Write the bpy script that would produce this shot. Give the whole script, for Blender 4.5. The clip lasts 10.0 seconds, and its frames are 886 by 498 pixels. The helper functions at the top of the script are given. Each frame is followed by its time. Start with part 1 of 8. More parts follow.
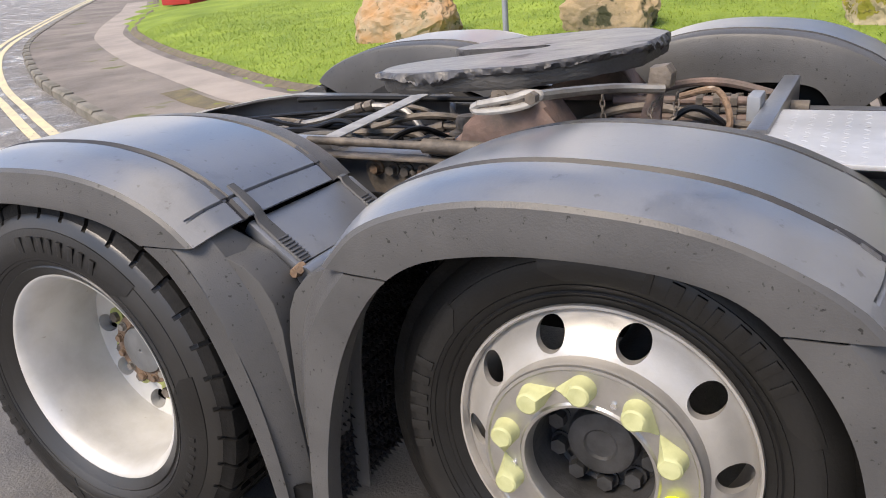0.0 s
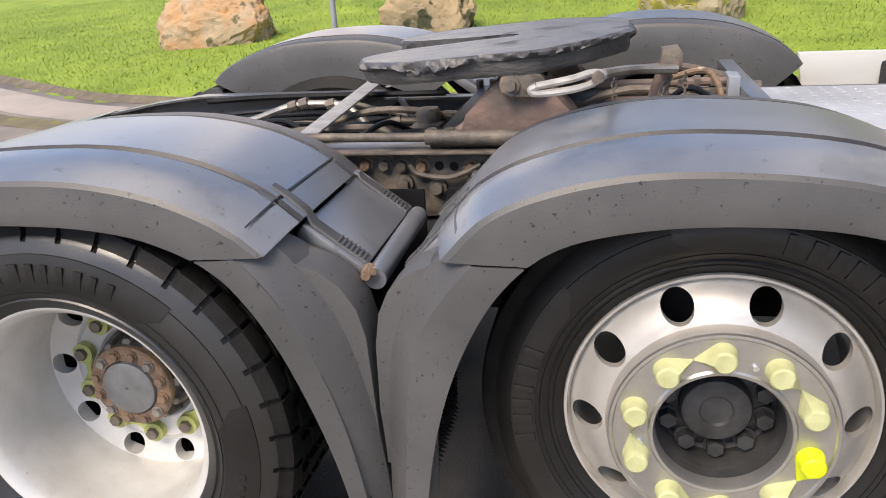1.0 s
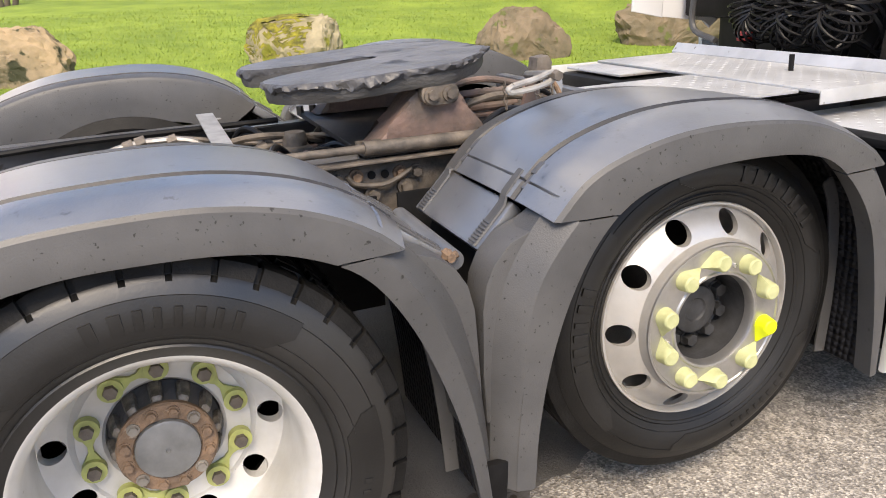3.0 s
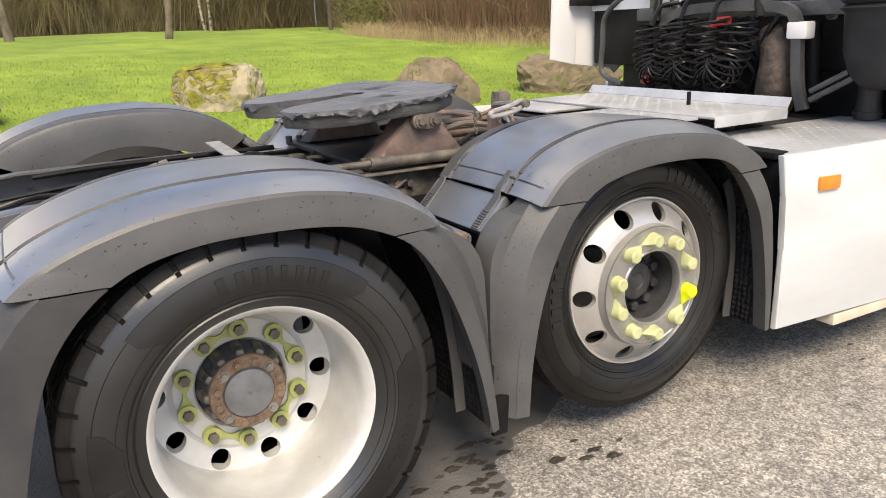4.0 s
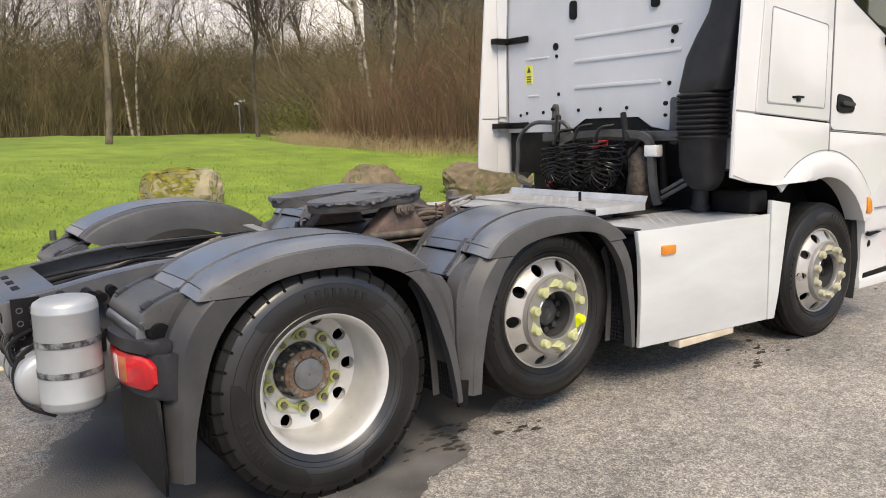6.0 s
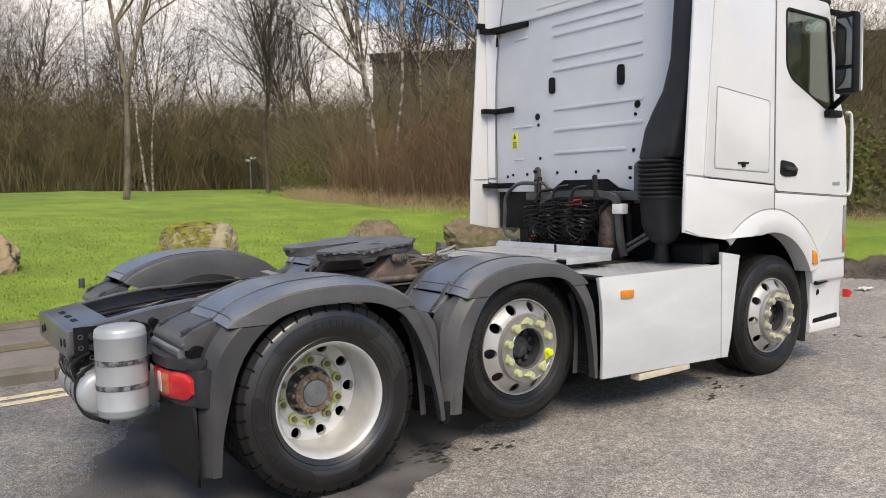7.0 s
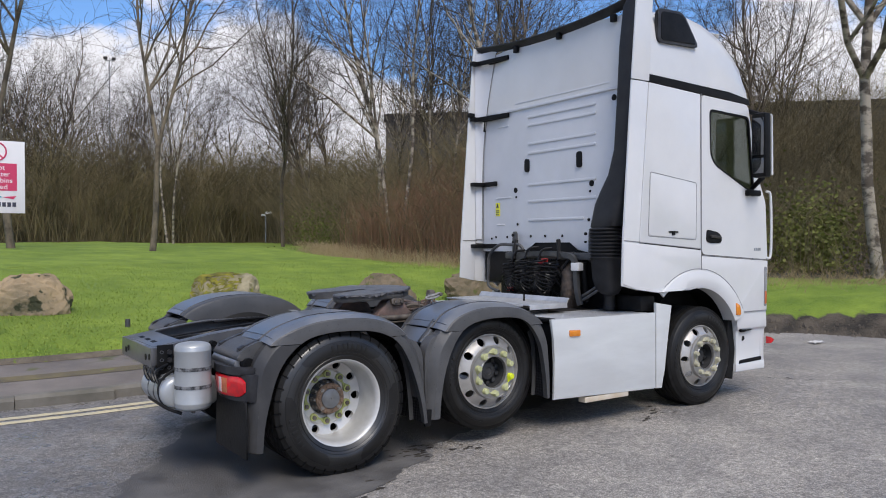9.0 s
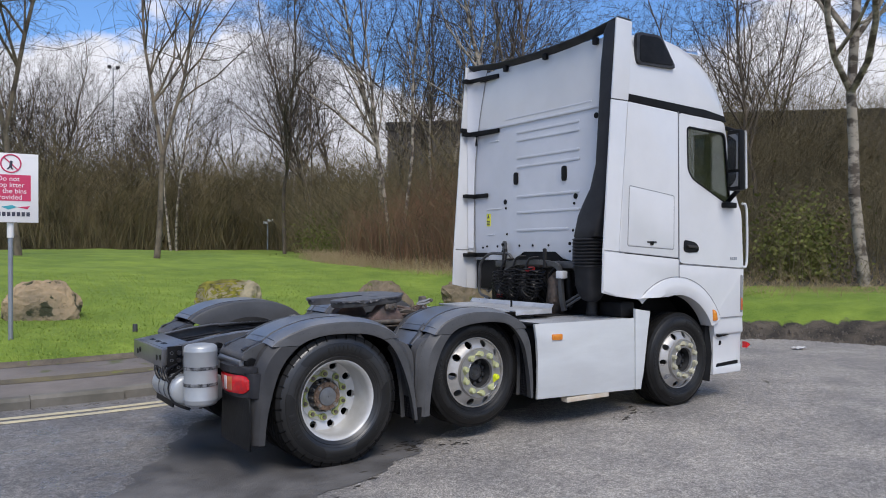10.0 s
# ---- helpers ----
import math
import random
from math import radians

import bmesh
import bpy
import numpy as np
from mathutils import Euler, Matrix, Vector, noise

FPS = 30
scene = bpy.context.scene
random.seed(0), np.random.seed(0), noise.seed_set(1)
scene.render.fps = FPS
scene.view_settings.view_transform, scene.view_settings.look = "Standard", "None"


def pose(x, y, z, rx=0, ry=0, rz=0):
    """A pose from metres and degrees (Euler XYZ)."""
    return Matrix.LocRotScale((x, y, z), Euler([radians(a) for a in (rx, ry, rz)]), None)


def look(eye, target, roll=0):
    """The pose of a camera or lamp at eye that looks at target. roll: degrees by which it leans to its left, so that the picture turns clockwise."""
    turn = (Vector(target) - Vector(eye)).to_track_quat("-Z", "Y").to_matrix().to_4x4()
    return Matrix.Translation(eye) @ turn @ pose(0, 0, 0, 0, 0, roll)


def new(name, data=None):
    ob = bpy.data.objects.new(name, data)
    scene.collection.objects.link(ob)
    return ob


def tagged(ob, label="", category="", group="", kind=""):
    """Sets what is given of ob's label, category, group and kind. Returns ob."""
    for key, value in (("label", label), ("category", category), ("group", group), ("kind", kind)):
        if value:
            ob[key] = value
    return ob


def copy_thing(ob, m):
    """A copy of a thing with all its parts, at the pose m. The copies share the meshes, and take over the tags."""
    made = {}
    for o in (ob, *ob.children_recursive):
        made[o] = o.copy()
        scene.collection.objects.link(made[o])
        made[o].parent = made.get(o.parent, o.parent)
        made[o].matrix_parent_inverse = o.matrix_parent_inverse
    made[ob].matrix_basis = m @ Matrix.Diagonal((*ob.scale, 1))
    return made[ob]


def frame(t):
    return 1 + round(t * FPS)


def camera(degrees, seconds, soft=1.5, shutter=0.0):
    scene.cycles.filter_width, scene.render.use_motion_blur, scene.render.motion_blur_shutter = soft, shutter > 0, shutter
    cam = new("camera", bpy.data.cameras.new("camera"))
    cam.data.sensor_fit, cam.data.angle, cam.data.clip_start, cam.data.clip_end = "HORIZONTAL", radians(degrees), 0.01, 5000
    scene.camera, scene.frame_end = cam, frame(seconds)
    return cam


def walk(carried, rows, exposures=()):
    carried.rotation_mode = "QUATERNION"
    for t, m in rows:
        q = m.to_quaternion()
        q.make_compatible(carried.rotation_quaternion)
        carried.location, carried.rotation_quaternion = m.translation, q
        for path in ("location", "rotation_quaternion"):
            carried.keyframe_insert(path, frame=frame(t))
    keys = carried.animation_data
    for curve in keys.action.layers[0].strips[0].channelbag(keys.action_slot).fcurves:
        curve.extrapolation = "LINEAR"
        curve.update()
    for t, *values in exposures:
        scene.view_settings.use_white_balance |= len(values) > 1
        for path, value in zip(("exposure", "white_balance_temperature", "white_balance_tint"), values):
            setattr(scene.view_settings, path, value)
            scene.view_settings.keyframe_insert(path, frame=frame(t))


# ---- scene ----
cam = camera(59.1, 10.0, soft=1.0)
PATH = [
    (0, (1.752, -2.349, 1.467), (0.827, -0.715, 0.777), -4.5),
    (0.5, (1.446, -2.43, 1.451), (0.764, -0.684, 0.753), -4.0),
    (1, (1.147, -2.501, 1.445), (0.729, -0.677, 0.738), -3.6),
    (1.5, (0.835, -2.564, 1.448), (0.717, -0.698, 0.738), -3.4),
    (2, (0.588, -2.534, 1.436), (0.781, -0.674, 0.727), -3.3),
    (2.5, (0.341, -2.55, 1.438), (0.807, -0.734, 0.743), -3.3),
    (2.7, (0.223, -2.576, 1.442), (0.783, -0.781, 0.759), -3.2),
    (3.8, (-0.373, -2.941, 1.439), (0.521, -1.245, 0.871), -2.6),
    (4, (-0.479, -3.026, 1.448), (0.456, -1.345, 0.899), -2.4),
    (4.5, (-0.786, -3.244, 1.455), (0.234, -1.596, 0.961), -2.1),
    (5, (-1.022, -3.503, 1.471), (0.059, -1.877, 1.039), -2.1),
    (5.5, (-1.215, -3.784, 1.499), (-0.091, -2.17, 1.137), -2.1),
    (6.8, (-1.724, -4.592, 1.569), (-0.567, -2.972, 1.379), -1.0),
    (7, (-1.765, -4.734, 1.561), (-0.618, -3.104, 1.403), -1.3),
    (7.5, (-1.947, -5.055, 1.57), (-0.806, -3.415, 1.467), -0.9),
    (8, (-2.136, -5.402, 1.603), (-0.996, -3.759, 1.536), -0.6),
    (8.5, (-2.292, -5.751, 1.586), (-1.157, -4.105, 1.554), -0.4),
    (9, (-2.475, -6.058, 1.592), (-1.344, -4.409, 1.578), -0.3),
    (9.5, (-2.582, -6.306, 1.617), (-1.454, -4.654, 1.613), -0.2),
    (10, (-2.649, -6.487, 1.608), (-1.522, -4.836, 1.613), -0.2),
]
EXPOSURES = [(0, 1.15, 7900, 14), (1.0, 1.21, 7900, 14), (2.5, 1.37, 8050, 14), (4.5, 1.21, 8400, 11), (5.5, 0.99, 8250, 11), (7, 0.69, 7700, 11), (8, 0.48, 7150, 11), (9, 0.35, 6650, 12), (10, 0.30, 6500, 12)]
walk(cam, [(t, look(eye, target, roll)) for t, eye, target, roll in PATH], EXPOSURES)

# ---- world, sun ----
SUN_DIR = Vector((-0.24, -0.62, 0.78)).normalized()
world = bpy.data.worlds.new("sky")
scene.world = world
world.use_nodes = True
wn, wl = world.node_tree.nodes, world.node_tree.links
wn.clear()
w_out = wn.new("ShaderNodeOutputWorld")
w_bg = wn.new("ShaderNodeBackground")
w_sky = wn.new("ShaderNodeTexSky")
w_sky.sky_type = "NISHITA"
w_sky.sun_disc = False
w_sky.sun_elevation = math.asin(SUN_DIR.z)
w_sky.sun_rotation = math.atan2(SUN_DIR.x, SUN_DIR.y)
w_sky.dust_density = 0.6
w_sky.ozone_density = 2.5
w_coord = wn.new("ShaderNodeTexCoord")
w_map = wn.new("ShaderNodeMapping")
w_map.inputs["Scale"].default_value = (1.6, 1.6, 2.6)
w_map.inputs["Location"].default_value = (0.3, 0.1, 0.25)
w_noise = wn.new("ShaderNodeTexNoise")
w_noise.inputs["Scale"].default_value = 2.1
w_noise.inputs["Detail"].default_value = 9
w_noise.inputs["Roughness"].default_value = 0.55
w_axes = wn.new("ShaderNodeSeparateXYZ")
w_high = wn.new("ShaderNodeMath")
w_high.operation = "MULTIPLY_ADD"
w_high.inputs[1].default_value, w_high.inputs[2].default_value = -2.6, 0.60
w_sum = wn.new("ShaderNodeMath")
w_sum.operation = "ADD"
w_ramp = wn.new("ShaderNodeValToRGB")
w_ramp.color_ramp.elements[0].position = 0.48
w_ramp.color_ramp.elements[0].color = (0, 0, 0, 1)
w_ramp.color_ramp.elements[1].position = 0.545
w_ramp.color_ramp.elements[1].color = (1, 1, 1, 1)
w_shade = wn.new("ShaderNodeTexNoise")
w_shade.inputs["Scale"].default_value = 3.0
w_shade.inputs["Detail"].default_value = 5
w_cloud = wn.new("ShaderNodeMixRGB")
w_cloud.inputs["Color1"].default_value = (3.2, 3.5, 4.3, 1)
w_cloud.inputs["Color2"].default_value = (7.6, 7.6, 7.8, 1)
w_mix = wn.new("ShaderNodeMixRGB")
wl.new(w_coord.outputs["Generated"], w_map.inputs["Vector"])
wl.new(w_map.outputs["Vector"], w_noise.inputs["Vector"])
wl.new(w_map.outputs["Vector"], w_shade.inputs["Vector"])
wl.new(w_coord.outputs["Generated"], w_axes.inputs["Vector"])
wl.new(w_axes.outputs["Z"], w_high.inputs[0])
wl.new(w_noise.outputs["Fac"], w_sum.inputs[0])
w_floor = wn.new("ShaderNodeMath")
w_floor.operation = "MAXIMUM"
w_floor.inputs[1].default_value = -0.085
wl.new(w_high.outputs["Value"], w_floor.inputs[0])
w_zenith = wn.new("ShaderNodeMath")
w_zenith.operation = "MULTIPLY_ADD"
w_zenith.inputs[1].default_value, w_zenith.inputs[2].default_value = 0.5, -0.41
wl.new(w_axes.outputs["Z"], w_zenith.inputs[0])
w_cover = wn.new("ShaderNodeMath")
w_cover.operation = "MAXIMUM"
wl.new(w_floor.outputs["Value"], w_cover.inputs[0])
wl.new(w_zenith.outputs["Value"], w_cover.inputs[1])
wl.new(w_cover.outputs["Value"], w_sum.inputs[1])
wl.new(w_sum.outputs["Value"], w_ramp.inputs["Fac"])
wl.new(w_shade.outputs["Fac"], w_cloud.inputs["Fac"])
wl.new(w_ramp.outputs["Color"], w_mix.inputs["Fac"])
w_deep = wn.new("ShaderNodeMixRGB")
w_deep.blend_type = "MULTIPLY"
w_deep.inputs["Fac"].default_value = 1
w_deep.inputs["Color2"].default_value = (0.64, 0.87, 1.12, 1)
wl.new(w_sky.outputs["Color"], w_deep.inputs["Color1"])
wl.new(w_deep.outputs["Color"], w_mix.inputs["Color1"])
wl.new(w_cloud.outputs["Color"], w_mix.inputs["Color2"])
wl.new(w_mix.outputs["Color"], w_bg.inputs["Color"])
w_bg.inputs["Strength"].default_value = 0.125
wl.new(w_bg.outputs["Background"], w_out.inputs["Surface"])

sun = new("sun", bpy.data.lights.new("sun", "SUN"))
sun.data.energy = 2.0
sun.data.angle = radians(28)
sun.data.color = (1.0, 0.95, 0.88)
sun.matrix_world = look(SUN_DIR * 30, (0, 0, 0))


# ---- materials ----
def material(name, color, rough=0.5, metal=0.0, color2=None, scale=8.0, detail=4, bump=0.0, bump_scale=60.0, spread=(0.35, 0.65),
             speck=None, speck_scale=40.0, speck_amount=0.3, coat=0.0, coat_rough=0.08, coat_ior=1.5, gloss=0.5, rough2=None, random_tint=0.0, stretch=(1, 1, 1)):
    m = bpy.data.materials.new(name)
    m.use_nodes = True
    n, l = m.node_tree.nodes, m.node_tree.links
    b = n["Principled BSDF"]
    b.inputs["Roughness"].default_value = rough
    b.inputs["Metallic"].default_value = metal
    b.inputs["Coat Weight"].default_value = coat
    b.inputs["Coat Roughness"].default_value = coat_rough
    b.inputs["Specular IOR Level"].default_value = gloss
    b.inputs["Coat IOR"].default_value = coat_ior
    tc = n.new("ShaderNodeTexCoord")
    mp = n.new("ShaderNodeMapping")
    mp.inputs["Scale"].default_value = stretch
    l.new(tc.outputs["Object"], mp.inputs["Vector"])
    c2 = color2 or tuple(v * 0.8 for v in color)
    noise_a = n.new("ShaderNodeTexNoise")
    noise_a.inputs["Scale"].default_value = scale
    noise_a.inputs["Detail"].default_value = detail
    noise_a.inputs["Roughness"].default_value = 0.6
    l.new(mp.outputs["Vector"], noise_a.inputs["Vector"])
    ramp = n.new("ShaderNodeValToRGB")
    ramp.color_ramp.elements[0].position, ramp.color_ramp.elements[1].position = spread
    ramp.color_ramp.elements[0].color = (*color, 1)
    ramp.color_ramp.elements[1].color = (*c2, 1)
    l.new(noise_a.outputs["Fac"], ramp.inputs["Fac"])
    colour = ramp.outputs["Color"]
    if speck:
        noise_s = n.new("ShaderNodeTexNoise")
        noise_s.inputs["Scale"].default_value = speck_scale
        noise_s.inputs["Detail"].default_value = 3
        l.new(mp.outputs["Vector"], noise_s.inputs["Vector"])
        sr = n.new("ShaderNodeValToRGB")
        sr.color_ramp.elements[0].position = 0.5 + 0.25 * (1 - speck_amount)
        sr.color_ramp.elements[1].position = sr.color_ramp.elements[0].position + 0.06
        l.new(noise_s.outputs["Fac"], sr.inputs["Fac"])
        mx = n.new("ShaderNodeMixRGB")
        mx.inputs["Color2"].default_value = (*speck, 1)
        l.new(sr.outputs["Color"], mx.inputs["Fac"])
        l.new(colour, mx.inputs["Color1"])
        colour = mx.outputs["Color"]
    if random_tint:
        info = n.new("ShaderNodeObjectInfo")
        hsv = n.new("ShaderNodeHueSaturation")
        mr = n.new("ShaderNodeMapRange")
        mr.inputs["To Min"].default_value, mr.inputs["To Max"].default_value = 1 - random_tint, 1 + random_tint
        l.new(info.outputs["Random"], mr.inputs["Value"])
        l.new(mr.outputs["Result"], hsv.inputs["Value"])
        l.new(colour, hsv.inputs["Color"])
        colour = hsv.outputs["Color"]
    l.new(colour, b.inputs["Base Color"])
    if rough2 is not None:
        rr = n.new("ShaderNodeMapRange")
        rr.inputs["From Min"].default_value, rr.inputs["From Max"].default_value = 0.35, 0.65
        rr.inputs["To Min"].default_value, rr.inputs["To Max"].default_value = rough, rough2
        l.new(noise_a.outputs["Fac"], rr.inputs["Value"])
        l.new(rr.outputs["Result"], b.inputs["Roughness"])
    if bump:
        noise_b = n.new("ShaderNodeTexNoise")
        noise_b.inputs["Scale"].default_value = bump_scale
        noise_b.inputs["Detail"].default_value = 5
        l.new(mp.outputs["Vector"], noise_b.inputs["Vector"])
        bp = n.new("ShaderNodeBump")
        bp.inputs["Strength"].default_value = bump
        bp.inputs["Distance"].default_value = 0.02
        l.new(noise_b.outputs["Fac"], bp.inputs["Height"])
        l.new(bp.outputs["Normal"], b.inputs["Normal"])
    return m


# arch tops: the sky's sheen is partly put into this paler, bluer base
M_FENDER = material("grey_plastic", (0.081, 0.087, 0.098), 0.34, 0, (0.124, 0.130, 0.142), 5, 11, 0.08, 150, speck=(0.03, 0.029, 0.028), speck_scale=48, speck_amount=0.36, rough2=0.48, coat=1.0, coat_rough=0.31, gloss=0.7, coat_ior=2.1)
# same plastic on upright faces, their shade put into a darker base
M_SKIRT_PLASTIC = material("grey_plastic_shaded", (0.059, 0.059, 0.060), 0.42, 0, (0.086, 0.085, 0.085), 3.5, 9, 0.10, 260, speck=(0.018, 0.018, 0.017), speck_scale=95, speck_amount=0.36, gloss=0.4)
M_BLACK = material("black_plastic", (0.0065, 0.0065, 0.007), 0.5, 0, (0.012, 0.012, 0.0125), 9, 4, 0.05, 150, gloss=0.13)
M_DUCT = material("dull_black_moulding", (0.015, 0.015, 0.0165), 0.5, 0, (0.024, 0.024, 0.026), 7, 6, 0.05, 120, gloss=0.3)
M_DARK = material("dark_steel", (0.02, 0.021, 0.024), 0.5, 0.2, (0.05, 0.045, 0.04), 7, 6, 0.1, 90, gloss=0.3)
M_BRISTLE = material("spray_lining", (0.010, 0.010, 0.012), 0.5, 0, (0.017, 0.017, 0.019), 20, 2, gloss=0.12)


def add_pimples(m, scale, strength):
    """Even rows of small bumps."""
    n, l = m.node_tree.nodes, m.node_tree.links
    tc = n.new("ShaderNodeTexCoord")
    v = n.new("ShaderNodeTexVoronoi")
    v.inputs["Scale"].default_value = scale
    v.inputs["Randomness"].default_value = 0.25
    l.new(tc.outputs["Object"], v.inputs["Vector"])
    bp = n.new("ShaderNodeBump")
    bp.invert = True
    bp.inputs["Strength"].default_value = strength
    bp.inputs["Distance"].default_value = 0.03
    l.new(v.outputs["Distance"], bp.inputs["Height"])
    l.new(bp.outputs["Normal"], n["Principled BSDF"].inputs["Normal"])


add_pimples(M_BRISTLE, 46, 0.7)


def add_wet(m, scale, low, high, darken, rough):
    """Drying rain: patches with a broken edge, darker and smoother than the dry film between them."""
    n, l = m.node_tree.nodes, m.node_tree.links
    b = n["Principled BSDF"]
    tc = n.new("ShaderNodeTexCoord")
    wide = n.new("ShaderNodeTexNoise")
    wide.inputs["Scale"].default_value = scale
    wide.inputs["Detail"].default_value = 12
    wide.inputs["Roughness"].default_value = 0.68
    l.new(tc.outputs["Object"], wide.inputs["Vector"])
    mask = n.new("ShaderNodeValToRGB")
    mask.color_ramp.elements[0].position, mask.color_ramp.elements[1].position = low, high
    l.new(wide.outputs["Fac"], mask.inputs["Fac"])
    old = b.inputs["Base Color"].links[0].from_socket
    mx = n.new("ShaderNodeMixRGB")
    mx.blend_type = "MULTIPLY"
    mx.inputs["Color2"].default_value = (darken, darken, darken, 1)
    l.new(mask.outputs["Color"], mx.inputs["Fac"])
    l.new(old, mx.inputs["Color1"])
    l.new(mx.outputs["Color"], b.inputs["Base Color"])
    film = n.new("ShaderNodeMapRange")
    film.inputs["To Min"].default_value, film.inputs["To Max"].default_value = b.inputs["Coat Roughness"].default_value, rough
    l.new(mask.outputs["Color"], film.inputs["Value"])
    l.new(film.outputs["Result"], b.inputs["Coat Roughness"])


add_wet(M_FENDER, 6.0, 0.56, 0.64, 0.72, 0.30)
M_TYRE = material("tyre_rubber", (0.007, 0.0068, 0.0066), 0.29, 0, (0.014, 0.0135, 0.013), 3.0, 9, 0.03, 150, rough2=0.46, gloss=0.7)
M_TYRE_DULL = material("dull_tyre_rubber", (0.0058, 0.0057, 0.0056), 0.38, 0, (0.012, 0.0117, 0.0114), 4, 9, 0.06, 140, rough2=0.55, gloss=0.34, speck=(0.04, 0.039, 0.037), speck_scale=95, speck_amount=0.12)
M_TREAD = material("tread_rubber", (0.006, 0.0058, 0.0056), 0.6, 0, (0.013, 0.0125, 0.012), 14, 6, 0.12, 120, gloss=0.2)
M_MARK = material("moulded_rubber", (0.008, 0.0078, 0.0076), 0.32, 0, (0.014, 0.0135, 0.013), 6, 8, 0.06, 160, rough2=0.46, gloss=0.4)
M_ALU = material("wheel_aluminium", (0.52, 0.50, 0.47), 0.38, 0.55, (0.40, 0.385, 0.36), 6, 5, 0.03, 200, rough2=0.5)
M_POLISH = material("polished_aluminium", (0.50, 0.49, 0.47), 0.28, 0.85, (0.36, 0.35, 0.34), 9, 6, 0.04, 160, rough2=0.45)
M_SILVER = material("silver_paint", (0.62, 0.615, 0.60), 0.40, 0.25, (0.48, 0.47, 0.445), 5, 6, 0.03, 120, speck=(0.30, 0.27, 0.22), speck_scale=22, speck_amount=0.12)
M_HUB = material("hub_iron", (0.075, 0.075, 0.078), 0.55, 0.4, (0.04, 0.04, 0.04), 16, 6, 0.12, 80, gloss=0.35)
M_CAP = material("hub_cap_steel", (0.19, 0.196, 0.20), 0.5, 0.3, (0.13, 0.135, 0.138), 16, 7, 0.08, 90, rough2=0.4)
M_RUST = material("rusty_iron", (0.24, 0.155, 0.10), 0.75, 0.1, (0.13, 0.09, 0.064), 22, 8, 0.45, 60, speck=(0.42, 0.34, 0.27), speck_scale=30, speck_amount=0.3)
M_BROWN = material("rust_brown_casting", (0.22, 0.145, 0.12), 0.7, 0.1, (0.10, 0.08, 0.07), 9, 7, 0.25, 50)
M_GREASE = material("black_grease", (0.04, 0.04, 0.043), 0.34, 0.0, (0.085, 0.085, 0.09), 9, 7, 0.5, 26, rough2=0.55)
M_SKIRTING = material("smeared_casting", (0.05, 0.049, 0.048), 0.5, 0.1, (0.09, 0.087, 0.084), 6, 8, 0.25, 45, rough2=0.62, stretch=(1, 1, 2.5))
M_PLATE = material("greasy_plate_top", (0.10, 0.101, 0.106), 0.28, 0.2, (0.18, 0.181, 0.188), 5, 9, 0.35, 16, rough2=0.48, speck=(0.022, 0.022, 0.024), speck_scale=6, speck_amount=0.5)
M_GALV = material("bare_steel", (0.36, 0.34, 0.31), 0.45, 0.7, (0.22, 0.205, 0.19), 14, 6, 0.08, 70)
M_CHASSIS = material("chassis_paint", (0.078, 0.081, 0.090), 0.32, 0.1, (0.12, 0.12, 0.125), 6, 6, 0.08, 90, speck=(0.05, 0.044, 0.038), speck_scale=16, speck_amount=0.3, coat=0.6, coat_rough=0.28)
M_GUNGE = material("dirty_steel", (0.19, 0.158, 0.128), 0.62, 0.2, (0.060, 0.053, 0.047), 12, 7, 0.2, 60)
M_WHITE = material("white_paint", (0.66, 0.66, 0.655), 0.30, 0, (0.61, 0.61, 0.605), 1.6, 5, 0.0, 10, coat=0.5)
M_WALL = material("white_panel_paint", (0.63, 0.64, 0.665), 0.42, 0, (0.575, 0.585, 0.605), 2.2, 5, 0.02, 30)
M_SKIRT = material("white_skirt_paint", (0.595, 0.61, 0.605), 0.33, 0, (0.53, 0.54, 0.535), 2.4, 6, 0.22, 2.2, coat=0.3, stretch=(0.6, 1, 2.5))
M_TREADPLATE = material("tread_plate_aluminium", (0.56, 0.565, 0.57), 0.40, 0.4, (0.42, 0.425, 0.43), 5, 8, 0.0, 60, speck=(0.2, 0.19, 0.18), speck_scale=30, speck_amount=0.25)
M_YELLOW = material("faded_yellow_plastic", (0.50, 0.51, 0.27), 0.55, 0, (0.39, 0.40, 0.20), 26, 6)
M_CREAM = material("dirty_cream_plastic", (0.46, 0.44, 0.31), 0.6, 0, (0.33, 0.31, 0.22), 26, 6)
M_FLUO = material("bright_yellow_plastic", (0.72, 0.80, 0.02), 0.5, 0, (0.66, 0.74, 0.02), 30)
M_RED = material("red_lens", (0.72, 0.006, 0.010), 0.12, 0, (0.45, 0.015, 0.02), 20, coat=0.3)
M_ORANGE = material("orange_lens", (0.75, 0.25, 0.02), 0.15, 0, (0.65, 0.2, 0.015), 20, coat=0.6)
M_CLEAR = material("clear_lens", (0.75, 0.68, 0.66), 0.12, 0, (0.7, 0.6, 0.6), 20, coat=0.8)
M_PINK = material("pale_red_lens", (0.70, 0.22, 0.20), 0.12, 0, (0.6, 0.10, 0.10), 20, coat=0.8)
M_CARRIER = material("dark_grey_plastic", (0.022, 0.022, 0.025), 0.42, 0, (0.040, 0.040, 0.043), 6, 6, 0.06, 160, speck=(0.012, 0.012, 0.012), speck_scale=40, gloss=0.28)
M_TANK = material("silver_tank_paint", (0.44, 0.455, 0.46), 0.38, 0.35, (0.37, 0.385, 0.39), 4, 5, 0.03, 60)
M_COIL = material("shiny_black_hose", (0.008, 0.008, 0.009), 0.30, 0, (0.014, 0.014, 0.015), 20, gloss=0.25)
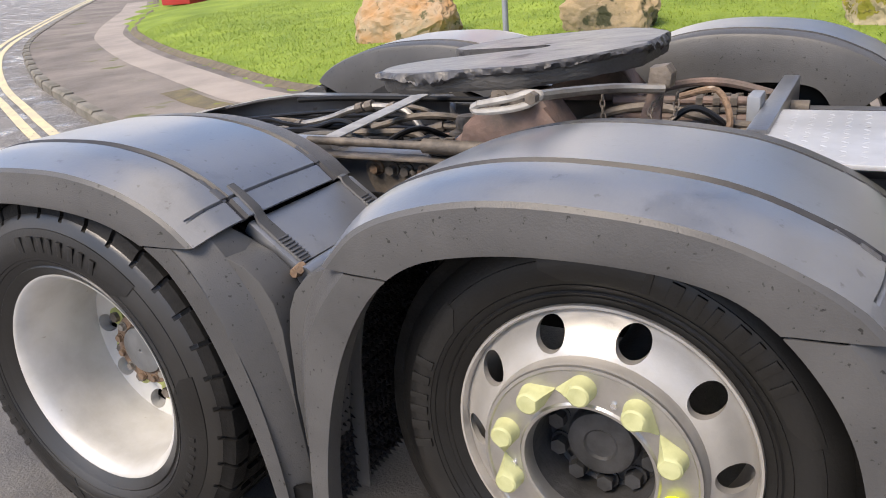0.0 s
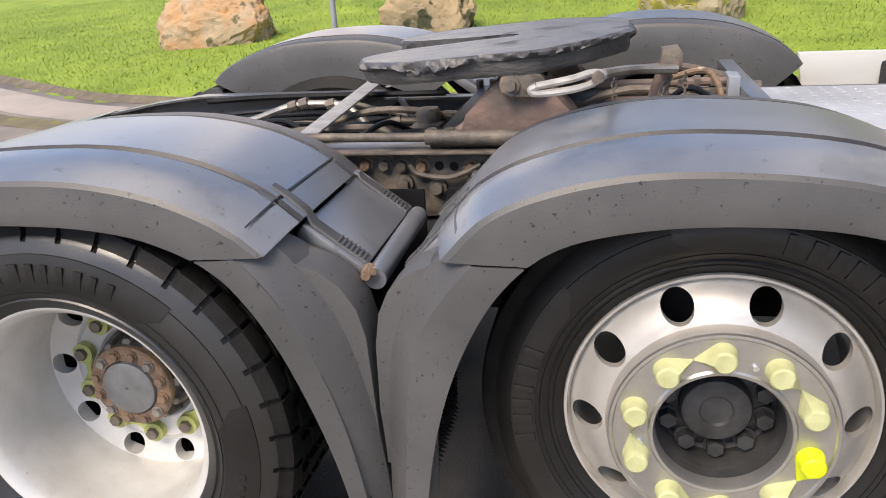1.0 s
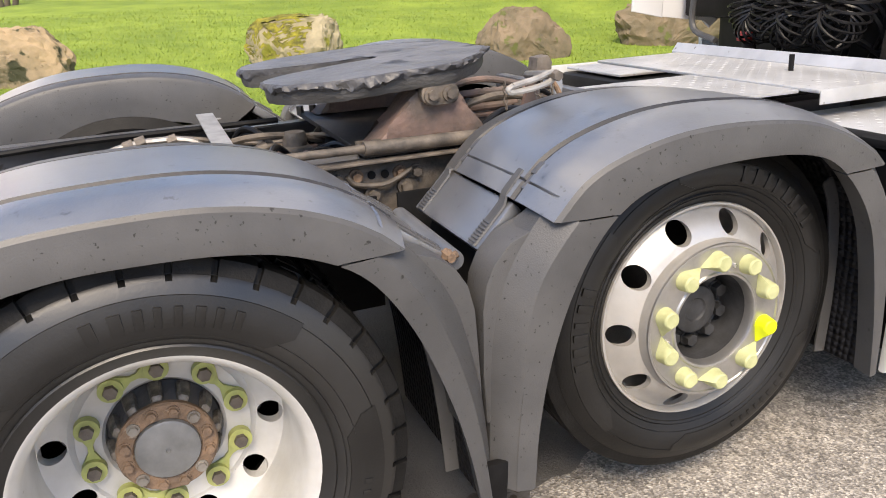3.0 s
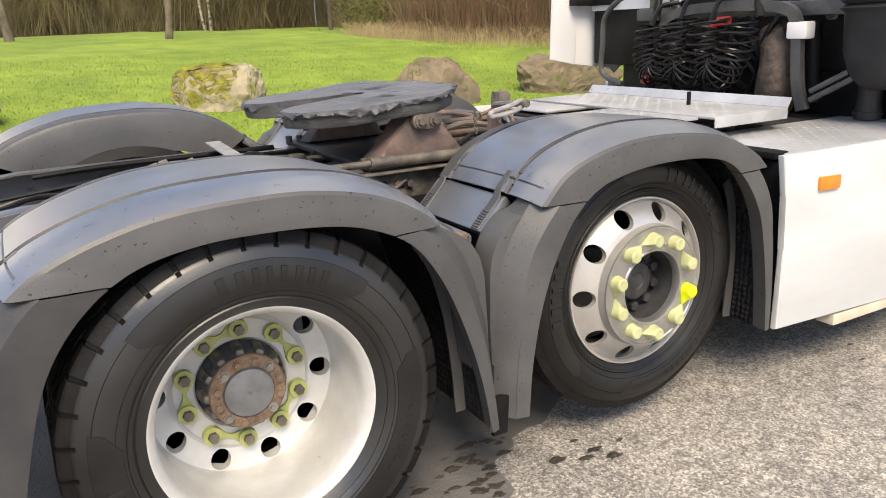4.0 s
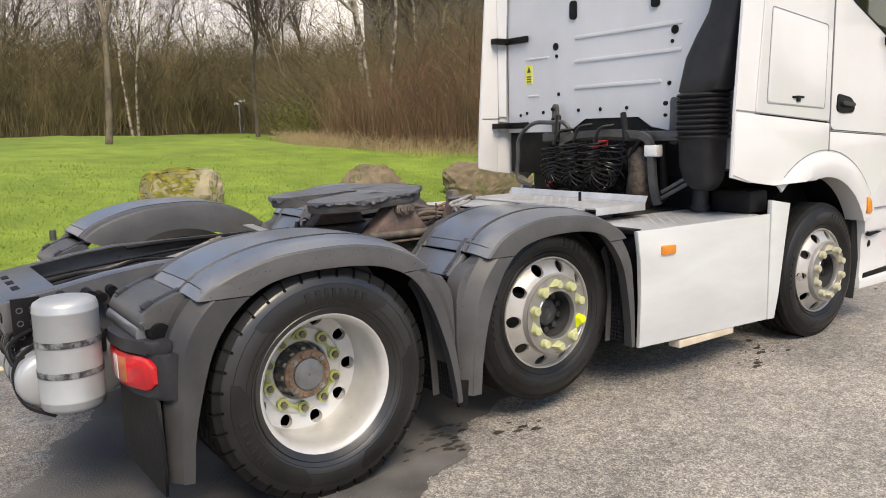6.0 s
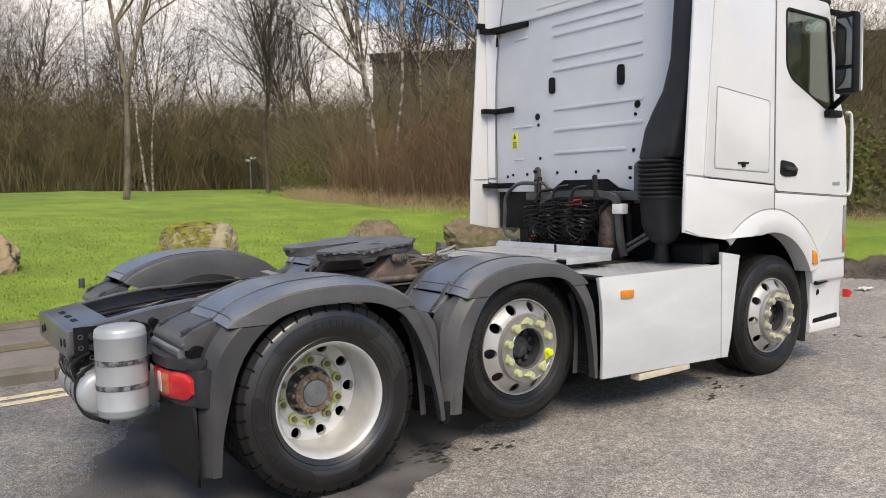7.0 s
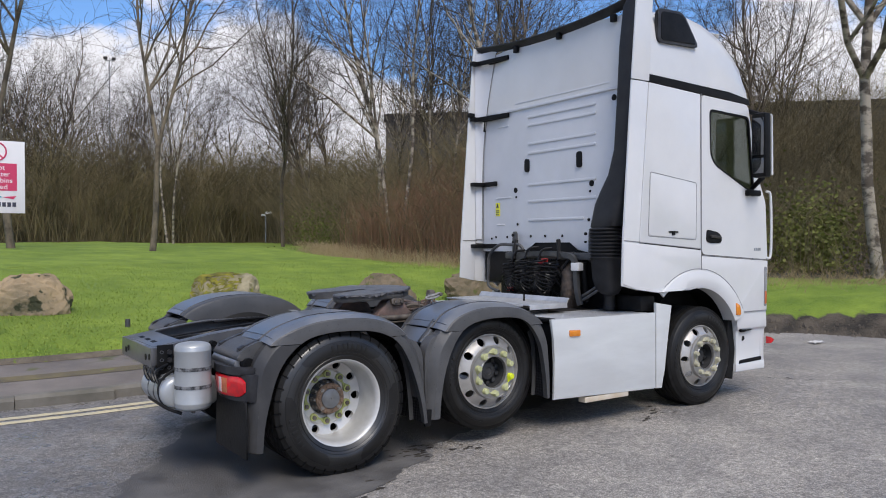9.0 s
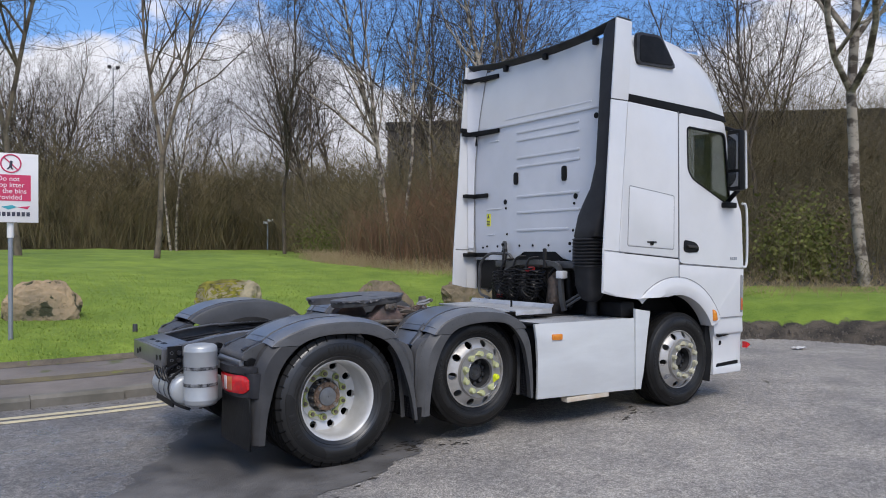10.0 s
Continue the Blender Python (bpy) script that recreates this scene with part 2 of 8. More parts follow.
M_MOUNT = material("worn_dark_grey_steel", (0.045, 0.047, 0.051), 0.45, 0.1, (0.085, 0.083, 0.08), 9, 7, 0.15, 60)
M_HOSE = material("black_hose", (0.008, 0.008, 0.009), 0.32, 0, (0.014, 0.014, 0.015), 20, gloss=0.2)
M_REDPLASTIC = material("red_plastic", (0.45, 0.03, 0.03), 0.45, 0, (0.35, 0.03, 0.03), 12)
M_LABEL = material("yellow_sticker", (0.80, 0.78, 0.05), 0.5, 0, (0.75, 0.72, 0.05), 12)
M_AMBER = material("dull_amber_lens", (0.45, 0.10, 0.03), 0.15, 0, (0.5, 0.14, 0.04), 20, coat=0.6)
M_TAN = material("tan_step_edge", (0.52, 0.42, 0.30), 0.6, 0, (0.62, 0.56, 0.46), 9)
M_SEAT = material("seat_cloth", (0.05, 0.055, 0.06), 0.9, 0, (0.08, 0.08, 0.085), 12)
M_SIGN = material("white_sign", (0.82, 0.80, 0.77), 0.4, 0, (0.76, 0.74, 0.71), 3)
M_SIGNRED = material("red_sign_panel", (0.62, 0.045, 0.12), 0.4, 0, (0.58, 0.04, 0.11), 3)
M_SIGNTEXT = material("pale_lettering", (0.85, 0.8, 0.8), 0.5, 0, (0.8, 0.75, 0.75), 3)
M_SIGNDARK = material("dark_lettering", (0.04, 0.04, 0.06), 0.5, 0, (0.05, 0.05, 0.07), 3)
M_TEAL = material("teal_print", (0.05, 0.38, 0.42), 0.5, 0, (0.05, 0.35, 0.4), 3)
M_POST = material("grey_post", (0.30, 0.32, 0.35), 0.45, 0.3, (0.25, 0.27, 0.30), 8)
M_BARK = material("bark", (0.155, 0.12, 0.085), 0.9, 0, (0.075, 0.06, 0.046), 3, 7, 0.4, 30, random_tint=0.25, stretch=(1, 1, 0.3))
M_BIRCH = material("birch_bark", (0.34, 0.29, 0.23), 0.85, 0, (0.085, 0.066, 0.05), 3.2, 8, 0.3, 30, spread=(0.44, 0.56), stretch=(1, 1, 1.6))
M_TWIG = material("twigs", (0.066, 0.051, 0.037), 0.9, 0, (0.034, 0.027, 0.021), 0.6, 4, random_tint=0.25)
M_BRUSH = material("brown_brush", (0.25, 0.195, 0.10), 0.9, 0, (0.070, 0.060, 0.028), 0.5, 9)
M_RED_STEM = material("red_brown_stems", (0.27, 0.15, 0.085), 0.85, 0, (0.16, 0.095, 0.055), 0.7, 4)
M_DRYGRASS = material("dry_grass", (0.46, 0.35, 0.20), 0.9, 0, (0.26, 0.19, 0.10), 0.8, 4)
M_IVY = material("green_leaves", (0.10, 0.12, 0.028), 0.85, 0, (0.15, 0.16, 0.045), 1.2, 4, gloss=0.12)
M_SHRUB = material("yellow_green_leaves", (0.12, 0.13, 0.036), 0.85, 0, (0.18, 0.185, 0.055), 1.5, 4, gloss=0.12)
M_BUILDING = material("brown_cladding", (0.125, 0.108, 0.092), 0.7, 0, (0.085, 0.074, 0.064), 0.2, 4, stretch=(1, 1, 0.1))
M_ROCK = material("sandstone", (0.40, 0.22, 0.095), 0.85, 0, (0.36, 0.29, 0.20), 3.2, 12, 1.0, 14, speck=(0.11, 0.10, 0.05), speck_scale=7, speck_amount=0.5)
M_ROCKMOSS = material("mossy_stone", (0.40, 0.34, 0.22), 0.9, 0, (0.22, 0.19, 0.12), 3.4, 12, 1.0, 14, speck=(0.17, 0.17, 0.02), speck_scale=4.5, speck_amount=0.6)
M_ROCKDARK = material("dark_sandstone", (0.23, 0.17, 0.11), 0.9, 0, (0.12, 0.10, 0.06), 3, 12, 1.0, 12, speck=(0.10, 0.11, 0.03), speck_scale=5, speck_amount=0.45)
M_ROCKPALE = material("lichened_sandstone", (0.46, 0.33, 0.19), 0.88, 0, (0.22, 0.175, 0.11), 2.6, 12, 1.0, 14, speck=(0.055, 0.055, 0.025), speck_scale=5, speck_amount=0.78)
M_CAPMOSS = material("moss", (0.30, 0.27, 0.03), 0.95, 0, (0.09, 0.085, 0.02), 9, 8, 1.0, 60)
M_KERB = material("kerb_concrete", (0.20, 0.182, 0.155), 0.85, 0, (0.12, 0.112, 0.09), 2.5, 8, 0.25, 60, random_tint=0.12)
M_PAVE = material("pavement_tarmac", (0.115, 0.098, 0.085), 0.8, 0, (0.22, 0.19, 0.165), 0.9, 8, 0.3, 90, speck=(0.10, 0.11, 0.03), speck_scale=1.6, speck_amount=0.4)
M_PAVE_LIGHT = material("pavement_concrete", (0.33, 0.285, 0.25), 0.8, 0, (0.24, 0.21, 0.185), 1.2, 8, 0.2, 90)
M_MOSS = material("mossy_edge", (0.165, 0.135, 0.07), 0.95, 0, (0.10, 0.085, 0.06), 3, 8, 0.5, 40, speck=(0.16, 0.17, 0.035), speck_scale=5, speck_amount=0.55)
M_LINE = material("yellow_line_paint", (0.66, 0.56, 0.33), 0.7, 0, (0.48, 0.43, 0.31), 5, 8, 0.15, 60, speck=(0.16, 0.15, 0.14), speck_scale=22, speck_amount=0.45)
M_LITTER = material("white_litter", (0.75, 0.73, 0.70), 0.8, 0, (0.6, 0.58, 0.55), 10)
M_EDGE = material("edge_soil", (0.10, 0.082, 0.062), 0.95, 0, (0.17, 0.14, 0.10), 6, 8, 0.8, 40, speck=(0.12, 0.16, 0.02), speck_scale=9, speck_amount=0.5)
M_EARTH = material("dark_earth", (0.085, 0.07, 0.054), 0.95, 0, (0.14, 0.115, 0.088), 4, 8, 0.8, 20)
M_FLAP = material("flap_rubber", (0.009, 0.009, 0.0095), 0.5, 0, (0.016, 0.016, 0.0165), 8, 5, 0.1, 40, gloss=0.12)
M_LIME = material("lime_plastic", (0.42, 0.45, 0.15), 0.5, 0, (0.32, 0.34, 0.12), 30)
M_HUBRIB = material("greasy_hub_ribs", (0.24, 0.21, 0.18), 0.5, 0.2, (0.025, 0.024, 0.023), 28, 8, 0.3, 60, rough2=0.35)
M_MUD = material("wet_mud", (0.032, 0.027, 0.022), 0.6, 0, (0.06, 0.05, 0.04), 9, 8, 0.6, 60)
M_SOOT = material("sooty_iron", (0.12, 0.088, 0.066), 0.7, 0.1, (0.045, 0.036, 0.03), 14, 7, 0.6, 30)
M_HOSEGREY = material("dusty_hose", (0.10, 0.092, 0.082), 0.6, 0, (0.05, 0.047, 0.043), 14, 7, 0.2, 60)
M_TRUNK = material("pale_brown_bark", (0.19, 0.15, 0.105), 0.9, 0, (0.07, 0.056, 0.042), 2.6, 8, 0.4, 30, spread=(0.42, 0.6), stretch=(1, 1, 0.7))
M_STRAP = material("worn_dark_strap", (0.035, 0.036, 0.038), 0.5, 0.2, (0.24, 0.245, 0.25), 26, 6, 0.3, 80, spread=(0.42, 0.6))
M_GAP = material("panel_gap", (0.20, 0.20, 0.205), 0.7, 0, (0.26, 0.26, 0.26), 20)
# a dark reflection is put into the mirror's base colour
M_MIRROR = material("mirror_dark_reflection", (0.16, 0.165, 0.17), 0.04, 0.9, (0.15, 0.155, 0.16), 10)
# dimmer grey; on the rear skirt it carries the shade of a rearward face
M_DIMGREY = material("dim_grey_plastic", (0.034, 0.034, 0.036), 0.45, 0, (0.058, 0.057, 0.057), 4, 9, 0.1, 200, gloss=0.35)
M_LATCH = material("grey_latch", (0.06, 0.062, 0.068), 0.4, 0, (0.09, 0.092, 0.098), 20)
M_LEVER = material("bright_aluminium", (0.42, 0.405, 0.38), 0.45, 0.4, (0.27, 0.255, 0.235), 18, 6, 0.1, 60)
M_LEAD = material("lamp_chrome", (0.75, 0.75, 0.74), 0.15, 0.9, (0.7, 0.7, 0.7), 10)


def asphalt_material():
    """Worn tarmac: light stones in dark binder, with stains and a darker, damper part."""
    m = bpy.data.materials.new("asphalt")
    m.use_nodes = True
    n, l = m.node_tree.nodes, m.node_tree.links
    b = n["Principled BSDF"]
    tc = n.new("ShaderNodeTexCoord")
    vor = n.new("ShaderNodeTexVoronoi")
    vor.inputs["Scale"].default_value = 125
    fine = n.new("ShaderNodeTexNoise")
    fine.inputs["Scale"].default_value = 190
    fine.inputs["Detail"].default_value = 3
    large = n.new("ShaderNodeTexNoise")
    large.inputs["Scale"].default_value = 0.9
    large.inputs["Detail"].default_value = 8
    large.inputs["Roughness"].default_value = 0.65
    stain = n.new("ShaderNodeTexNoise")
    stain.inputs["Scale"].default_value = 2.6
    stain.inputs["Detail"].default_value = 9
    stain.inputs["Roughness"].default_value = 0.7
    for t in (vor, fine, large, stain):
        l.new(tc.outputs["Object"], t.inputs["Vector"])
    r1 = n.new("ShaderNodeValToRGB")
    r1.color_ramp.elements[0].color = (0.20, 0.187, 0.172, 1)
    r1.color_ramp.elements[1].color = (0.58, 0.54, 0.49, 1)
    r1.color_ramp.elements[0].position, r1.color_ramp.elements[1].position = 0.30, 0.95
    l.new(vor.outputs["Color"], r1.inputs["Fac"])
    r2 = n.new("ShaderNodeValToRGB")
    r2.color_ramp.elements[0].color = (0.66, 0.66, 0.67, 1)
    r2.color_ramp.elements[1].color = (1.12, 1.10, 1.06, 1)
    r2.color_ramp.elements[0].position, r2.color_ramp.elements[1].position = 0.35, 0.62
    l.new(large.outputs["Fac"], r2.inputs["Fac"])
    mul = n.new("ShaderNodeMixRGB")
    mul.blend_type = "MULTIPLY"
    mul.inputs["Fac"].default_value = 1
    l.new(r1.outputs["Color"], mul.inputs["Color1"])
    l.new(r2.outputs["Color"], mul.inputs["Color2"])
    r3 = n.new("ShaderNodeValToRGB")
    r3.color_ramp.elements[0].position, r3.color_ramp.elements[1].position = 0.66, 0.72
    l.new(stain.outputs["Fac"], r3.inputs["Fac"])
    st = n.new("ShaderNodeMixRGB")
    st.inputs["Color2"].default_value = (0.035, 0.032, 0.03, 1)
    l.new(r3.outputs["Color"], st.inputs["Fac"])
    l.new(mul.outputs["Color"], st.inputs["Color1"])
    mid = n.new("ShaderNodeTexNoise")
    mid.inputs["Scale"].default_value = 15
    mid.inputs["Detail"].default_value = 9
    mid.inputs["Roughness"].default_value = 0.86
    l.new(tc.outputs["Object"], mid.inputs["Vector"])
    r4 = n.new("ShaderNodeValToRGB")
    r4.color_ramp.elements[0].color = (0.30, 0.30, 0.30, 1)
    r4.color_ramp.elements[1].color = (1.56, 1.56, 1.56, 1)
    r4.color_ramp.elements[0].position, r4.color_ramp.elements[1].position = 0.3, 0.7
    l.new(mid.outputs["Fac"], r4.inputs["Fac"])
    grit = n.new("ShaderNodeMixRGB")
    grit.blend_type = "MULTIPLY"
    grit.inputs["Fac"].default_value = 1
    l.new(st.outputs["Color"], grit.inputs["Color1"])
    l.new(r4.outputs["Color"], grit.inputs["Color2"])
    # a damp stretch of road behind the lorry, with a few wet films
    sep = n.new("ShaderNodeSeparateXYZ")
    l.new(tc.outputs["Object"], sep.inputs["Vector"])
    reach = n.new("ShaderNodeMath")
    reach.operation = "MULTIPLY_ADD"
    reach.inputs[1].default_value = 1.6
    l.new(large.outputs["Fac"], reach.inputs[0])
    l.new(sep.outputs["X"], reach.inputs[2])
    damp = n.new("ShaderNodeMapRange")
    damp.interpolation_type = "SMOOTHSTEP"
    for k, v in (("From Min", 0.9), ("From Max", -0.4), ("To Min", 0.0), ("To Max", 1.0)):
        damp.inputs[k].default_value = v
    l.new(reach.outputs["Value"], damp.inputs["Value"])
    wet = n.new("ShaderNodeMixRGB")
    wet.blend_type = "MULTIPLY"
    wet.inputs["Color2"].default_value = (0.66, 0.675, 0.71, 1)
    l.new(damp.outputs["Result"], wet.inputs["Fac"])
    l.new(grit.outputs["Color"], wet.inputs["Color1"])
    l.new(wet.outputs["Color"], b.inputs["Base Color"])
    film = n.new("ShaderNodeMapRange")
    for k, v in (("From Min", 0.50), ("From Max", 0.60), ("To Min", 0.0), ("To Max", 0.58)):
        film.inputs[k].default_value = v
    l.new(stain.outputs["Fac"], film.inputs["Value"])
    both = n.new("ShaderNodeMath")
    both.operation = "MULTIPLY"
    l.new(film.outputs["Result"], both.inputs[0])
    l.new(damp.outputs["Result"], both.inputs[1])
    sheen = n.new("ShaderNodeMath")
    sheen.operation = "SUBTRACT"
    sheen.inputs[0].default_value = 0.70
    l.new(both.outputs["Value"], sheen.inputs[1])
    l.new(sheen.outputs["Value"], b.inputs["Roughness"])
    bp = n.new("ShaderNodeBump")
    flat = n.new("ShaderNodeMath")
    flat.operation = "MULTIPLY_ADD"
    flat.inputs[1].default_value, flat.inputs[2].default_value = -1.2, 0.95
    l.new(both.outputs["Value"], flat.inputs[0])
    l.new(flat.outputs["Value"], bp.inputs["Strength"])
    bp.inputs["Distance"].default_value = 0.004
    l.new(vor.outputs["Distance"], bp.inputs["Height"])
    l.new(bp.outputs["Normal"], b.inputs["Normal"])
    return m


def grass_ground_material():
    """Lawn, turning to leaf litter in the wood and to bare earth on the steep bank."""
    m = bpy.data.materials.new("lawn")
    m.use_nodes = True
    n, l = m.node_tree.nodes, m.node_tree.links
    b = n["Principled BSDF"]
    b.inputs["Roughness"].default_value = 0.9
    tc = n.new("ShaderNodeTexCoord")
    a = n.new("ShaderNodeTexNoise")
    a.inputs["Scale"].default_value = 1.1
    a.inputs["Detail"].default_value = 10
    a.inputs["Roughness"].default_value = 0.7
    l.new(tc.outputs["Object"], a.inputs["Vector"])
    r = n.new("ShaderNodeValToRGB")
    r.color_ramp.elements[0].position, r.color_ramp.elements[1].position = 0.32, 0.68
    r.color_ramp.elements[0].color = (0.125, 0.20, 0.018, 1)
    r.color_ramp.elements[1].color = (0.265, 0.355, 0.042, 1)
    l.new(a.outputs["Fac"], r.inputs["Fac"])
    broad = n.new("ShaderNodeTexNoise")
    broad.inputs["Scale"].default_value = 0.42
    broad.inputs["Detail"].default_value = 6
    broad.inputs["Roughness"].default_value = 0.7
    l.new(tc.outputs["Object"], broad.inputs["Vector"])
    r_broad = n.new("ShaderNodeValToRGB")
    r_broad.color_ramp.elements[0].position, r_broad.color_ramp.elements[1].position = 0.38, 0.62
    r_broad.color_ramp.elements[0].color = (0.76, 0.80, 0.70, 1)
    r_broad.color_ramp.elements[1].color = (1.05, 1.04, 1.05, 1)
    l.new(broad.outputs["Fac"], r_broad.inputs["Fac"])
    patchy = n.new("ShaderNodeMixRGB")
    patchy.blend_type = "MULTIPLY"
    patchy.inputs["Fac"].default_value = 1
    l.new(r.outputs["Color"], patchy.inputs["Color1"])
    l.new(r_broad.outputs["Color"], patchy.inputs["Color2"])
    att = n.new("ShaderNodeAttribute")
    att.attribute_name = "soil"
    fine = n.new("ShaderNodeTexNoise")
    fine.inputs["Scale"].default_value = 3.0
    fine.inputs["Detail"].default_value = 8
    l.new(tc.outputs["Object"], fine.inputs["Vector"])
    r2 = n.new("ShaderNodeValToRGB")
    r2.color_ramp.elements[0].color = (0.028, 0.023, 0.017, 1)
    r2.color_ramp.elements[1].color = (0.12, 0.097, 0.07, 1)
    r2.color_ramp.elements[0].position, r2.color_ramp.elements[1].position = 0.35, 0.7
    l.new(fine.outputs["Fac"], r2.inputs["Fac"])
    add = n.new("ShaderNodeMath")
    add.operation = "ADD"
    sub = n.new("ShaderNodeMath")
    sub.operation = "MULTIPLY_ADD"
    sub.inputs[1].default_value, sub.inputs[2].default_value = 0.9, -0.45
    l.new(fine.outputs["Fac"], sub.inputs[0])
    l.new(att.outputs["Fac"], add.inputs[0])
    l.new(sub.outputs["Value"], add.inputs[1])
    r3 = n.new("ShaderNodeValToRGB")
    r3.color_ramp.elements[0].position, r3.color_ramp.elements[1].position = 0.42, 0.58
    l.new(add.outputs["Value"], r3.inputs["Fac"])
    mx = n.new("ShaderNodeMixRGB")
    l.new(r3.outputs["Color"], mx.inputs["Fac"])
    l.new(patchy.outputs["Color"], mx.inputs["Color1"])
    l.new(r2.outputs["Color"], mx.inputs["Color2"])
    l.new(mx.outputs["Color"], b.inputs["Base Color"])
    bn = n.new("ShaderNodeTexNoise")
    bn.inputs["Scale"].default_value = 26
    bn.inputs["Detail"].default_value = 6
    l.new(tc.outputs["Object"], bn.inputs["Vector"])
    bp = n.new("ShaderNodeBump")
    bp.inputs["Strength"].default_value = 0.8
    bp.inputs["Distance"].default_value = 0.05
    l.new(bn.outputs["Fac"], bp.inputs["Height"])
    l.new(bp.outputs["Normal"], b.inputs["Normal"])
    return m


def glass_material(name, tint, rough=0.02):
    m = bpy.data.materials.new(name)
    m.use_nodes = True
    b = m.node_tree.nodes["Principled BSDF"]
    b.inputs["Base Color"].default_value = (*tint, 1)
    b.inputs["Transmission Weight"].default_value = 1.0
    b.inputs["Roughness"].default_value = rough
    b.inputs["IOR"].default_value = 1.45
    return m


M_ASPHALT = asphalt_material()
M_LAWN = grass_ground_material()
M_GLASS = glass_material("tinted_glass", (0.70, 0.82, 0.76))
M_BLADE = material("grass_blades", (0.145, 0.225, 0.022), 0.7, 0, (0.29, 0.36, 0.06), 1.3, 8, spread=(0.3, 0.7))


# ---- mesh helpers ----
def finish(bm, mat, sharp=32.0):
    """A mesh from bm with smooth faces and sharp creases."""
    bmesh.ops.recalc_face_normals(bm, faces=bm.faces)
    limit = radians(sharp)
    for f in bm.faces:
        f.smooth = True
    for e in bm.edges:
        e.smooth = len(e.link_faces) == 2 and e.calc_face_angle(0) < limit
    me = bpy.data.meshes.new("mesh")
    bm.to_mesh(me)
    bm.free()
    me.materials.append(mat)
    return me


def part(name, bm, mat, parent, label="", sharp=32.0):
    """Links bm (or a ready mesh) as one object under its thing or part."""
    me = bm if isinstance(bm, bpy.types.Mesh) else finish(bm, mat, sharp)
    ob = new(name, me)
    while parent.parent and parent.parent.parent:
        parent = parent.parent
    ob.parent = parent
    return tagged(ob, label)


def thing(name, bm, mat, label, category, group="", kind="", sharp=32.0):
    me = bm if bm is None or isinstance(bm, bpy.types.Mesh) else finish(bm, mat, sharp)
    return tagged(new(name, me), label, category, group, kind)


def box(bm, x0, x1, y0, y1, z0, z1, bevel=0.0, m=None):
    made = bmesh.ops.create_cube(bm, size=1)["verts"]
    t = Matrix.Translation(((x0 + x1) / 2, (y0 + y1) / 2, (z0 + z1) / 2)) @ Matrix.Diagonal((abs(x1 - x0), abs(y1 - y0), abs(z1 - z0), 1))
    bmesh.ops.transform(bm, matrix=(m or Matrix()) @ t, verts=made)
    if bevel:
        edges = list({e for v in made for e in v.link_edges})
        bmesh.ops.bevel(bm, geom=edges, offset=bevel, segments=2, affect="EDGES", profile=0.6)
    return bm


def rod(bm, a, b, r, seg=10, r2=None, caps=True):
    a, b = Vector(a), Vector(b)
    d = b - a
    m = Matrix.Translation((a + b) / 2) @ d.to_track_quat("Z", "Y").to_matrix().to_4x4()
    bmesh.ops.create_cone(bm, cap_ends=caps, segments=seg, radius1=r, radius2=r if r2 is None else r2, depth=d.length, matrix=m)
    return bm


def smooth_path(pts, n):
    """Catmull-Rom through pts, n samples a span."""
    p = [Vector(v) for v in pts]
    p = [p[0] * 2 - p[1], *p, p[-1] * 2 - p[-2]]
    out = []
    for i in range(1, len(p) - 2):
        for k in range(n):
            t = k / n
            a, b, c, d = p[i - 1 : i + 3]
            out.append(0.5 * ((2 * b) + (c - a) * t + (2 * a - 5 * b + 4 * c - d) * t * t + (3 * b - a - 3 * c + d) * t**3))
    out.append(p[-2])
    return out


def hose(bm, pts, r, seg=8, n=6):
    """A round tube along a smooth path."""
    path = smooth_path(pts, n) if n > 1 else [Vector(v) for v in pts]
    rings, side = [], None
    for i, p in enumerate(path):
        d = (path[min(i + 1, len(path) - 1)] - path[max(i - 1, 0)]).normalized()
        if side is None:
            side = d.orthogonal().normalized()
        side = (side - d * side.dot(d)).normalized()
        up = d.cross(side)
        rings.append([bm.verts.new(p + r * (math.cos(2 * math.pi * k / seg) * side + math.sin(2 * math.pi * k / seg) * up)) for k in range(seg)])
    for a, b in zip(rings, rings[1:]):
        for k in range(seg):
            bm.faces.new((a[k], a[(k + 1) % seg], b[(k + 1) % seg], b[k]))
    bm.faces.new(rings[0][::-1])
    bm.faces.new(rings[-1])
    return bm


def loft(bm, rows, close=False):
    """Quads between rows of points."""
    made = [[bm.verts.new(p) for p in row] for row in rows]
    for a, b in zip(made, made[1:]):
        for k in range(len(a) - (0 if close else 1)):
            j = (k + 1) % len(a)
            bm.faces.new((a[k], a[j], b[j], b[k]))
    return made


def lathe(bm, profile, centre=(0, 0, 0), seg=72, axis="y"):
    """Turns (radius, outward) rows round the y axis (outward is -y) or the z axis."""
    rows = []
    for r, o in profile:
        row = []
        for k in range(seg):
            a = 2 * math.pi * k / seg
            p = (r * math.cos(a), -o, r * math.sin(a)) if axis == "y" else (r * math.cos(a), r * math.sin(a), o)
            row.append((p[0] + centre[0], p[1] + centre[1], p[2] + centre[2]))
        rows.append(row)
    return loft(bm, rows, close=True)


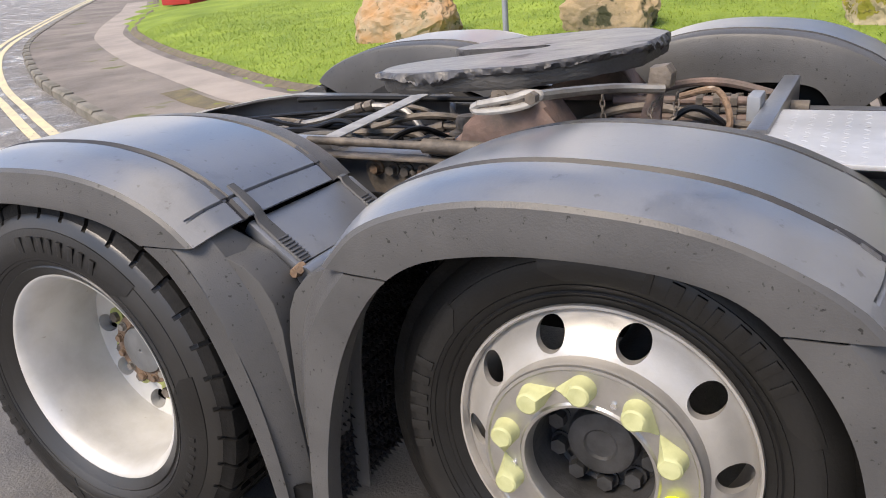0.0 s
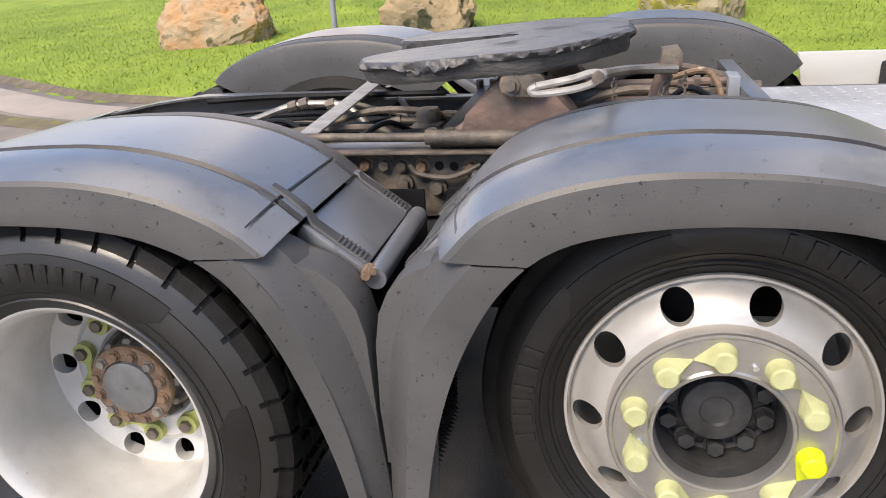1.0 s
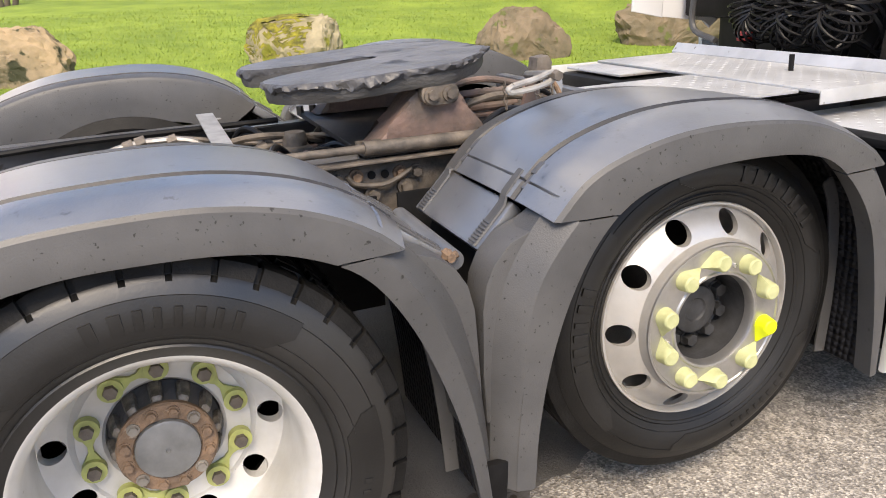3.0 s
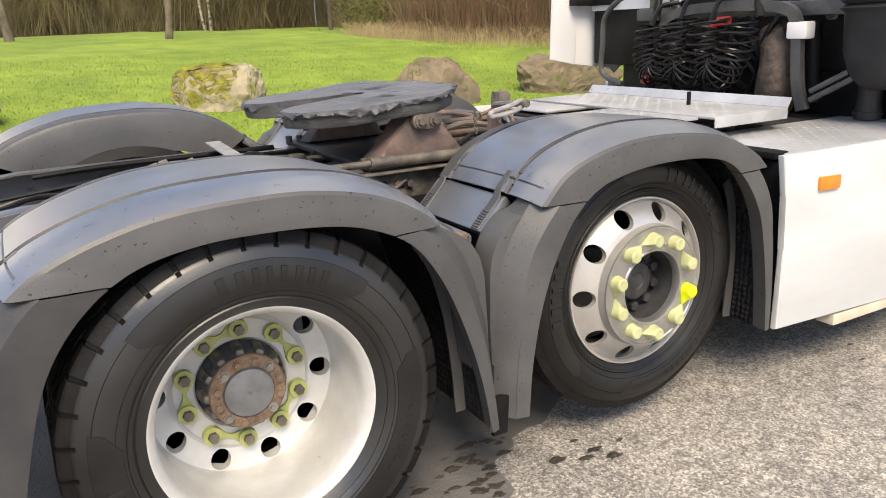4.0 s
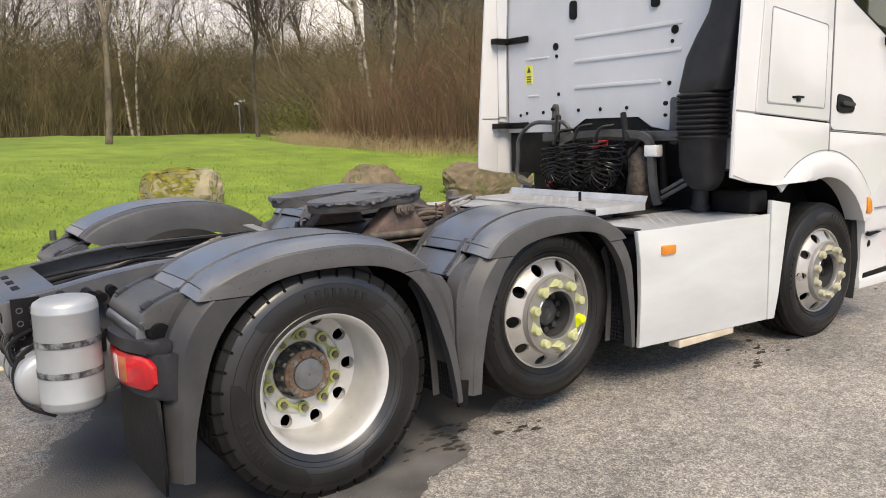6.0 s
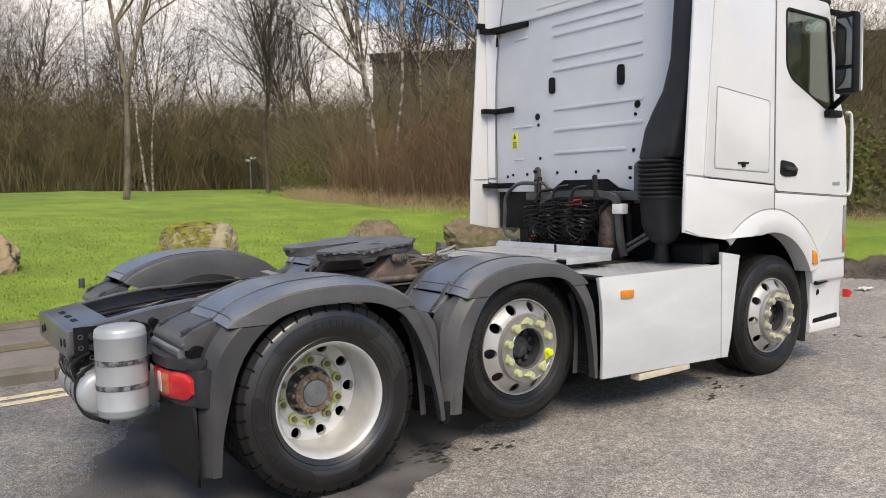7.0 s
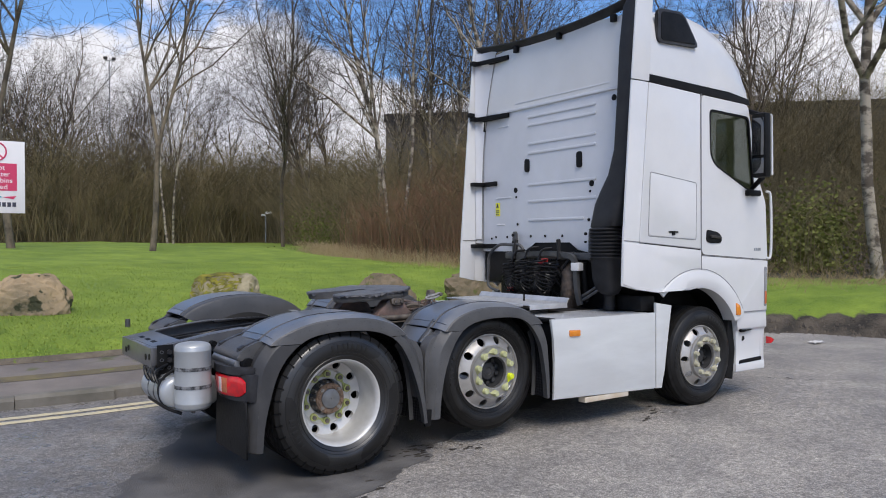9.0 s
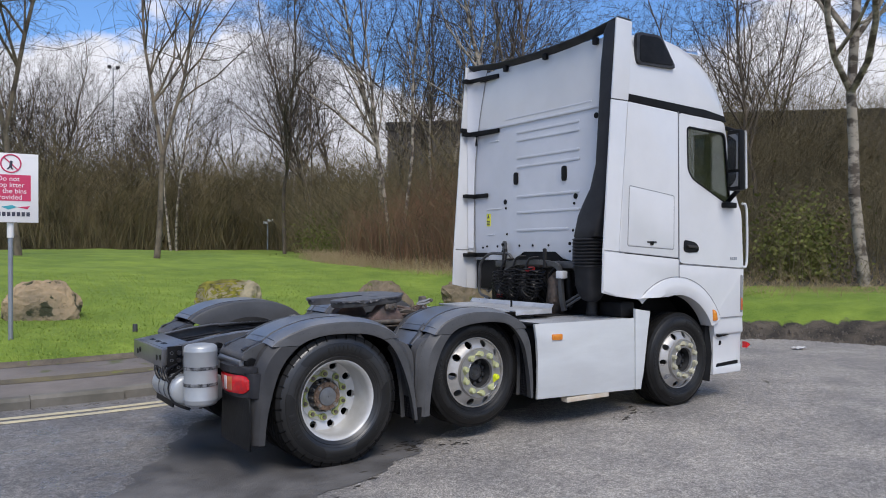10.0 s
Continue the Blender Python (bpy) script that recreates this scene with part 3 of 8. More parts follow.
def prism(bm, poly, c0, c1, axis="y", bevel=0.0):
    """A flat outline of (a, b) pairs made solid from c0 to c1 along an axis: y takes (x, z), x takes (y, z), z takes (x, y)."""
    def at(a, b, c):
        return {"y": (a, c, b), "x": (c, a, b), "z": (a, b, c)}[axis]
    lo = [bm.verts.new(at(a, b, c0)) for a, b in poly]
    hi = [bm.verts.new(at(a, b, c1)) for a, b in poly]
    f0 = bm.faces.new(lo)
    f1 = bm.faces.new(hi[::-1])
    n = len(poly)
    for k in range(n):
        bm.faces.new((lo[k], hi[k], hi[(k + 1) % n], lo[(k + 1) % n]))
    if bevel:
        edges = list({e for f in (f0, f1) for e in f.edges})
        bmesh.ops.bevel(bm, geom=edges, offset=bevel, segments=2, affect="EDGES", profile=0.6)
    return bm


def rounded(poly, r, n=4):
    """An outline with its corners rounded."""
    out = []
    m = len(poly)
    for i in range(m):
        p, a, b = Vector(poly[i]), Vector(poly[i - 1]), Vector(poly[(i + 1) % m])
        u, v = (a - p), (b - p)
        rr = min(r, u.length * 0.45, v.length * 0.45)
        s, e = p + u.normalized() * rr, p + v.normalized() * rr
        for k in range(n + 1):
            t = k / n
            q = s * (1 - t) ** 2 + p * 2 * t * (1 - t) + e * t * t
            out.append((q.x, q.y))
    return out


def ring_panel(bm, outer, inner, c0, c1):
    """An (x, z) outline with a hole, made solid from y c0 to c1."""
    loops = []
    for loop in (outer, inner):
        vs = [bm.verts.new((a, c0, b)) for a, b in loop]
        loops += [bm.edges.new((vs[k], vs[(k + 1) % len(vs)])) for k in range(len(vs))]
    made = bmesh.ops.triangle_fill(bm, edges=loops, use_beauty=True, use_dissolve=False)
    faces = [g for g in made["geom"] if isinstance(g, bmesh.types.BMFace)]
    ext = bmesh.ops.extrude_face_region(bm, geom=faces)
    bmesh.ops.translate(bm, vec=(0, c1 - c0, 0), verts=[g for g in ext["geom"] if isinstance(g, bmesh.types.BMVert)])
    return bm


# ---- the lorry ----
truck = thing("tractor_unit", None, None, "white three-axle lorry tractor unit with grey arches on tarmac", "lorry")


def disc_with_holes(bm, r0, r1, o_at, count, hole_r, depth, turn=0.0):
    """A ring between two radii with round hand holes."""
    m = 32
    for s in range(count):
        a0 = 2 * math.pi * s / count + turn
        half, rc = math.pi / count, (r0 + r1) / 2
        border, circle = [], []
        for k in range(m):
            u = k / m * 4
            i, t = int(u), u - int(u)
            cx, cy = [(1, 2 * t - 1), (1 - 2 * t, 1), (-1, 1 - 2 * t), (2 * t - 1, -1)][i]
            border.append((cx * half, rc + cy * (r1 - r0) / 2))
            ang = math.atan2(cy, cx)
            circle.append((hole_r * math.cos(ang) / rc, rc + hole_r * math.sin(ang)))
        rows = []
        for loop, push in ((border, 0), (circle, 0), (circle, depth)):
            rows.append([(r * math.cos(a0 + a), -(o_at(r) - push), r * math.sin(a0 + a)) for a, r in loop])
        loft(bm, rows, close=True)
    bmesh.ops.remove_doubles(bm, verts=bm.verts, dist=0.0004)
    return bm


def teardrop(bm, r, a, o, size, toward, h=0.03):
    """A nut pointer at radius r and angle a: a round cap drawn out to a tip turned by toward (radians)."""
    c = Vector((r * math.cos(a), 0, r * math.sin(a)))
    rad = Vector((math.cos(a), 0, math.sin(a)))
    tan = Vector((-math.sin(a), 0, math.cos(a)))
    tip = rad * math.cos(toward) + tan * math.sin(toward)
    side = rad * -math.sin(toward) + tan * math.cos(toward)
    rings = []
    for grow, up, reach in ((1.08, 0.0, 2.12), (1.04, 0.22, 2.06), (1.0, 0.30, 1.90), (0.97, 0.62, 1.35), (0.90, 0.90, 1.02), (0.74, 1.0, 0.80)):
        ring = []
        for k in range(17):
            t = radians(52) + radians(256) * k / 16
            ring.append(c + size * grow * (math.cos(t) * tip + math.sin(t) * side) + Vector((0, -(o + h * up), 0)))
        ring.append(c + tip * size * reach + Vector((0, -(o + h * up), 0)))
        rings.append(ring)
    made = loft(bm, rings, close=True)
    bm.faces.new(made[-1])
    return bm


def hexnut(bm, r, a, o, size, h):
    c = Vector((r * math.cos(a), -o, r * math.sin(a)))
    rod(bm, c, c + Vector((0, -h * 0.3, 0)), size * 1.25, 12)
    rod(bm, c, c + Vector((0, -h, 0)), size, 6, size * 0.95)
    return bm


def sidewall(rad, bead):
    """The bulging outer wall of a tyre: radius and how far it stands out, from bead to tread."""
    rows = [(bead - 0.006, -0.004), (bead + 0.012, 0.010), (bead + 0.03, 0.021), (bead + 0.034, 0.018), (bead + 0.052, 0.031), (bead + 0.068, 0.037), (bead + 0.082, 0.0385)]
    top, low = rad - 0.034, bead + 0.082
    for k in range(1, 9):
        t = k / 8
        rows.append((low + (top - low) * t, 0.0385 - 0.028 * t ** 1.8))
    return rows + [(rad - 0.032, 0.008), (rad - 0.014, 0.004), (rad - 0.004, -0.002), (rad, -0.014)]


def stands_out(rad, bead, r):
    prof = sidewall(rad, bead)
    return float(np.interp(r, [p[0] for p in prof], [p[1] for p in prof]))


def tyre_mesh(rad, width, bead, notch, key):
    """A tyre whose outer bead lies at y 0; outward is -y. A block tread has two rows of offset slots."""
    bm = bmesh.new()
    pitch = 36 if notch else 24
    fr = (0, 0.34, 0.352, 0.468, 0.84, 0.855, 0.985) if notch else (0, 0.25, 0.5, 0.75)
    prof = sidewall(rad, bead)
    wall = len(prof) - 5
    inner = width - 0.03
    tread = []
    for o in (-0.052, -0.105, -0.165, -0.22):
        o = o * inner / 0.27
        tread += [(rad, o + 0.007), (rad - 0.014, o + 0.005), (rad - 0.014, o - 0.005), (rad, o - 0.007)]
    first = len(prof) + 2
    prof += tread + [(rad, -inner + 0.012), (rad - 0.006, -inner), (rad - 0.05, -inner - 0.015), (rad - 0.1, -inner - 0.022), (bead, -inner + 0.03)]
    rows = []
    for i, (r, o) in enumerate(prof):
        row = []
        for k in range(pitch):
            for j, f in enumerate(fr):
                a = 2 * math.pi * (k + f) / pitch
                rr, oo = r, o
                if notch and wall <= i < len(prof) - 4:
                    outer = i < first
                    if (outer and j >= 5) or (not outer and j in (2, 3)):
                        rr, oo = r - (0.011 if r > rad - 0.003 else 0.004), o - (0.010 if outer else 0.0)
                row.append((rr * math.cos(a), -oo, rr * math.sin(a)))
        rows.append(row)
    loft(bm, rows, close=True)
    for f in bm.faces:
        f.material_index = int(min(math.hypot(v.co.x, v.co.z) for v in f.verts) > rad - 0.0365)
    me = finish(bm, M_TYRE if notch else M_TYRE_DULL, 40)
    me.materials.append(M_TREAD)
    return me


def sidewall_marks(rad, bead, seed, count):
    """Raised panels with stepped ends round the sidewall, and plain bars where makers' lettering stands."""
    rng = random.Random(seed)
    bm = bmesh.new()
    lo, hi = bead + 0.058, rad - 0.066
    for start, span in ((0.25, 1.55), (2.35, 1.5), (4.45, 1.5)):
        rows = []
        for k in range(41):
            t = k / 40
            a = start + span * t
            step = min(1.0, min(t, 1 - t) / 0.07)
            r0, r1 = lo + (hi - lo) * 0.55 * (1 - step), hi
            ring = []
            for w in (0.0, 0.02, 0.25, 0.5, 0.75, 0.98, 1.0):
                r = r0 + (r1 - r0) * w
                ring.append((r * math.cos(a), -stands_out(rad, bead, r) - (0.0022 if 0 < w < 1 else -0.002), r * math.sin(a)))
            rows.append(ring)
        loft(bm, rows)
    mid = (lo + hi) / 2
    out = stands_out(rad, bead, mid)
    for start, n, tall in ((0.55, count, 0.040), (2.75, count - 2, 0.040), (5.0, count, 0.018)):
        a = start
        for k in range(n):
            wide = rng.uniform(0.55, 1.0) * (0.034 if tall > 0.03 else 0.02)
            m = Matrix.Rotation(-a, 4, "Y") @ Matrix.Translation((mid, -out, 0))
            box(bm, -tall / 2, tall / 2, -0.0042, 0.004, wide * -0.42, wide * 0.3, 0.001, m)
            a += (wide + 0.014) / mid
    return finish(bm, M_MARK)


def shoulder_ribs(rad):
    """Thin raised circles on the sidewall."""
    bm = bmesh.new()
    for r in (rad - 0.074, rad - 0.125, rad - 0.152):
        o = stands_out(rad, 0.297, r)
        lathe(bm, [(r - 0.0015, o - 0.002), (r, o + 0.002), (r + 0.0015, o - 0.002)], seg=96)
    return finish(bm, M_MARK)


MESH = {}
DRIVE_NUT, MID_NUT = radians(-16.5), radians(18.5)


def mesh_once(key, make):
    if key not in MESH:
        MESH[key] = make()
    return MESH[key]


def convex_rim():
    bm = bmesh.new()
    lathe(bm, [(0.262, -0.16), (0.272, -0.03), (0.284, -0.014), (0.291, -0.004), (0.298, -0.002), (0.300, 0.004), (0.298, 0.010), (0.293, 0.0105), (0.289, 0.004), (0.287, -0.008)], seg=96)
    disc_with_holes(bm, 0.2155, 0.287, lambda r: -0.008 + 0.055 * math.sin((0.287 - r) / 0.0715 * 1.25) / math.sin(1.25), 10, 0.0305, 0.018, 0.0)
    lathe(bm, [(0.2155, 0.047), (0.2145, 0.057), (0.2135, 0.067), (0.211, 0.074)], seg=96)
    return finish(bm, M_ALU, 40)


def convex_face():
    bm = bmesh.new()
    lathe(bm, [(0.211, 0.074), (0.209, 0.079), (0.203, 0.0795), (0.200, 0.076), (0.136, 0.076), (0.132, 0.080), (0.126, 0.079), (0.122, 0.070), (0.1205, 0.048)], seg=96)
    return finish(bm, M_POLISH, 40)


def convex_hub():
    bm = bmesh.new()
    lathe(bm, [(0.1205, 0.049), (0.1203, 0.0), (0.1195, -0.046), (0.112, -0.052), (0.100, -0.040), (0.086, -0.036), (0.072, -0.034), (0.070, -0.010), (0.066, -0.003), (0.060, -0.001), (0.034, 0.0), (0.030, -0.005), (0.024, -0.007), (0.0, -0.0075)], seg=48)
    return finish(bm, M_HUB)


def dished_rim():
    bm = bmesh.new()
    lathe(bm, [(0.290, -0.30), (0.283, -0.28), (0.276, -0.262)], seg=96)
    lathe(bm, [(0.262, -0.285), (0.266, -0.245), (0.268, -0.20), (0.269, -0.10), (0.274, -0.05), (0.277, -0.022), (0.284, -0.010), (0.290, -0.003), (0.296, 0.003), (0.301, 0.004), (0.300, -0.004)], seg=96)
    disc_with_holes(bm, 0.205, 0.267, lambda r: -0.245 - (0.267 - r) / 0.062 * 0.02, 10, 0.029, 0.03, 0.0)
    lathe(bm, [(0.205, -0.265), (0.196, -0.262), (0.190, -0.255), (0.135, -0.255), (0.128, -0.262), (0.126, -0.30)], seg=96)
    return finish(bm, M_SILVER, 40)


def drive_hub():
    bm = bmesh.new()
    lathe(bm, [(0.122, -0.27), (0.110, -0.255), (0.104, -0.215), (0.098, -0.203)], seg=48)
    return finish(bm, M_GREASE)


def hub_rib():
    """A squared casting rib, rounded over at the flange end."""
    bm = bmesh.new()
    rows = []
    for y, r, wide in ((0.203, 0.108, 0.009), (0.208, 0.117, 0.012), (0.228, 0.122, 0.014), (0.262, 0.127, 0.016)):
        rows.append([(0.098, y, wide), (r - 0.005, y, wide), (r, y, wide * 0.6), (r, y, -wide * 0.6), (r - 0.005, y, -wide), (0.098, y, -wide)])
    made = loft(bm, rows, close=True)
    bm.faces.new(made[0])
    return finish(bm, M_HUBRIB)


def drive_flange():
    bm = bmesh.new()
    lathe(bm, [(0.101, -0.204), (0.106, -0.202), (0.108, -0.186), (0.104, -0.181), (0.074, -0.178), (0.070, -0.182)], seg=48)
    return finish(bm, M_RUST)


def wheel(place, kind, radius, width, outward=-1, turn=0.0, label=""):
    """One wheel with its tyre, hub, nuts and pointers; outward is the side (-1 right, 1 left)."""
    m = Matrix.Translation(place) @ Matrix.Rotation(0 if outward < 0 else math.pi, 4, "Z") @ Matrix.Rotation(turn, 4, "Y")
    driven = kind == "drive"
    ob = part("wheel", mesh_once((kind, "rim"), dished_rim if driven else convex_rim), None, truck, label)
    ob.matrix_local = m
    part("tyre", mesh_once((kind, radius), lambda: tyre_mesh(radius, width, 0.297, driven, kind)), None, ob, "black ribbed lorry tyre" if not driven else "black block-tread lorry tyre")
    tagged(part("moulded_mark", mesh_once((kind, radius, "marks"), lambda: sidewall_marks(radius, 0.297, 4 if driven else 9, 8)), None, ob), kind="stuff")
    part("sidewall_rib", mesh_once((kind, radius, "ribs"), lambda: shoulder_ribs(radius)), None, ob)
    if driven:
        part("hub", mesh_once("dhub", drive_hub), None, ob, "dirty ribbed axle hub")
        for k in range(12):
            part("hub_rib", mesh_once("rib", hub_rib), None, ob).matrix_local = Matrix.Rotation(2 * math.pi * k / 12, 4, "Y")
        part("hub_flange", mesh_once("dflange", drive_flange), None, ob, "rusty bolted hub flange")
        bm = bmesh.new()
        lathe(bm, [(0.071, -0.184), (0.069, -0.172), (0.063, -0.169), (0.006, -0.168), (0.004, -0.172), (0.0, -0.172)], seg=40)
        part("hub_cap", bm, M_CAP, ob, "flat grey hub cap")
        for k in range(12):
            bm = bmesh.new()
            hexnut(bm, 0.089, 2 * math.pi * k / 12 + 0.2, -0.180, 0.0115, 0.013)
            part("hub_bolt", bm, M_RUST if k % 3 else M_GALV, ob)
        for k in range(10):
            a = 2 * math.pi * k / 10 + DRIVE_NUT
            bm = bmesh.new()
            hexnut(bm, 0.1675, a, -0.255, 0.0165, 0.035)
            part("wheel_nut", bm, M_GUNGE, ob)
        for k in range(5):
            bm = bmesh.new()
            a0 = 2 * math.pi * (2 * k) / 10 + DRIVE_NUT
            a1 = a0 + 2 * math.pi / 10
            p, q = (Vector((0.1675 * math.cos(a), 0.245, 0.1675 * math.sin(a))) for a in (a0, a1))
            d = (q - p).normalized()
            s = Vector((0, 1, 0)).cross(d)
            out = []
            for t, wide in ((0.0, 0.021), (0.18, 0.02), (0.42, 0.006), (0.58, 0.006), (0.82, 0.02), (1.0, 0.021)):
                c = p.lerp(q, t)
                out.append([c + s * wide, c - s * wide, c - s * wide + Vector((0, 0.008, 0)), c + s * wide + Vector((0, 0.008, 0))])
            loft(bm, out, close=True)
            for c in (p, q):
                rod(bm, c + Vector((0, 0.009, 0)), c + Vector((0, -0.012, 0)), 0.027, 20)
            part("nut_link", bm, M_LIME, ob, "lime-yellow plastic nut link")
    else:
        part("wheel_face", mesh_once("cface", convex_face), None, ob, "polished metal bolt ring")
        part("hub", mesh_once("chub", convex_hub), None, ob, "dark iron hub with round cap")
        for k in range(10):
            a = 2 * math.pi * k / 10 + MID_NUT
            bm = bmesh.new()
            pair = 1 if k % 2 == 0 else -1
            teardrop(bm, 0.1665, a, 0.076, 0.0245, pair * radians(98), 0.034)
            bright = kind == "mid" and k == 9
            part("nut_pointer", bm, M_FLUO if bright else M_CREAM if kind == "front" else M_YELLOW, ob, "bright yellow nut pointer" if bright else "dirty cream nut pointer" if kind == "front" else "faded yellow nut pointer")
        for k in range(10):
            a = 2 * math.pi * k / 10 + MID_NUT
            bm = bmesh.new()
            hexnut(bm, 0.097, a, -0.042, 0.0185, 0.032)
            part("hub_bolt", bm, M_HUB, ob)
        for k in range(3):
            bm = bmesh.new()
            a = 2.1 * k + 1.2
            rod(bm, (0.152 * math.cos(a), -0.074, 0.152 * math.sin(a)), (0.152 * math.cos(a), -0.082, 0.152 * math.sin(a)), 0.006, 8)
            part("rivet", bm, M_LEAD, ob)
    return ob


R_DRIVE, R_MID, R_FRONT = 0.500, 0.472, 0.482
for side in (-1, 1):
    wheel((0, 1.205 * side, 0.494), "drive", R_DRIVE, 0.29, side, radians(-33.2), "deep-dished silver drive wheel")
    bm = bmesh.new()
    lathe(bm, [(0.30, -0.04), (R_DRIVE - 0.03, 0.0), (R_DRIVE, -0.02), (R_DRIVE, -0.25), (R_DRIVE - 0.04, -0.28), (0.30, -0.24)], seg=72)
    inner = part("inner_tyre", bm, M_TREAD, truck)
    inner.matrix_local = Matrix.Translation((0, 0.87 * side, 0.494)) @ Matrix.Rotation(0 if side < 0 else math.pi, 4, "Z")
    wheel((1.359, 1.0985 * side, 0.567), "mid", R_MID, 0.31, side, radians(-2.2), "silver aluminium wheel on the lifted middle axle")
    wheel((3.925, 1.166 * side, 0.480), "front", R_FRONT, 0.31, side, radians(-3.1), "silver aluminium front wheel")
for x, z, half in ((0, 0.494, 0.80), (1.359, 0.567, 0.95), (3.925, 0.48, 1.0)):
    bm = bmesh.new()
    rod(bm, (x, -half, z), (x, half, z), 0.075, 16)
    if x == 0:
        bmesh.ops.create_uvsphere(bm, u_segments=20, v_segments=12, radius=0.21, matrix=Matrix.Translation((0, 0, z)))
    part("axle", bm, M_DARK, truck)


# wheel arches
def arch_curves(crease, edge, n=5):
    return smooth_path([(x, 0, z) for x, z in crease], n), smooth_path([(x, 0, z) for x, z in edge], n)


SECTION = ((-0.648, 0.0), (-0.654, 0.012), (-0.666, 0.017), (-0.724, 0.022), (-0.731, 0.014), (-0.744, 0.014), (-0.752, 0.025), (-0.90, 0.030), (-1.076, 0.031),
           (-1.082, 0.0225), (-1.093, 0.0215), (-1.100, 0.0275), (-1.140, 0.0245), (-1.172, 0.018), (-1.208, 0.006), (-1.234, -0.003))
FACE = ((-1.070, -0.070), (-1.074, -0.014), (-1.082, -0.002), (-1.13, 0.006), (-1.186, 0.003), (-1.238, -0.040), (-1.244, -0.048))
SEAM_Z = 0.930


def at_row(rows, k, u):
    """Column k of the rows at a fractional row u."""
    u = min(max(u, 0), len(rows) - 1)
    i = min(int(u), len(rows) - 2)
    return rows[i][k].lerp(rows[i + 1][k], u - i)


def crossing(rows, k, z, rear):
    """The fractional row at which column k passes height z, on the rear or front flank."""
    n = len(rows)
    order = range(n - 1) if rear else range(n - 2, -1, -1)
    for i in order:
        a, b = rows[i][k].z, rows[i + 1][k].z
        if (a - z) * (b - z) <= 0 and a != b:
            return i + (z - a) / (b - a)
    return 0 if rear else n - 1


def wheel_arch(name, crease, edge, side):
    """A mudguard in three pieces: rear skirt, top and front skirt, with level seams on the side face."""
    lift = 0.04 if side > 0 else 0.0  # the frame leans a little towards the near side
    C, A = arch_curves([(x, z + lift) for x, z in crease], [(x, z + lift) for x, z in edge])
    n = len(C)
    rows, faces = [], []
    for i in range(n):
        d = (C[min(i + 1, n - 1)] - C[max(i - 1, 0)]).normalized()
        out = Vector((-d.z, 0, d.x))
        b = A[i]
        lip = [a.lerp(b, t) + Vector((0, y, 0)) for a in (C[i] + out * -0.006,) for t, y in ((0.06, -1.240), (0.5, -1.246), (0.93, -1.250))]
        lip += [b + Vector((0, -1.250, 0)), b + out * 0.004 + Vector((0, -1.230, 0)), b + out * 0.012 + Vector((0, -1.19, 0))]
        row = [C[i].lerp(b, 1.8) + Vector((0, -0.635, 0)), C[i].lerp(b, 0.9) + Vector((0, -0.64, 0))]
        row += [C[i] + out * o + Vector((0, y, 0)) for y, o in SECTION]
        rows.append([Vector((p.x, p.y * -side, p.z)) for p in row + lip])
        face = [C[i] + out * o + Vector((0, y, 0)) for y, o in FACE]
        lip = [C[i].lerp(b, t) + Vector((0, y, 0)) for t, y in ((0.5, -1.246), (0.93, -1.250))] + lip[3:]
        faces.append([Vector((p.x, p.y * -side, p.z)) for p in face + lip])
    level = SEAM_Z + lift
    last = len(SECTION) + 1
    width = len(rows[0])
    low = [crossing(rows, max(k, last), level, True) for k in range(width)]
    high = [crossing(rows, max(k, last), level, False) for k in range(width)]
    steps = [0, 0.050, 0.054, 0.058, 0.062] + [0.10 + 0.80 * k / 34 for k in range(35)] + [0.938, 0.942, 0.946, 0.950, 1]
    bm = bmesh.new()
    piece = []
    for j, w in enumerate(steps):
        r = [at_row(rows, k, low[k] + (high[k] - low[k]) * w) for k in range(width)]
        if j in (2, 3, len(steps) - 3, len(steps) - 4):
            inward = (Vector((C[n // 2].x, 0, 0.5)) - Vector((r[8].x, 0, r[8].z))).normalized() * 0.009
            r = [p + inward if 6 <= k <= 15 else p for k, p in enumerate(r)]
        piece.append(r)
    made = loft(bm, piece)
    for row in made:
        for k, v in enumerate(row):
            v.index = k
    for f in bm.faces:
        lo_k, hi_k = min(v.index for v in f.verts), max(v.index for v in f.verts)
        # 1: shaded copy for side and inner faces; 2: grooves coloured dark as shade
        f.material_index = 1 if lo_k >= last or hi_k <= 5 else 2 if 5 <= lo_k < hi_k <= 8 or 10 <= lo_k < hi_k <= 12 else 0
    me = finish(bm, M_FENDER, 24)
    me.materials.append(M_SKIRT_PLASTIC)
    me.materials.append(M_CARRIER)
    holder = part(name, me, None, truck, "grey plastic wheel arch")
    s = holder.modifiers.new("thickness", "SOLIDIFY")
    s.thickness, s.offset = 0.007, 0
    for label, rear in (("rear_skirt", True), ("front_skirt", False)):
        bm = bmesh.new()
        piece = []
        for j in range(31):
            w = j / 30
            r = []
            for k in range(len(faces[0])):
                cut = crossing(faces, max(k, len(FACE) - 1), level - 0.004, rear)
                y = faces[0][k].y * -side
                drop = 3.0 * max(0.0, (y + 1.235) / 0.16) ** 3 if k < len(FACE) - 1 else 0.0
                stop = 0 if rear else n - 1
                start = cut - drop if rear else cut + drop
                r.append(at_row(faces, k, start + (stop - start) * w))
            piece.append(r)
        loft(bm, piece)
        # the rearmost skirt gets a darker copy, its shade put into the colour
        ob = part(label, bm, M_DIMGREY if rear and name == "rear_wheel_arch" else M_SKIRT_PLASTIC, holder, "", 20)
        s = ob.modifiers.new("thickness", "SOLIDIFY")
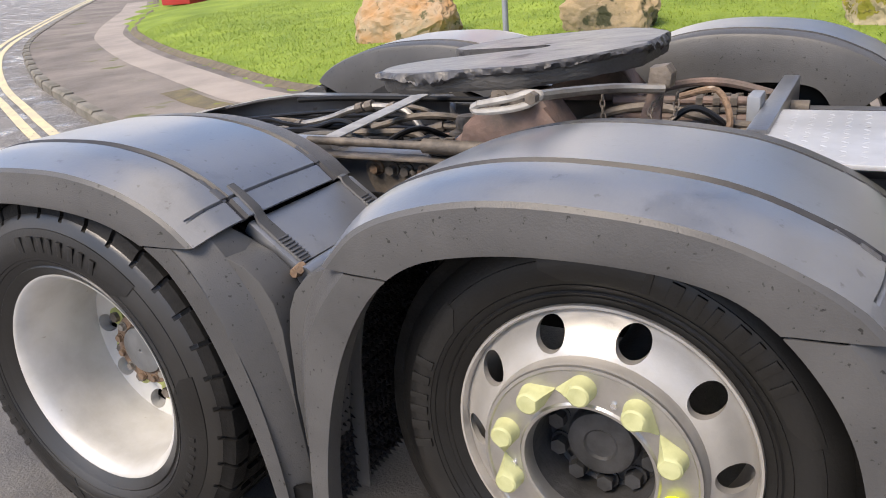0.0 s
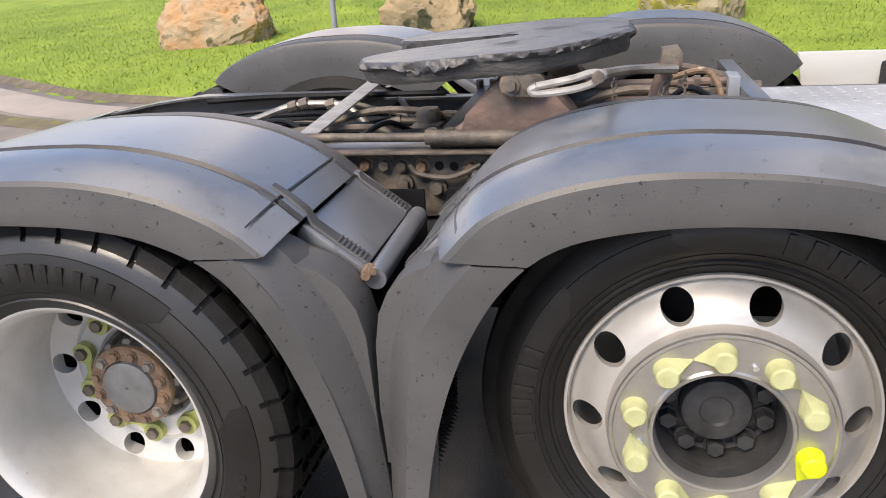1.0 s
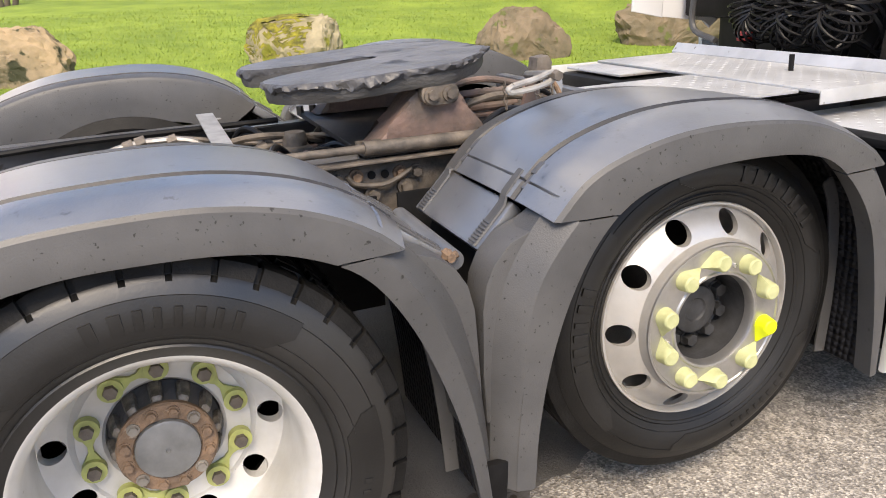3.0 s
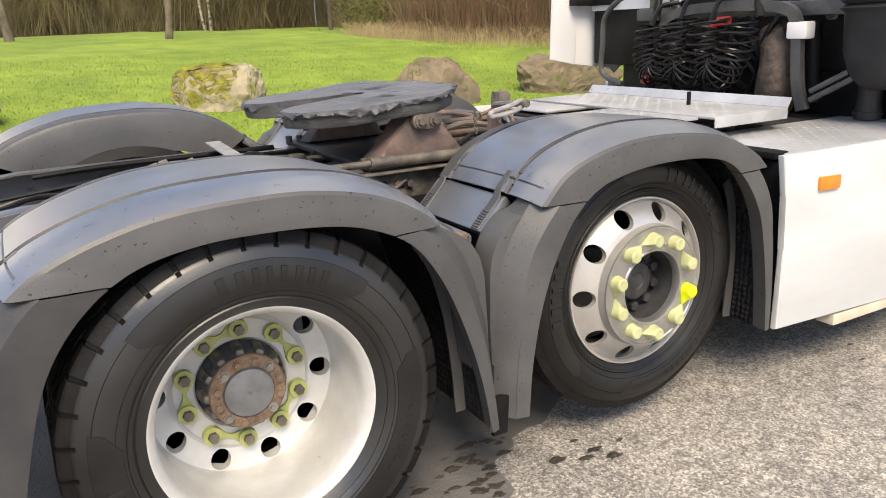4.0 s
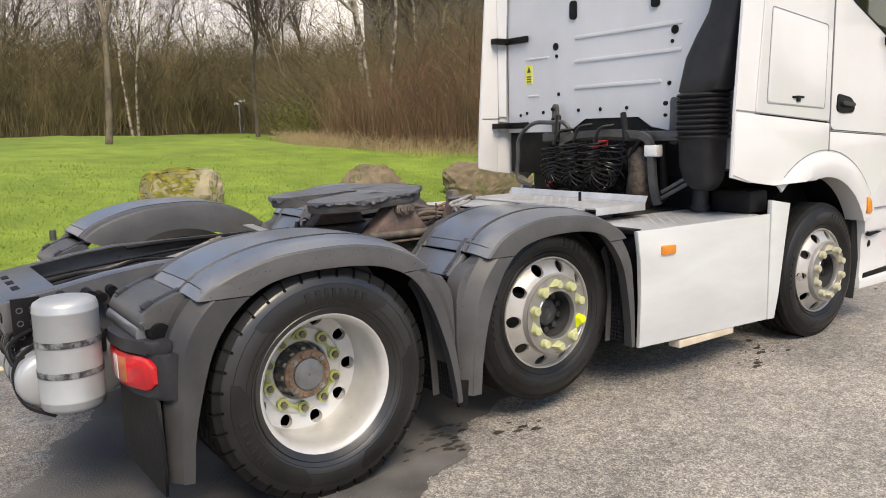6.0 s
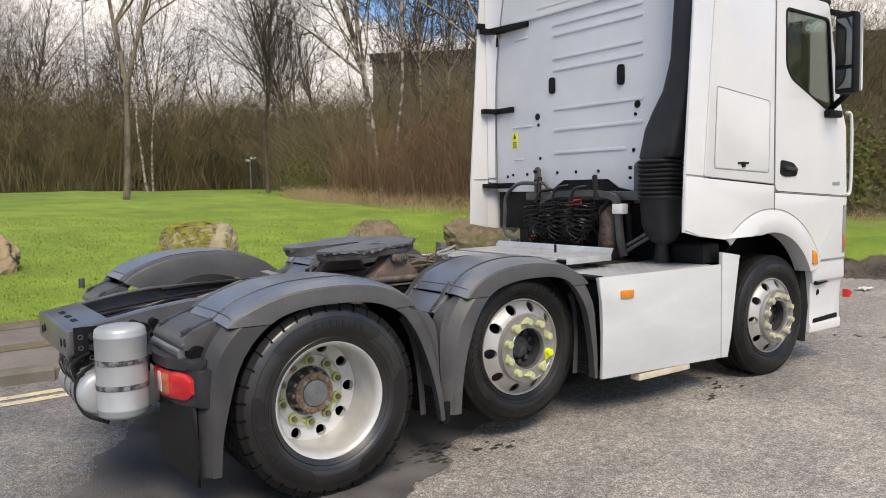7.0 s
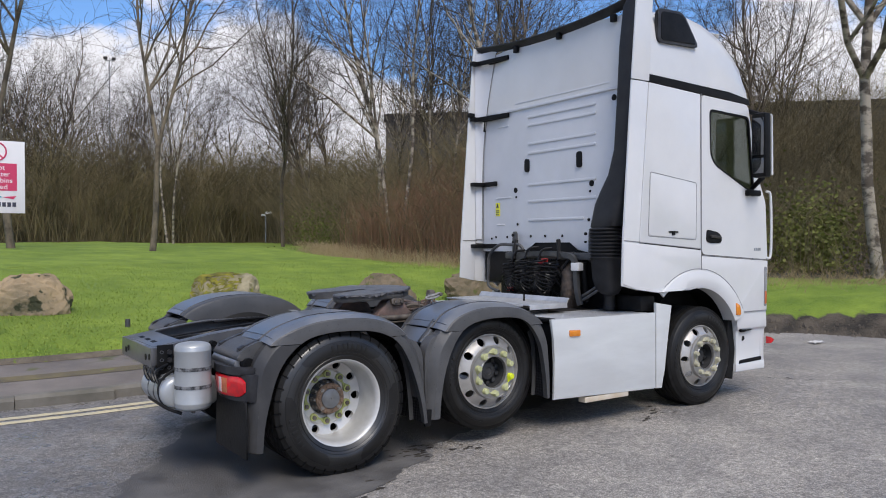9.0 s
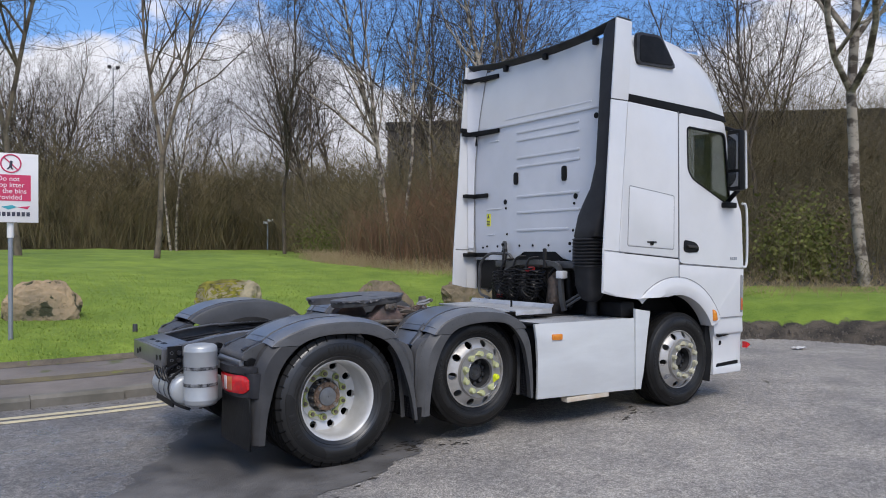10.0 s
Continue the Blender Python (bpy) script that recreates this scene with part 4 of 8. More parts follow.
        s.thickness, s.offset = 0.007, 0
    # bristly spray lining inside
    bm = bmesh.new()
    lining = []
    for i in range(n):
        d = (C[min(i + 1, n - 1)] - C[max(i - 1, 0)]).normalized()
        out = Vector((-d.z, 0, d.x))
        lining.append([C[i] - out * 0.035 + Vector((0, y * -side, 0)) for y in (-0.665, -0.8, -1.0, -1.19)])
    loft(bm, lining)
    part("spray_lining", bm, M_BRISTLE, holder)
    for rear in (True, False):
        stop = crossing(rows, last, level - 0.02, rear)
        bm = bmesh.new()
        sheet = []
        for k in range(13):
            u = stop * k / 12 if rear else stop + (n - 1 - stop) * k / 12
            p, q = at_row(lining, 0, u), at_row(faces, 2, u)
            c = Vector((p.x, 0, p.z)).lerp(Vector((q.x, 0, q.z)), 0.35)
            # outer strip added in black to hold the shade inside the skirt
            brim = at_row(faces, 8, u)
            sheet.append([c + Vector((0, y * -side, 0)) for y in (-0.66, -0.9, -1.10, -1.205)] + [Vector((brim.x, 1.234 * side, brim.z))])
        loft(bm, sheet)
        part("inner_wing", bm, M_BLACK, holder, "plain black inner wing, also darkening the skirt's inside")
    if side < 0:
        bm = bmesh.new()
        for j in range(34):
            u = 24.0 * j / 33
            p = at_row(lining, 0, u)
            q = at_row(lining, 0, u + 0.5)
            d = (q - p).normalized()
            inward = Vector((d.z, 0, -d.x))
            for k in range(27):
                y = -0.70 - 0.018 * (k + 0.5 * (j % 2))
                c = Vector((p.x, y, p.z))
                base = [bm.verts.new(c + d * (0.0065 * a) + Vector((0, 0.0075 * b, 0))) for a, b in ((1, 0), (0, 1), (-1, 0), (0, -1))]
                tip = bm.verts.new(c + inward * 0.014 - Vector((0, 0, 0.005)))
                for m in range(4):
                    bm.faces.new((base[m], base[(m + 1) % 4], tip))
        tagged(part("spray_bristles", bm, M_BRISTLE, holder), kind="stuff")
    return holder, C, rows


REAR_CREASE = ((-0.665, 0.245), (-0.664, 0.45), (-0.655, 0.66), (-0.62, 0.81), (-0.535, 0.93), (-0.42, 1.005), (-0.22, 1.064), (0.0, 1.08), (0.18, 1.072), (0.352, 1.031), (0.494, 0.948), (0.61, 0.80), (0.665, 0.62), (0.688, 0.45), (0.70, 0.27))
REAR_EDGE = ((-0.595, 0.245), (-0.582, 0.40), (-0.550, 0.55), (-0.49, 0.74), (-0.40, 0.87), (-0.28, 0.955), (-0.13, 0.99), (0.02, 0.995), (0.17, 0.987), (0.298, 0.96), (0.42, 0.895), (0.51, 0.77), (0.58, 0.60), (0.625, 0.44), (0.655, 0.27))
MID_CREASE = ((0.705, 0.285), (0.712, 0.45), (0.725, 0.66), (0.77, 0.82), (0.87, 0.955), (0.96, 1.03), (1.12, 1.08), (1.30, 1.095), (1.52, 1.078), (1.67, 1.032), (1.80, 0.955), (1.885, 0.82), (1.912, 0.66), (1.915, 0.48), (1.905, 0.315))
MID_EDGE = ((0.785, 0.285), (0.80, 0.45), (0.835, 0.62), (0.89, 0.77), (0.965, 0.89), (1.06, 0.965), (1.20, 1.0), (1.36, 1.010), (1.52, 1.0), (1.63, 0.965), (1.72, 0.88), (1.785, 0.77), (1.82, 0.63), (1.845, 0.47), (1.857, 0.315))
ARCHES = {}
for side in (-1, 1):
    ARCHES["rear", side] = wheel_arch("rear_wheel_arch", REAR_CREASE, REAR_EDGE, side)
    ARCHES["mid", side] = wheel_arch("middle_wheel_arch", MID_CREASE, MID_EDGE, side)


def arch_latch(holder, rows, i, y_index, side):
    """A small bent clip standing on the arch."""
    p, q = Vector(rows[i][y_index]), Vector(rows[i + 1][y_index])
    d = (q - p).normalized()
    up = d.cross(Vector((0, 1, 0)))
    if up.z < 0:
        up = -up
    bm = bmesh.new()
    m = Matrix((Vector((d.x, 0, d.z, 0)), Vector((0, 1, 0, 0)), Vector((up.x, 0, up.z, 0)), Vector((0, 0, 0, 1)))).transposed()
    m = Matrix.Translation(p) @ m
    box(bm, -0.05, 0.035, -0.006, 0.006, -0.003, 0.006, 0.002, m)
    box(bm, -0.008, 0.028, -0.011, 0.011, 0.004, 0.010, 0.003, m)
    part("latch", bm, M_LATCH, holder)


for key, spots in (("rear", (22, 48)), ("mid", (22, 48))):
    holder, C, rows = ARCHES[key, -1]
    for i in spots:
        for yi in (6, 12):
            arch_latch(holder, rows, i, yi, -1)


def gap_cover(key, side, foot):
    """A smooth plate from the end of an arch down to foot (x, z), held by two straps with ribbed ends."""
    holder, C, rows = ARCHES[key, side]
    lift = 0.04 if side > 0 else 0.0
    u = crossing(rows, len(SECTION) + 1, SEAM_Z + lift, key == "mid")
    back = -1 if key == "rear" else 1
    a = at_row(rows, 9, u)
    b = Vector((foot[0], 0, foot[1] + lift))
    d = Vector((b.x - a.x, 0, b.z - a.z))
    L = d.length
    d.normalize()
    up = Vector((-d.z, 0, d.x))
    if up.z < 0:
        up = -up
    m = Matrix((Vector((d.x, 0, d.z, 0)), Vector((0, 1, 0, 0)), Vector((up.x, 0, up.z, 0)), Vector((0, 0, 0, 1)))).transposed()
    m = Matrix.Translation((a.x, 0, a.z)) @ m
    lo, hi = sorted((0.66 * side, 1.078 * side))
    bm = bmesh.new()
    box(bm, 0.003, L, lo, hi, -0.045, -0.012, 0.008, m)
    part("cover", bm, M_FENDER, holder, "smooth grey cover plate between the arches")
    for y, col in ((0.705 * side, 7), (1.045 * side, 10)):
        path = [at_row(rows, col, u + back * t) for t in (2.6, 1.6, 0.8, 0.2)]
        path = [Vector((p.x, y, p.z)) + Vector((up.x, 0, up.z)) * 0.0015 for p in path]
        path += [m @ Vector((t, 0, h)) + Vector((0, y, 0)) for t, h in ((0.006, -0.003), (0.02, -0.010), (L * 0.62, -0.0115), (L * 0.97, -0.0115))]
        bm = bmesh.new()
        spread = (0.012, 0.014, 0.015, 0.016, 0.017, 0.019, 0.020, 0.020)
        ring = [[p + Vector((0, s * w, 0)) + Vector((up.x, 0, up.z)) * h for s, h in ((-1, 0), (1, 0), (0.85, 0.005), (-0.85, 0.005))] for p, w in zip(path, spread)]
        made = loft(bm, ring, close=True)
        bm.faces.new(made[0])
        bm.faces.new(made[-1])
        strap = part("strap", bm, M_SKIRT_PLASTIC, holder, "flat grey strap with a ribbed end")
        for k in range(7):
            bm = bmesh.new()
            t = L * (0.50 + 0.065 * k)
            box(bm, t, t + 0.005, y - 0.018, y + 0.018, -0.008, -0.003, 0.0015, m)
            part("strap_rib", bm, M_LATCH, strap)


for side in (-1, 1):
    gap_cover("rear", side, (0.662, 0.858))
    gap_cover("mid", side, (0.726, 0.850))
    for key, lobe in (("rear", ((0.50, 0.915), (0.545, 0.900), (0.595, 0.882), (0.637, 0.850), (0.666, 0.803), (0.680, 0.745), (0.685, 0.58), (0.690, 0.45), (0.64, 0.45), (0.625, 0.62), (0.56, 0.78))),
                      ("mid", ((0.855, 0.918), (0.815, 0.902), (0.768, 0.884), (0.729, 0.842), (0.707, 0.795), (0.698, 0.73), (0.694, 0.58), (0.698, 0.45), (0.75, 0.45), (0.765, 0.62), (0.82, 0.79)))):
        bm = bmesh.new()
        shift = 0.04 if side > 0 else 0.0
        prism(bm, [(x, z + shift) for x, z in lobe], 1.188 * side, 1.085 * side, "y", 0.007)
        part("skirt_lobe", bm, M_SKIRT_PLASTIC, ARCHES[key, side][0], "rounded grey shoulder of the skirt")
    bm = bmesh.new()
    rod(bm, (0.676, 0.70 * side, 0.836), (0.676, 1.085 * side, 0.828), 0.024, 16)
    bar = part("arch_support_tube", bm, M_FENDER, truck, "grey support tube between the arches")
    bm = bmesh.new()
    rod(bm, (0.662, 1.07 * side, 0.842), (0.662, 1.105 * side, 0.842), 0.016, 7, 0.011)
    rod(bm, (0.652, 1.085 * side, 0.832), (0.678, 1.10 * side, 0.850), 0.009, 6)
    part("tube_end", bm, M_RUST, bar, "small rusty clamp")
    bm = bmesh.new()
    prism(bm, ((0.655, 0.36), (0.735, 0.36), (0.725, 0.235), (0.675, 0.235)), 1.20 * side, 1.225 * side, "y", 0.006)
    part("flap_end", bm, M_BLACK, truck)
    bm = bmesh.new()
    box(bm, 0.682, 0.694, 0.62 * side, 1.10 * side, 0.3, 0.74, 0.004)
    part("splash_panel", bm, M_BLACK, truck)
    # added black plates, no real part: they keep the space behind the tyres dark
    for x0, x1 in ((-0.58, 0.66), (0.72, 1.84)):
        bm = bmesh.new()
        box(bm, x0, x1, 0.545 * side, 0.557 * side, 0.52, 0.86, 0.004)
        part("inner_splash_guard", bm, M_BLACK, truck)

# chassis
RAIL_TOP = [(-1.067, 0.872), (-0.83, 0.912), (-0.66, 0.942), (-0.45, 0.966), (0.28, 0.966), (0.31, 0.942), (5.0, 0.942)]
for side in (-1, 1):
    bm = bmesh.new()
    y0, y1 = 0.43 * side, 0.424 * side
    prism(bm, [(-1.067, 0.745)] + RAIL_TOP + [(5.0, 0.68), (-0.5, 0.68)], y0, y1)
    loft(bm, [[(x, 0.427 * side, z - 0.012), (x, 0.424 * side, z - 0.002), (x, 0.41 * side, z + 0.004), (x, 0.35 * side, z + 0.004), (x, 0.35 * side, z - 0.004), (x, 0.41 * side, z - 0.004)] for x, z in RAIL_TOP], close=True)
    box(bm, -0.5, 5.0, 0.345 * side, 0.43 * side, 0.674, 0.68, 0)
    rail = part("chassis_rail", bm, M_CHASSIS, truck, "dark painted steel chassis rail")
    rng = random.Random(5)
    if side < 0:
        for k in range(26):
            x = -1.0 + k * 0.085
            z = 0.85 - (k % 3) * 0.045
            if 0.4 < x < 0.95:
                continue
            bm = bmesh.new()
            rod(bm, (x, y0 + 0.003 * side, z), (x, y0 - 0.004 * side, z), 0.015, 12)
            part("bolt_hole", bm, M_BLACK, rail)
    for k, x in enumerate((0.47, 0.525, 0.575, 0.632, 0.68, 0.722, 0.77, 0.82)):
        z = 0.902 - 0.012 * k / 7
        bm = bmesh.new()
        if k in (4, 5):
            rod(bm, (x, y0 + 0.012 * side, z), (x, y0 + 0.016 * side, z), 0.013, 14)
            part("bolt_hole", bm, M_BLACK, rail)
            continue
        rod(bm, (x, y0, z), (x, y0 + 0.018 * side, z), 0.023, 14)
        rod(bm, (x, y0, z), (x, y0 + 0.036 * side, z), 0.015, 6)
        part("frame_bolt", bm, M_GUNGE if k % 3 else M_RUST, rail)
    for x, z in ((0.58, 0.848), (0.676, 0.838), (0.78, 0.85)):
        bm = bmesh.new()
        rod(bm, (x, y0, z), (x, y0 + 0.03 * side, z), 0.025, 14)
        rod(bm, (x, y0, z), (x, y0 + 0.05 * side, z), 0.017, 6)
        part("frame_bolt", bm, M_GUNGE, rail)
    bm = bmesh.new()
    prism(bm, rounded(((0.42, 0.925), (0.96, 0.925), (0.98, 0.85), (0.80, 0.76), (0.55, 0.74), (0.44, 0.84)), 0.04), y0 + 0.002 * side, y0 + 0.012 * side, "y", 0.003)
    part("suspension_bracket", bm, M_GUNGE, rail, "dirt-caked steel suspension bracket")
    bm = bmesh.new()
    hose(bm, [(0.60, 0.465 * side, 0.905), (0.625, 0.465 * side, 0.878), (0.70, 0.47 * side, 0.868), (0.75, 0.47 * side, 0.88), (0.80, 0.465 * side, 0.905)], 0.008)
    part("air_pipe", bm, M_GUNGE, rail)

bm = bmesh.new()
box(bm, -1.085, -1.045, -0.44, 0.44, 0.735, 0.876, 0.008)
tail = part("tail_crossmember", bm, M_CHASSIS, truck, "grey steel tail crossmember with slots")
bm = bmesh.new()
prism(bm, ((-1.06, 0.874), (-0.87, 0.906), (-0.87, 0.912), (-1.06, 0.880)), -0.41, 0.41, "y", 0.002)
part("top_plate", bm, M_CHASSIS, tail)
for k in range(3):
    bm = bmesh.new()
    prism(bm, ((-1.015, 0.8865), (-0.985, 0.8915), (-0.985, 0.895), (-1.015, 0.890)), -0.22 + 0.17 * k, -0.13 + 0.17 * k, "y")
    part("slot", bm, M_BLACK, tail)
for y, z in ((-0.30, 0.80), (-0.40, 0.81), (0.22, 0.81), (0.30, 0.79)):
    bm = bmesh.new()
    rod(bm, (-1.083, y, z), (-1.089, y, z), 0.022, 12)
    part("hole", bm, M_BLACK, tail)
for x in (-0.35, 0.35, 1.4, 2.3):
    bm = bmesh.new()
    rod(bm, (x, -0.425, 0.82), (x, 0.425, 0.82), 0.06, 14)
    part("crossmember", bm, M_DARK, truck)
bm = bmesh.new()
box(bm, -0.9, 2.9, -0.34, 0.34, 0.55, 0.70, 0.02)
part("underframe", bm, M_BLACK, truck)
# gearbox of the axle, springs and air bags between the rails
bm = bmesh.new()
for x, y in ((0.30, -0.25), (0.30, 0.25), (-0.3, -0.25), (-0.3, 0.25)):
    lathe(bm, [(0.02, 0.86), (0.10, 0.85), (0.12, 0.80), (0.10, 0.76), (0.12, 0.72), (0.10, 0.68)], (x, y, 0), 18, "z")
part("air_spring", bm, M_BLACK, truck)

# pipes and cables along the frame
rng = random.Random(11)
for k in range(12):
    y = -0.30 + 0.052 * k
    z = 0.895 + 0.02 * math.sin(k * 2.1)
    bm = bmesh.new()
    pts = [(-0.85 + 0.15 * i, y + rng.uniform(-0.02, 0.02), z - 0.05 * max(0, 1 - i / 3) + rng.uniform(-0.012, 0.012)) for i in range(9)]
    hose(bm, pts, rng.choice((0.007, 0.010, 0.013)), 7, 4)
    part("cable", bm, M_HOSE if k % 3 else M_GUNGE, truck)
for pts, r, mat in (
    ([(0.05, -0.26, 0.90), (0.15, -0.20, 0.94), (0.30, -0.18, 0.945), (0.42, -0.12, 0.93), (0.50, -0.14, 0.88)], 0.013, M_GUNGE),
    ([(-0.05, -0.30, 0.92), (0.12, -0.28, 0.955), (0.28, -0.27, 0.95), (0.40, -0.30, 0.92), (0.47, -0.28, 0.86)], 0.011, M_HOSEGREY),
    ([(0.20, -0.05, 0.93), (0.36, 0.0, 0.965), (0.52, 0.02, 0.96), (0.66, 0.06, 0.92)], 0.012, M_GUNGE),
    ([(0.10, -0.36, 0.93), (0.28, -0.36, 0.955), (0.40, -0.33, 0.94)], 0.016, M_GUNGE),
    ([(1.25, -0.28, 0.98), (1.34, -0.26, 1.06), (1.42, -0.24, 1.02), (1.46, -0.2, 0.95)], 0.009, M_HOSE),
    ([(1.30, -0.2, 1.08), (1.40, -0.22, 1.10), (1.44, -0.25, 1.02), (1.40, -0.27, 0.96)], 0.009, M_RUST),
):
    bm = bmesh.new()
    hose(bm, pts, r)
    part("air_pipe", bm, mat, truck)
for pts, r, mat in (
    ([(-0.45, 0.12, 0.86), (-0.30, 0.14, 0.885), (-0.14, 0.15, 0.915), (0.0, 0.15, 0.958), (0.10, 0.16, 0.966), (0.22, 0.15, 0.955), (0.30, 0.13, 0.89), (0.34, 0.12, 0.83)], 0.013, M_GALV),
    ([(-0.30, 0.02, 0.88), (-0.12, 0.04, 0.905), (-0.02, 0.04, 0.93), (0.06, 0.02, 0.925), (0.12, 0.0, 0.88)], 0.010, M_HOSE),
    ([(0.05, 0.22, 0.95), (0.20, 0.24, 0.95), (0.34, 0.20, 0.93), (0.50, 0.12, 0.92), (0.62, 0.05, 0.945), (0.74, 0.0, 0.93)], 0.009, M_GUNGE),
    ([(0.30, 0.05, 0.88), (0.42, 0.02, 0.925), (0.54, 0.04, 0.925), (0.66, 0.10, 0.94)], 0.012, M_GUNGE),
    ([(-0.9, 0.20, 0.86), (-0.5, 0.22, 0.90), (-0.1, 0.24, 0.93), (0.2, 0.26, 0.93)], 0.008, M_HOSE),
):
    bm = bmesh.new()
    hose(bm, pts, r)
    part("air_pipe", bm, mat, truck)
for x, y, z, r in ((0.02, 0.15, 0.960, 0.02), (0.16, 0.16, 0.963, 0.019), (0.06, 0.16, 0.966, 0.022), (-0.28, 0.14, 0.888, 0.018), (0.44, 0.02, 0.925, 0.019)):
    bm = bmesh.new()
    rod(bm, (x - 0.016, y, z - 0.004), (x + 0.016, y, z + 0.004), r, 8)
    part("pipe_coupling", bm, M_GUNGE, truck)
# relay valve and its pipes ahead of the strap
bm = bmesh.new()
box(bm, 0.50, 0.60, -0.04, 0.07, 0.86, 0.925, 0.012)
lathe(bm, [(0.001, 0.975), (0.035, 0.97), (0.042, 0.955), (0.042, 0.92), (0.05, 0.915), (0.05, 0.90)], (0.55, 0.015, 0), 16, "z")
valve = part("relay_valve", bm, M_GUNGE, truck, "dirty cast relay valve")
for k in range(4):
    bm = bmesh.new()
    a = math.pi / 2 * k + 0.4
    rod(bm, (0.55 + 0.05 * math.cos(a), 0.015 + 0.05 * math.sin(a), 0.90), (0.55 + 0.085 * math.cos(a), 0.015 + 0.085 * math.sin(a), 0.90), 0.014, 8)
    part("valve_union", bm, M_BROWN, valve)
for pts, r in (
    ([(0.60, 0.05, 0.90), (0.66, 0.10, 0.955), (0.72, 0.16, 0.945), (0.76, 0.18, 0.88)], 0.011),
    ([(0.50, 0.06, 0.90), (0.44, 0.12, 0.965), (0.40, 0.20, 0.965), (0.36, 0.26, 0.90)], 0.011),
    ([(0.52, -0.05, 0.90), (0.46, -0.14, 0.955), (0.42, -0.24, 0.95), (0.36, -0.32, 0.90)], 0.010),
    ([(0.60, -0.03, 0.90), (0.66, -0.14, 0.94), (0.70, -0.22, 0.925), (0.76, -0.28, 0.87)], 0.012),
    ([(0.40, -0.36, 0.90), (0.50, -0.30, 0.945), (0.60, -0.26, 0.95), (0.70, -0.30, 0.91)], 0.009),
):
    bm = bmesh.new()
    hose(bm, pts, r)
    part("air_pipe", bm, M_HOSE, truck)
bm = bmesh.new()
box(bm, 0.60, 0.625, -0.42, 0.42, 0.80, 0.90, 0.006)
part("crossmember", bm, M_CHASSIS, truck)
# left rail's top edge and the pale strap over the frame
bm = bmesh.new()
hose(bm, [(-0.4, 0.31, 0.955), (-0.2, 0.31, 0.965), (0.0, 0.31, 0.968), (0.55, 0.31, 0.968)], 0.011, 8, 5)
part("cable_duct", bm, M_BLACK, truck)
bm = bmesh.new()
hose(bm, [(0.335, 0.31, 0.995), (0.335, 0.31, 0.998)], 0.012, 8, 1)
box(bm, 0.305, 0.365, -0.42, 0.31, 0.985, 0.992, 0.002, Matrix.Translation((0.290, -0.05, 0.995)) @ Matrix.Rotation(radians(3), 4, "X") @ Matrix.Translation((-0.335, 0.05, -0.985)))
part("frame_strap", bm, M_LEVER, truck, "bare aluminium strap across the frame")

# fifth wheel
FW = Matrix.Translation((0.80, 0.0, 1.156)) @ Matrix.Rotation(radians(-3.4), 4, "Y")
outline = [(0.40, -0.16), (0.40, 0.16), (0.30, 0.33), (0.17, 0.46), (-0.20, 0.46), (-0.33, 0.38), (-0.38, 0.27), (-0.37, 0.19), (-0.30, 0.12), (-0.08, 0.05), (0.04, 0.04), (0.07, 0.0), (0.04, -0.04), (-0.08, -0.05), (-0.30, -0.12), (-0.37, -0.19), (-0.38, -0.27), (-0.33, -0.38), (-0.20, -0.46), (0.17, -0.46), (0.30, -0.33)]
fine = rounded(outline, 0.03, 3)
dense = []
for i, p in enumerate(fine):
    q = fine[(i + 1) % len(fine)]
    steps = max(1, int(math.hypot(q[0] - p[0], q[1] - p[1]) / 0.009))
    dense += [(p[0] + (q[0] - p[0]) * k / steps, p[1] + (q[1] - p[1]) * k / steps) for k in range(steps)]
bm = bmesh.new()
top = [bm.verts.new(FW @ Vector((a * 0.985, b * 0.985, 0.036))) for a, b in dense]
bm.faces.new(top)
plate = part("fifth_wheel", bm, M_PLATE, truck, "greasy fifth-wheel coupling plate with a throat at the back", 20)
bm = bmesh.new()
rows = []
for lvl, (grow, z, rag) in enumerate(((0.985, 0.0365, 0.0), (1.0, 0.034, 0.012), (1.012, 0.029, 0.026), (1.010, 0.021, 0.030), (0.994, 0.015, 0.022))):
    row = []
    for a, b in dense:
        w = noise.noise(Vector((a * 9, b * 9, 3))) * rag + noise.noise(Vector((a * 30, b * 30, lvl * 0.6))) * rag * 1.1 + noise.noise(Vector((a * 75, b * 75, lvl))) * rag * 0.6
        sag = min(0.0, noise.noise(Vector((a * 6, b * 6, 9))) + 0.7 * noise.noise(Vector((a * 52, b * 52, 5)))) * 0.030 * (lvl > 1)
        row.append(FW @ Vector((a * (grow + w * 1.2), b * (grow + w * 1.2), z + sag + w * 0.25 * (lvl > 0))))
    rows.append(row)
loft(bm, rows, close=True)
part("grease_edge", bm, M_GREASE, plate, "ragged black grease round the plate's edge", 50)
bm = bmesh.new()
rows = []
for grow, z in ((0.990, 0.030), (0.985, 0.008), (0.982, -0.012), (0.970, -0.024), (0.90, -0.026)):
    rows.append([FW @ Vector((a * grow, b * grow, z + 0.003 * noise.noise(Vector((a * 30, b * 30, z * 40))))) for a, b in dense])
made = loft(bm, rows, close=True)
bm.faces.new(made[-1])
part("plate_skirt", bm, M_SKIRTING, plate, "smeared grey side of the plate", 40)
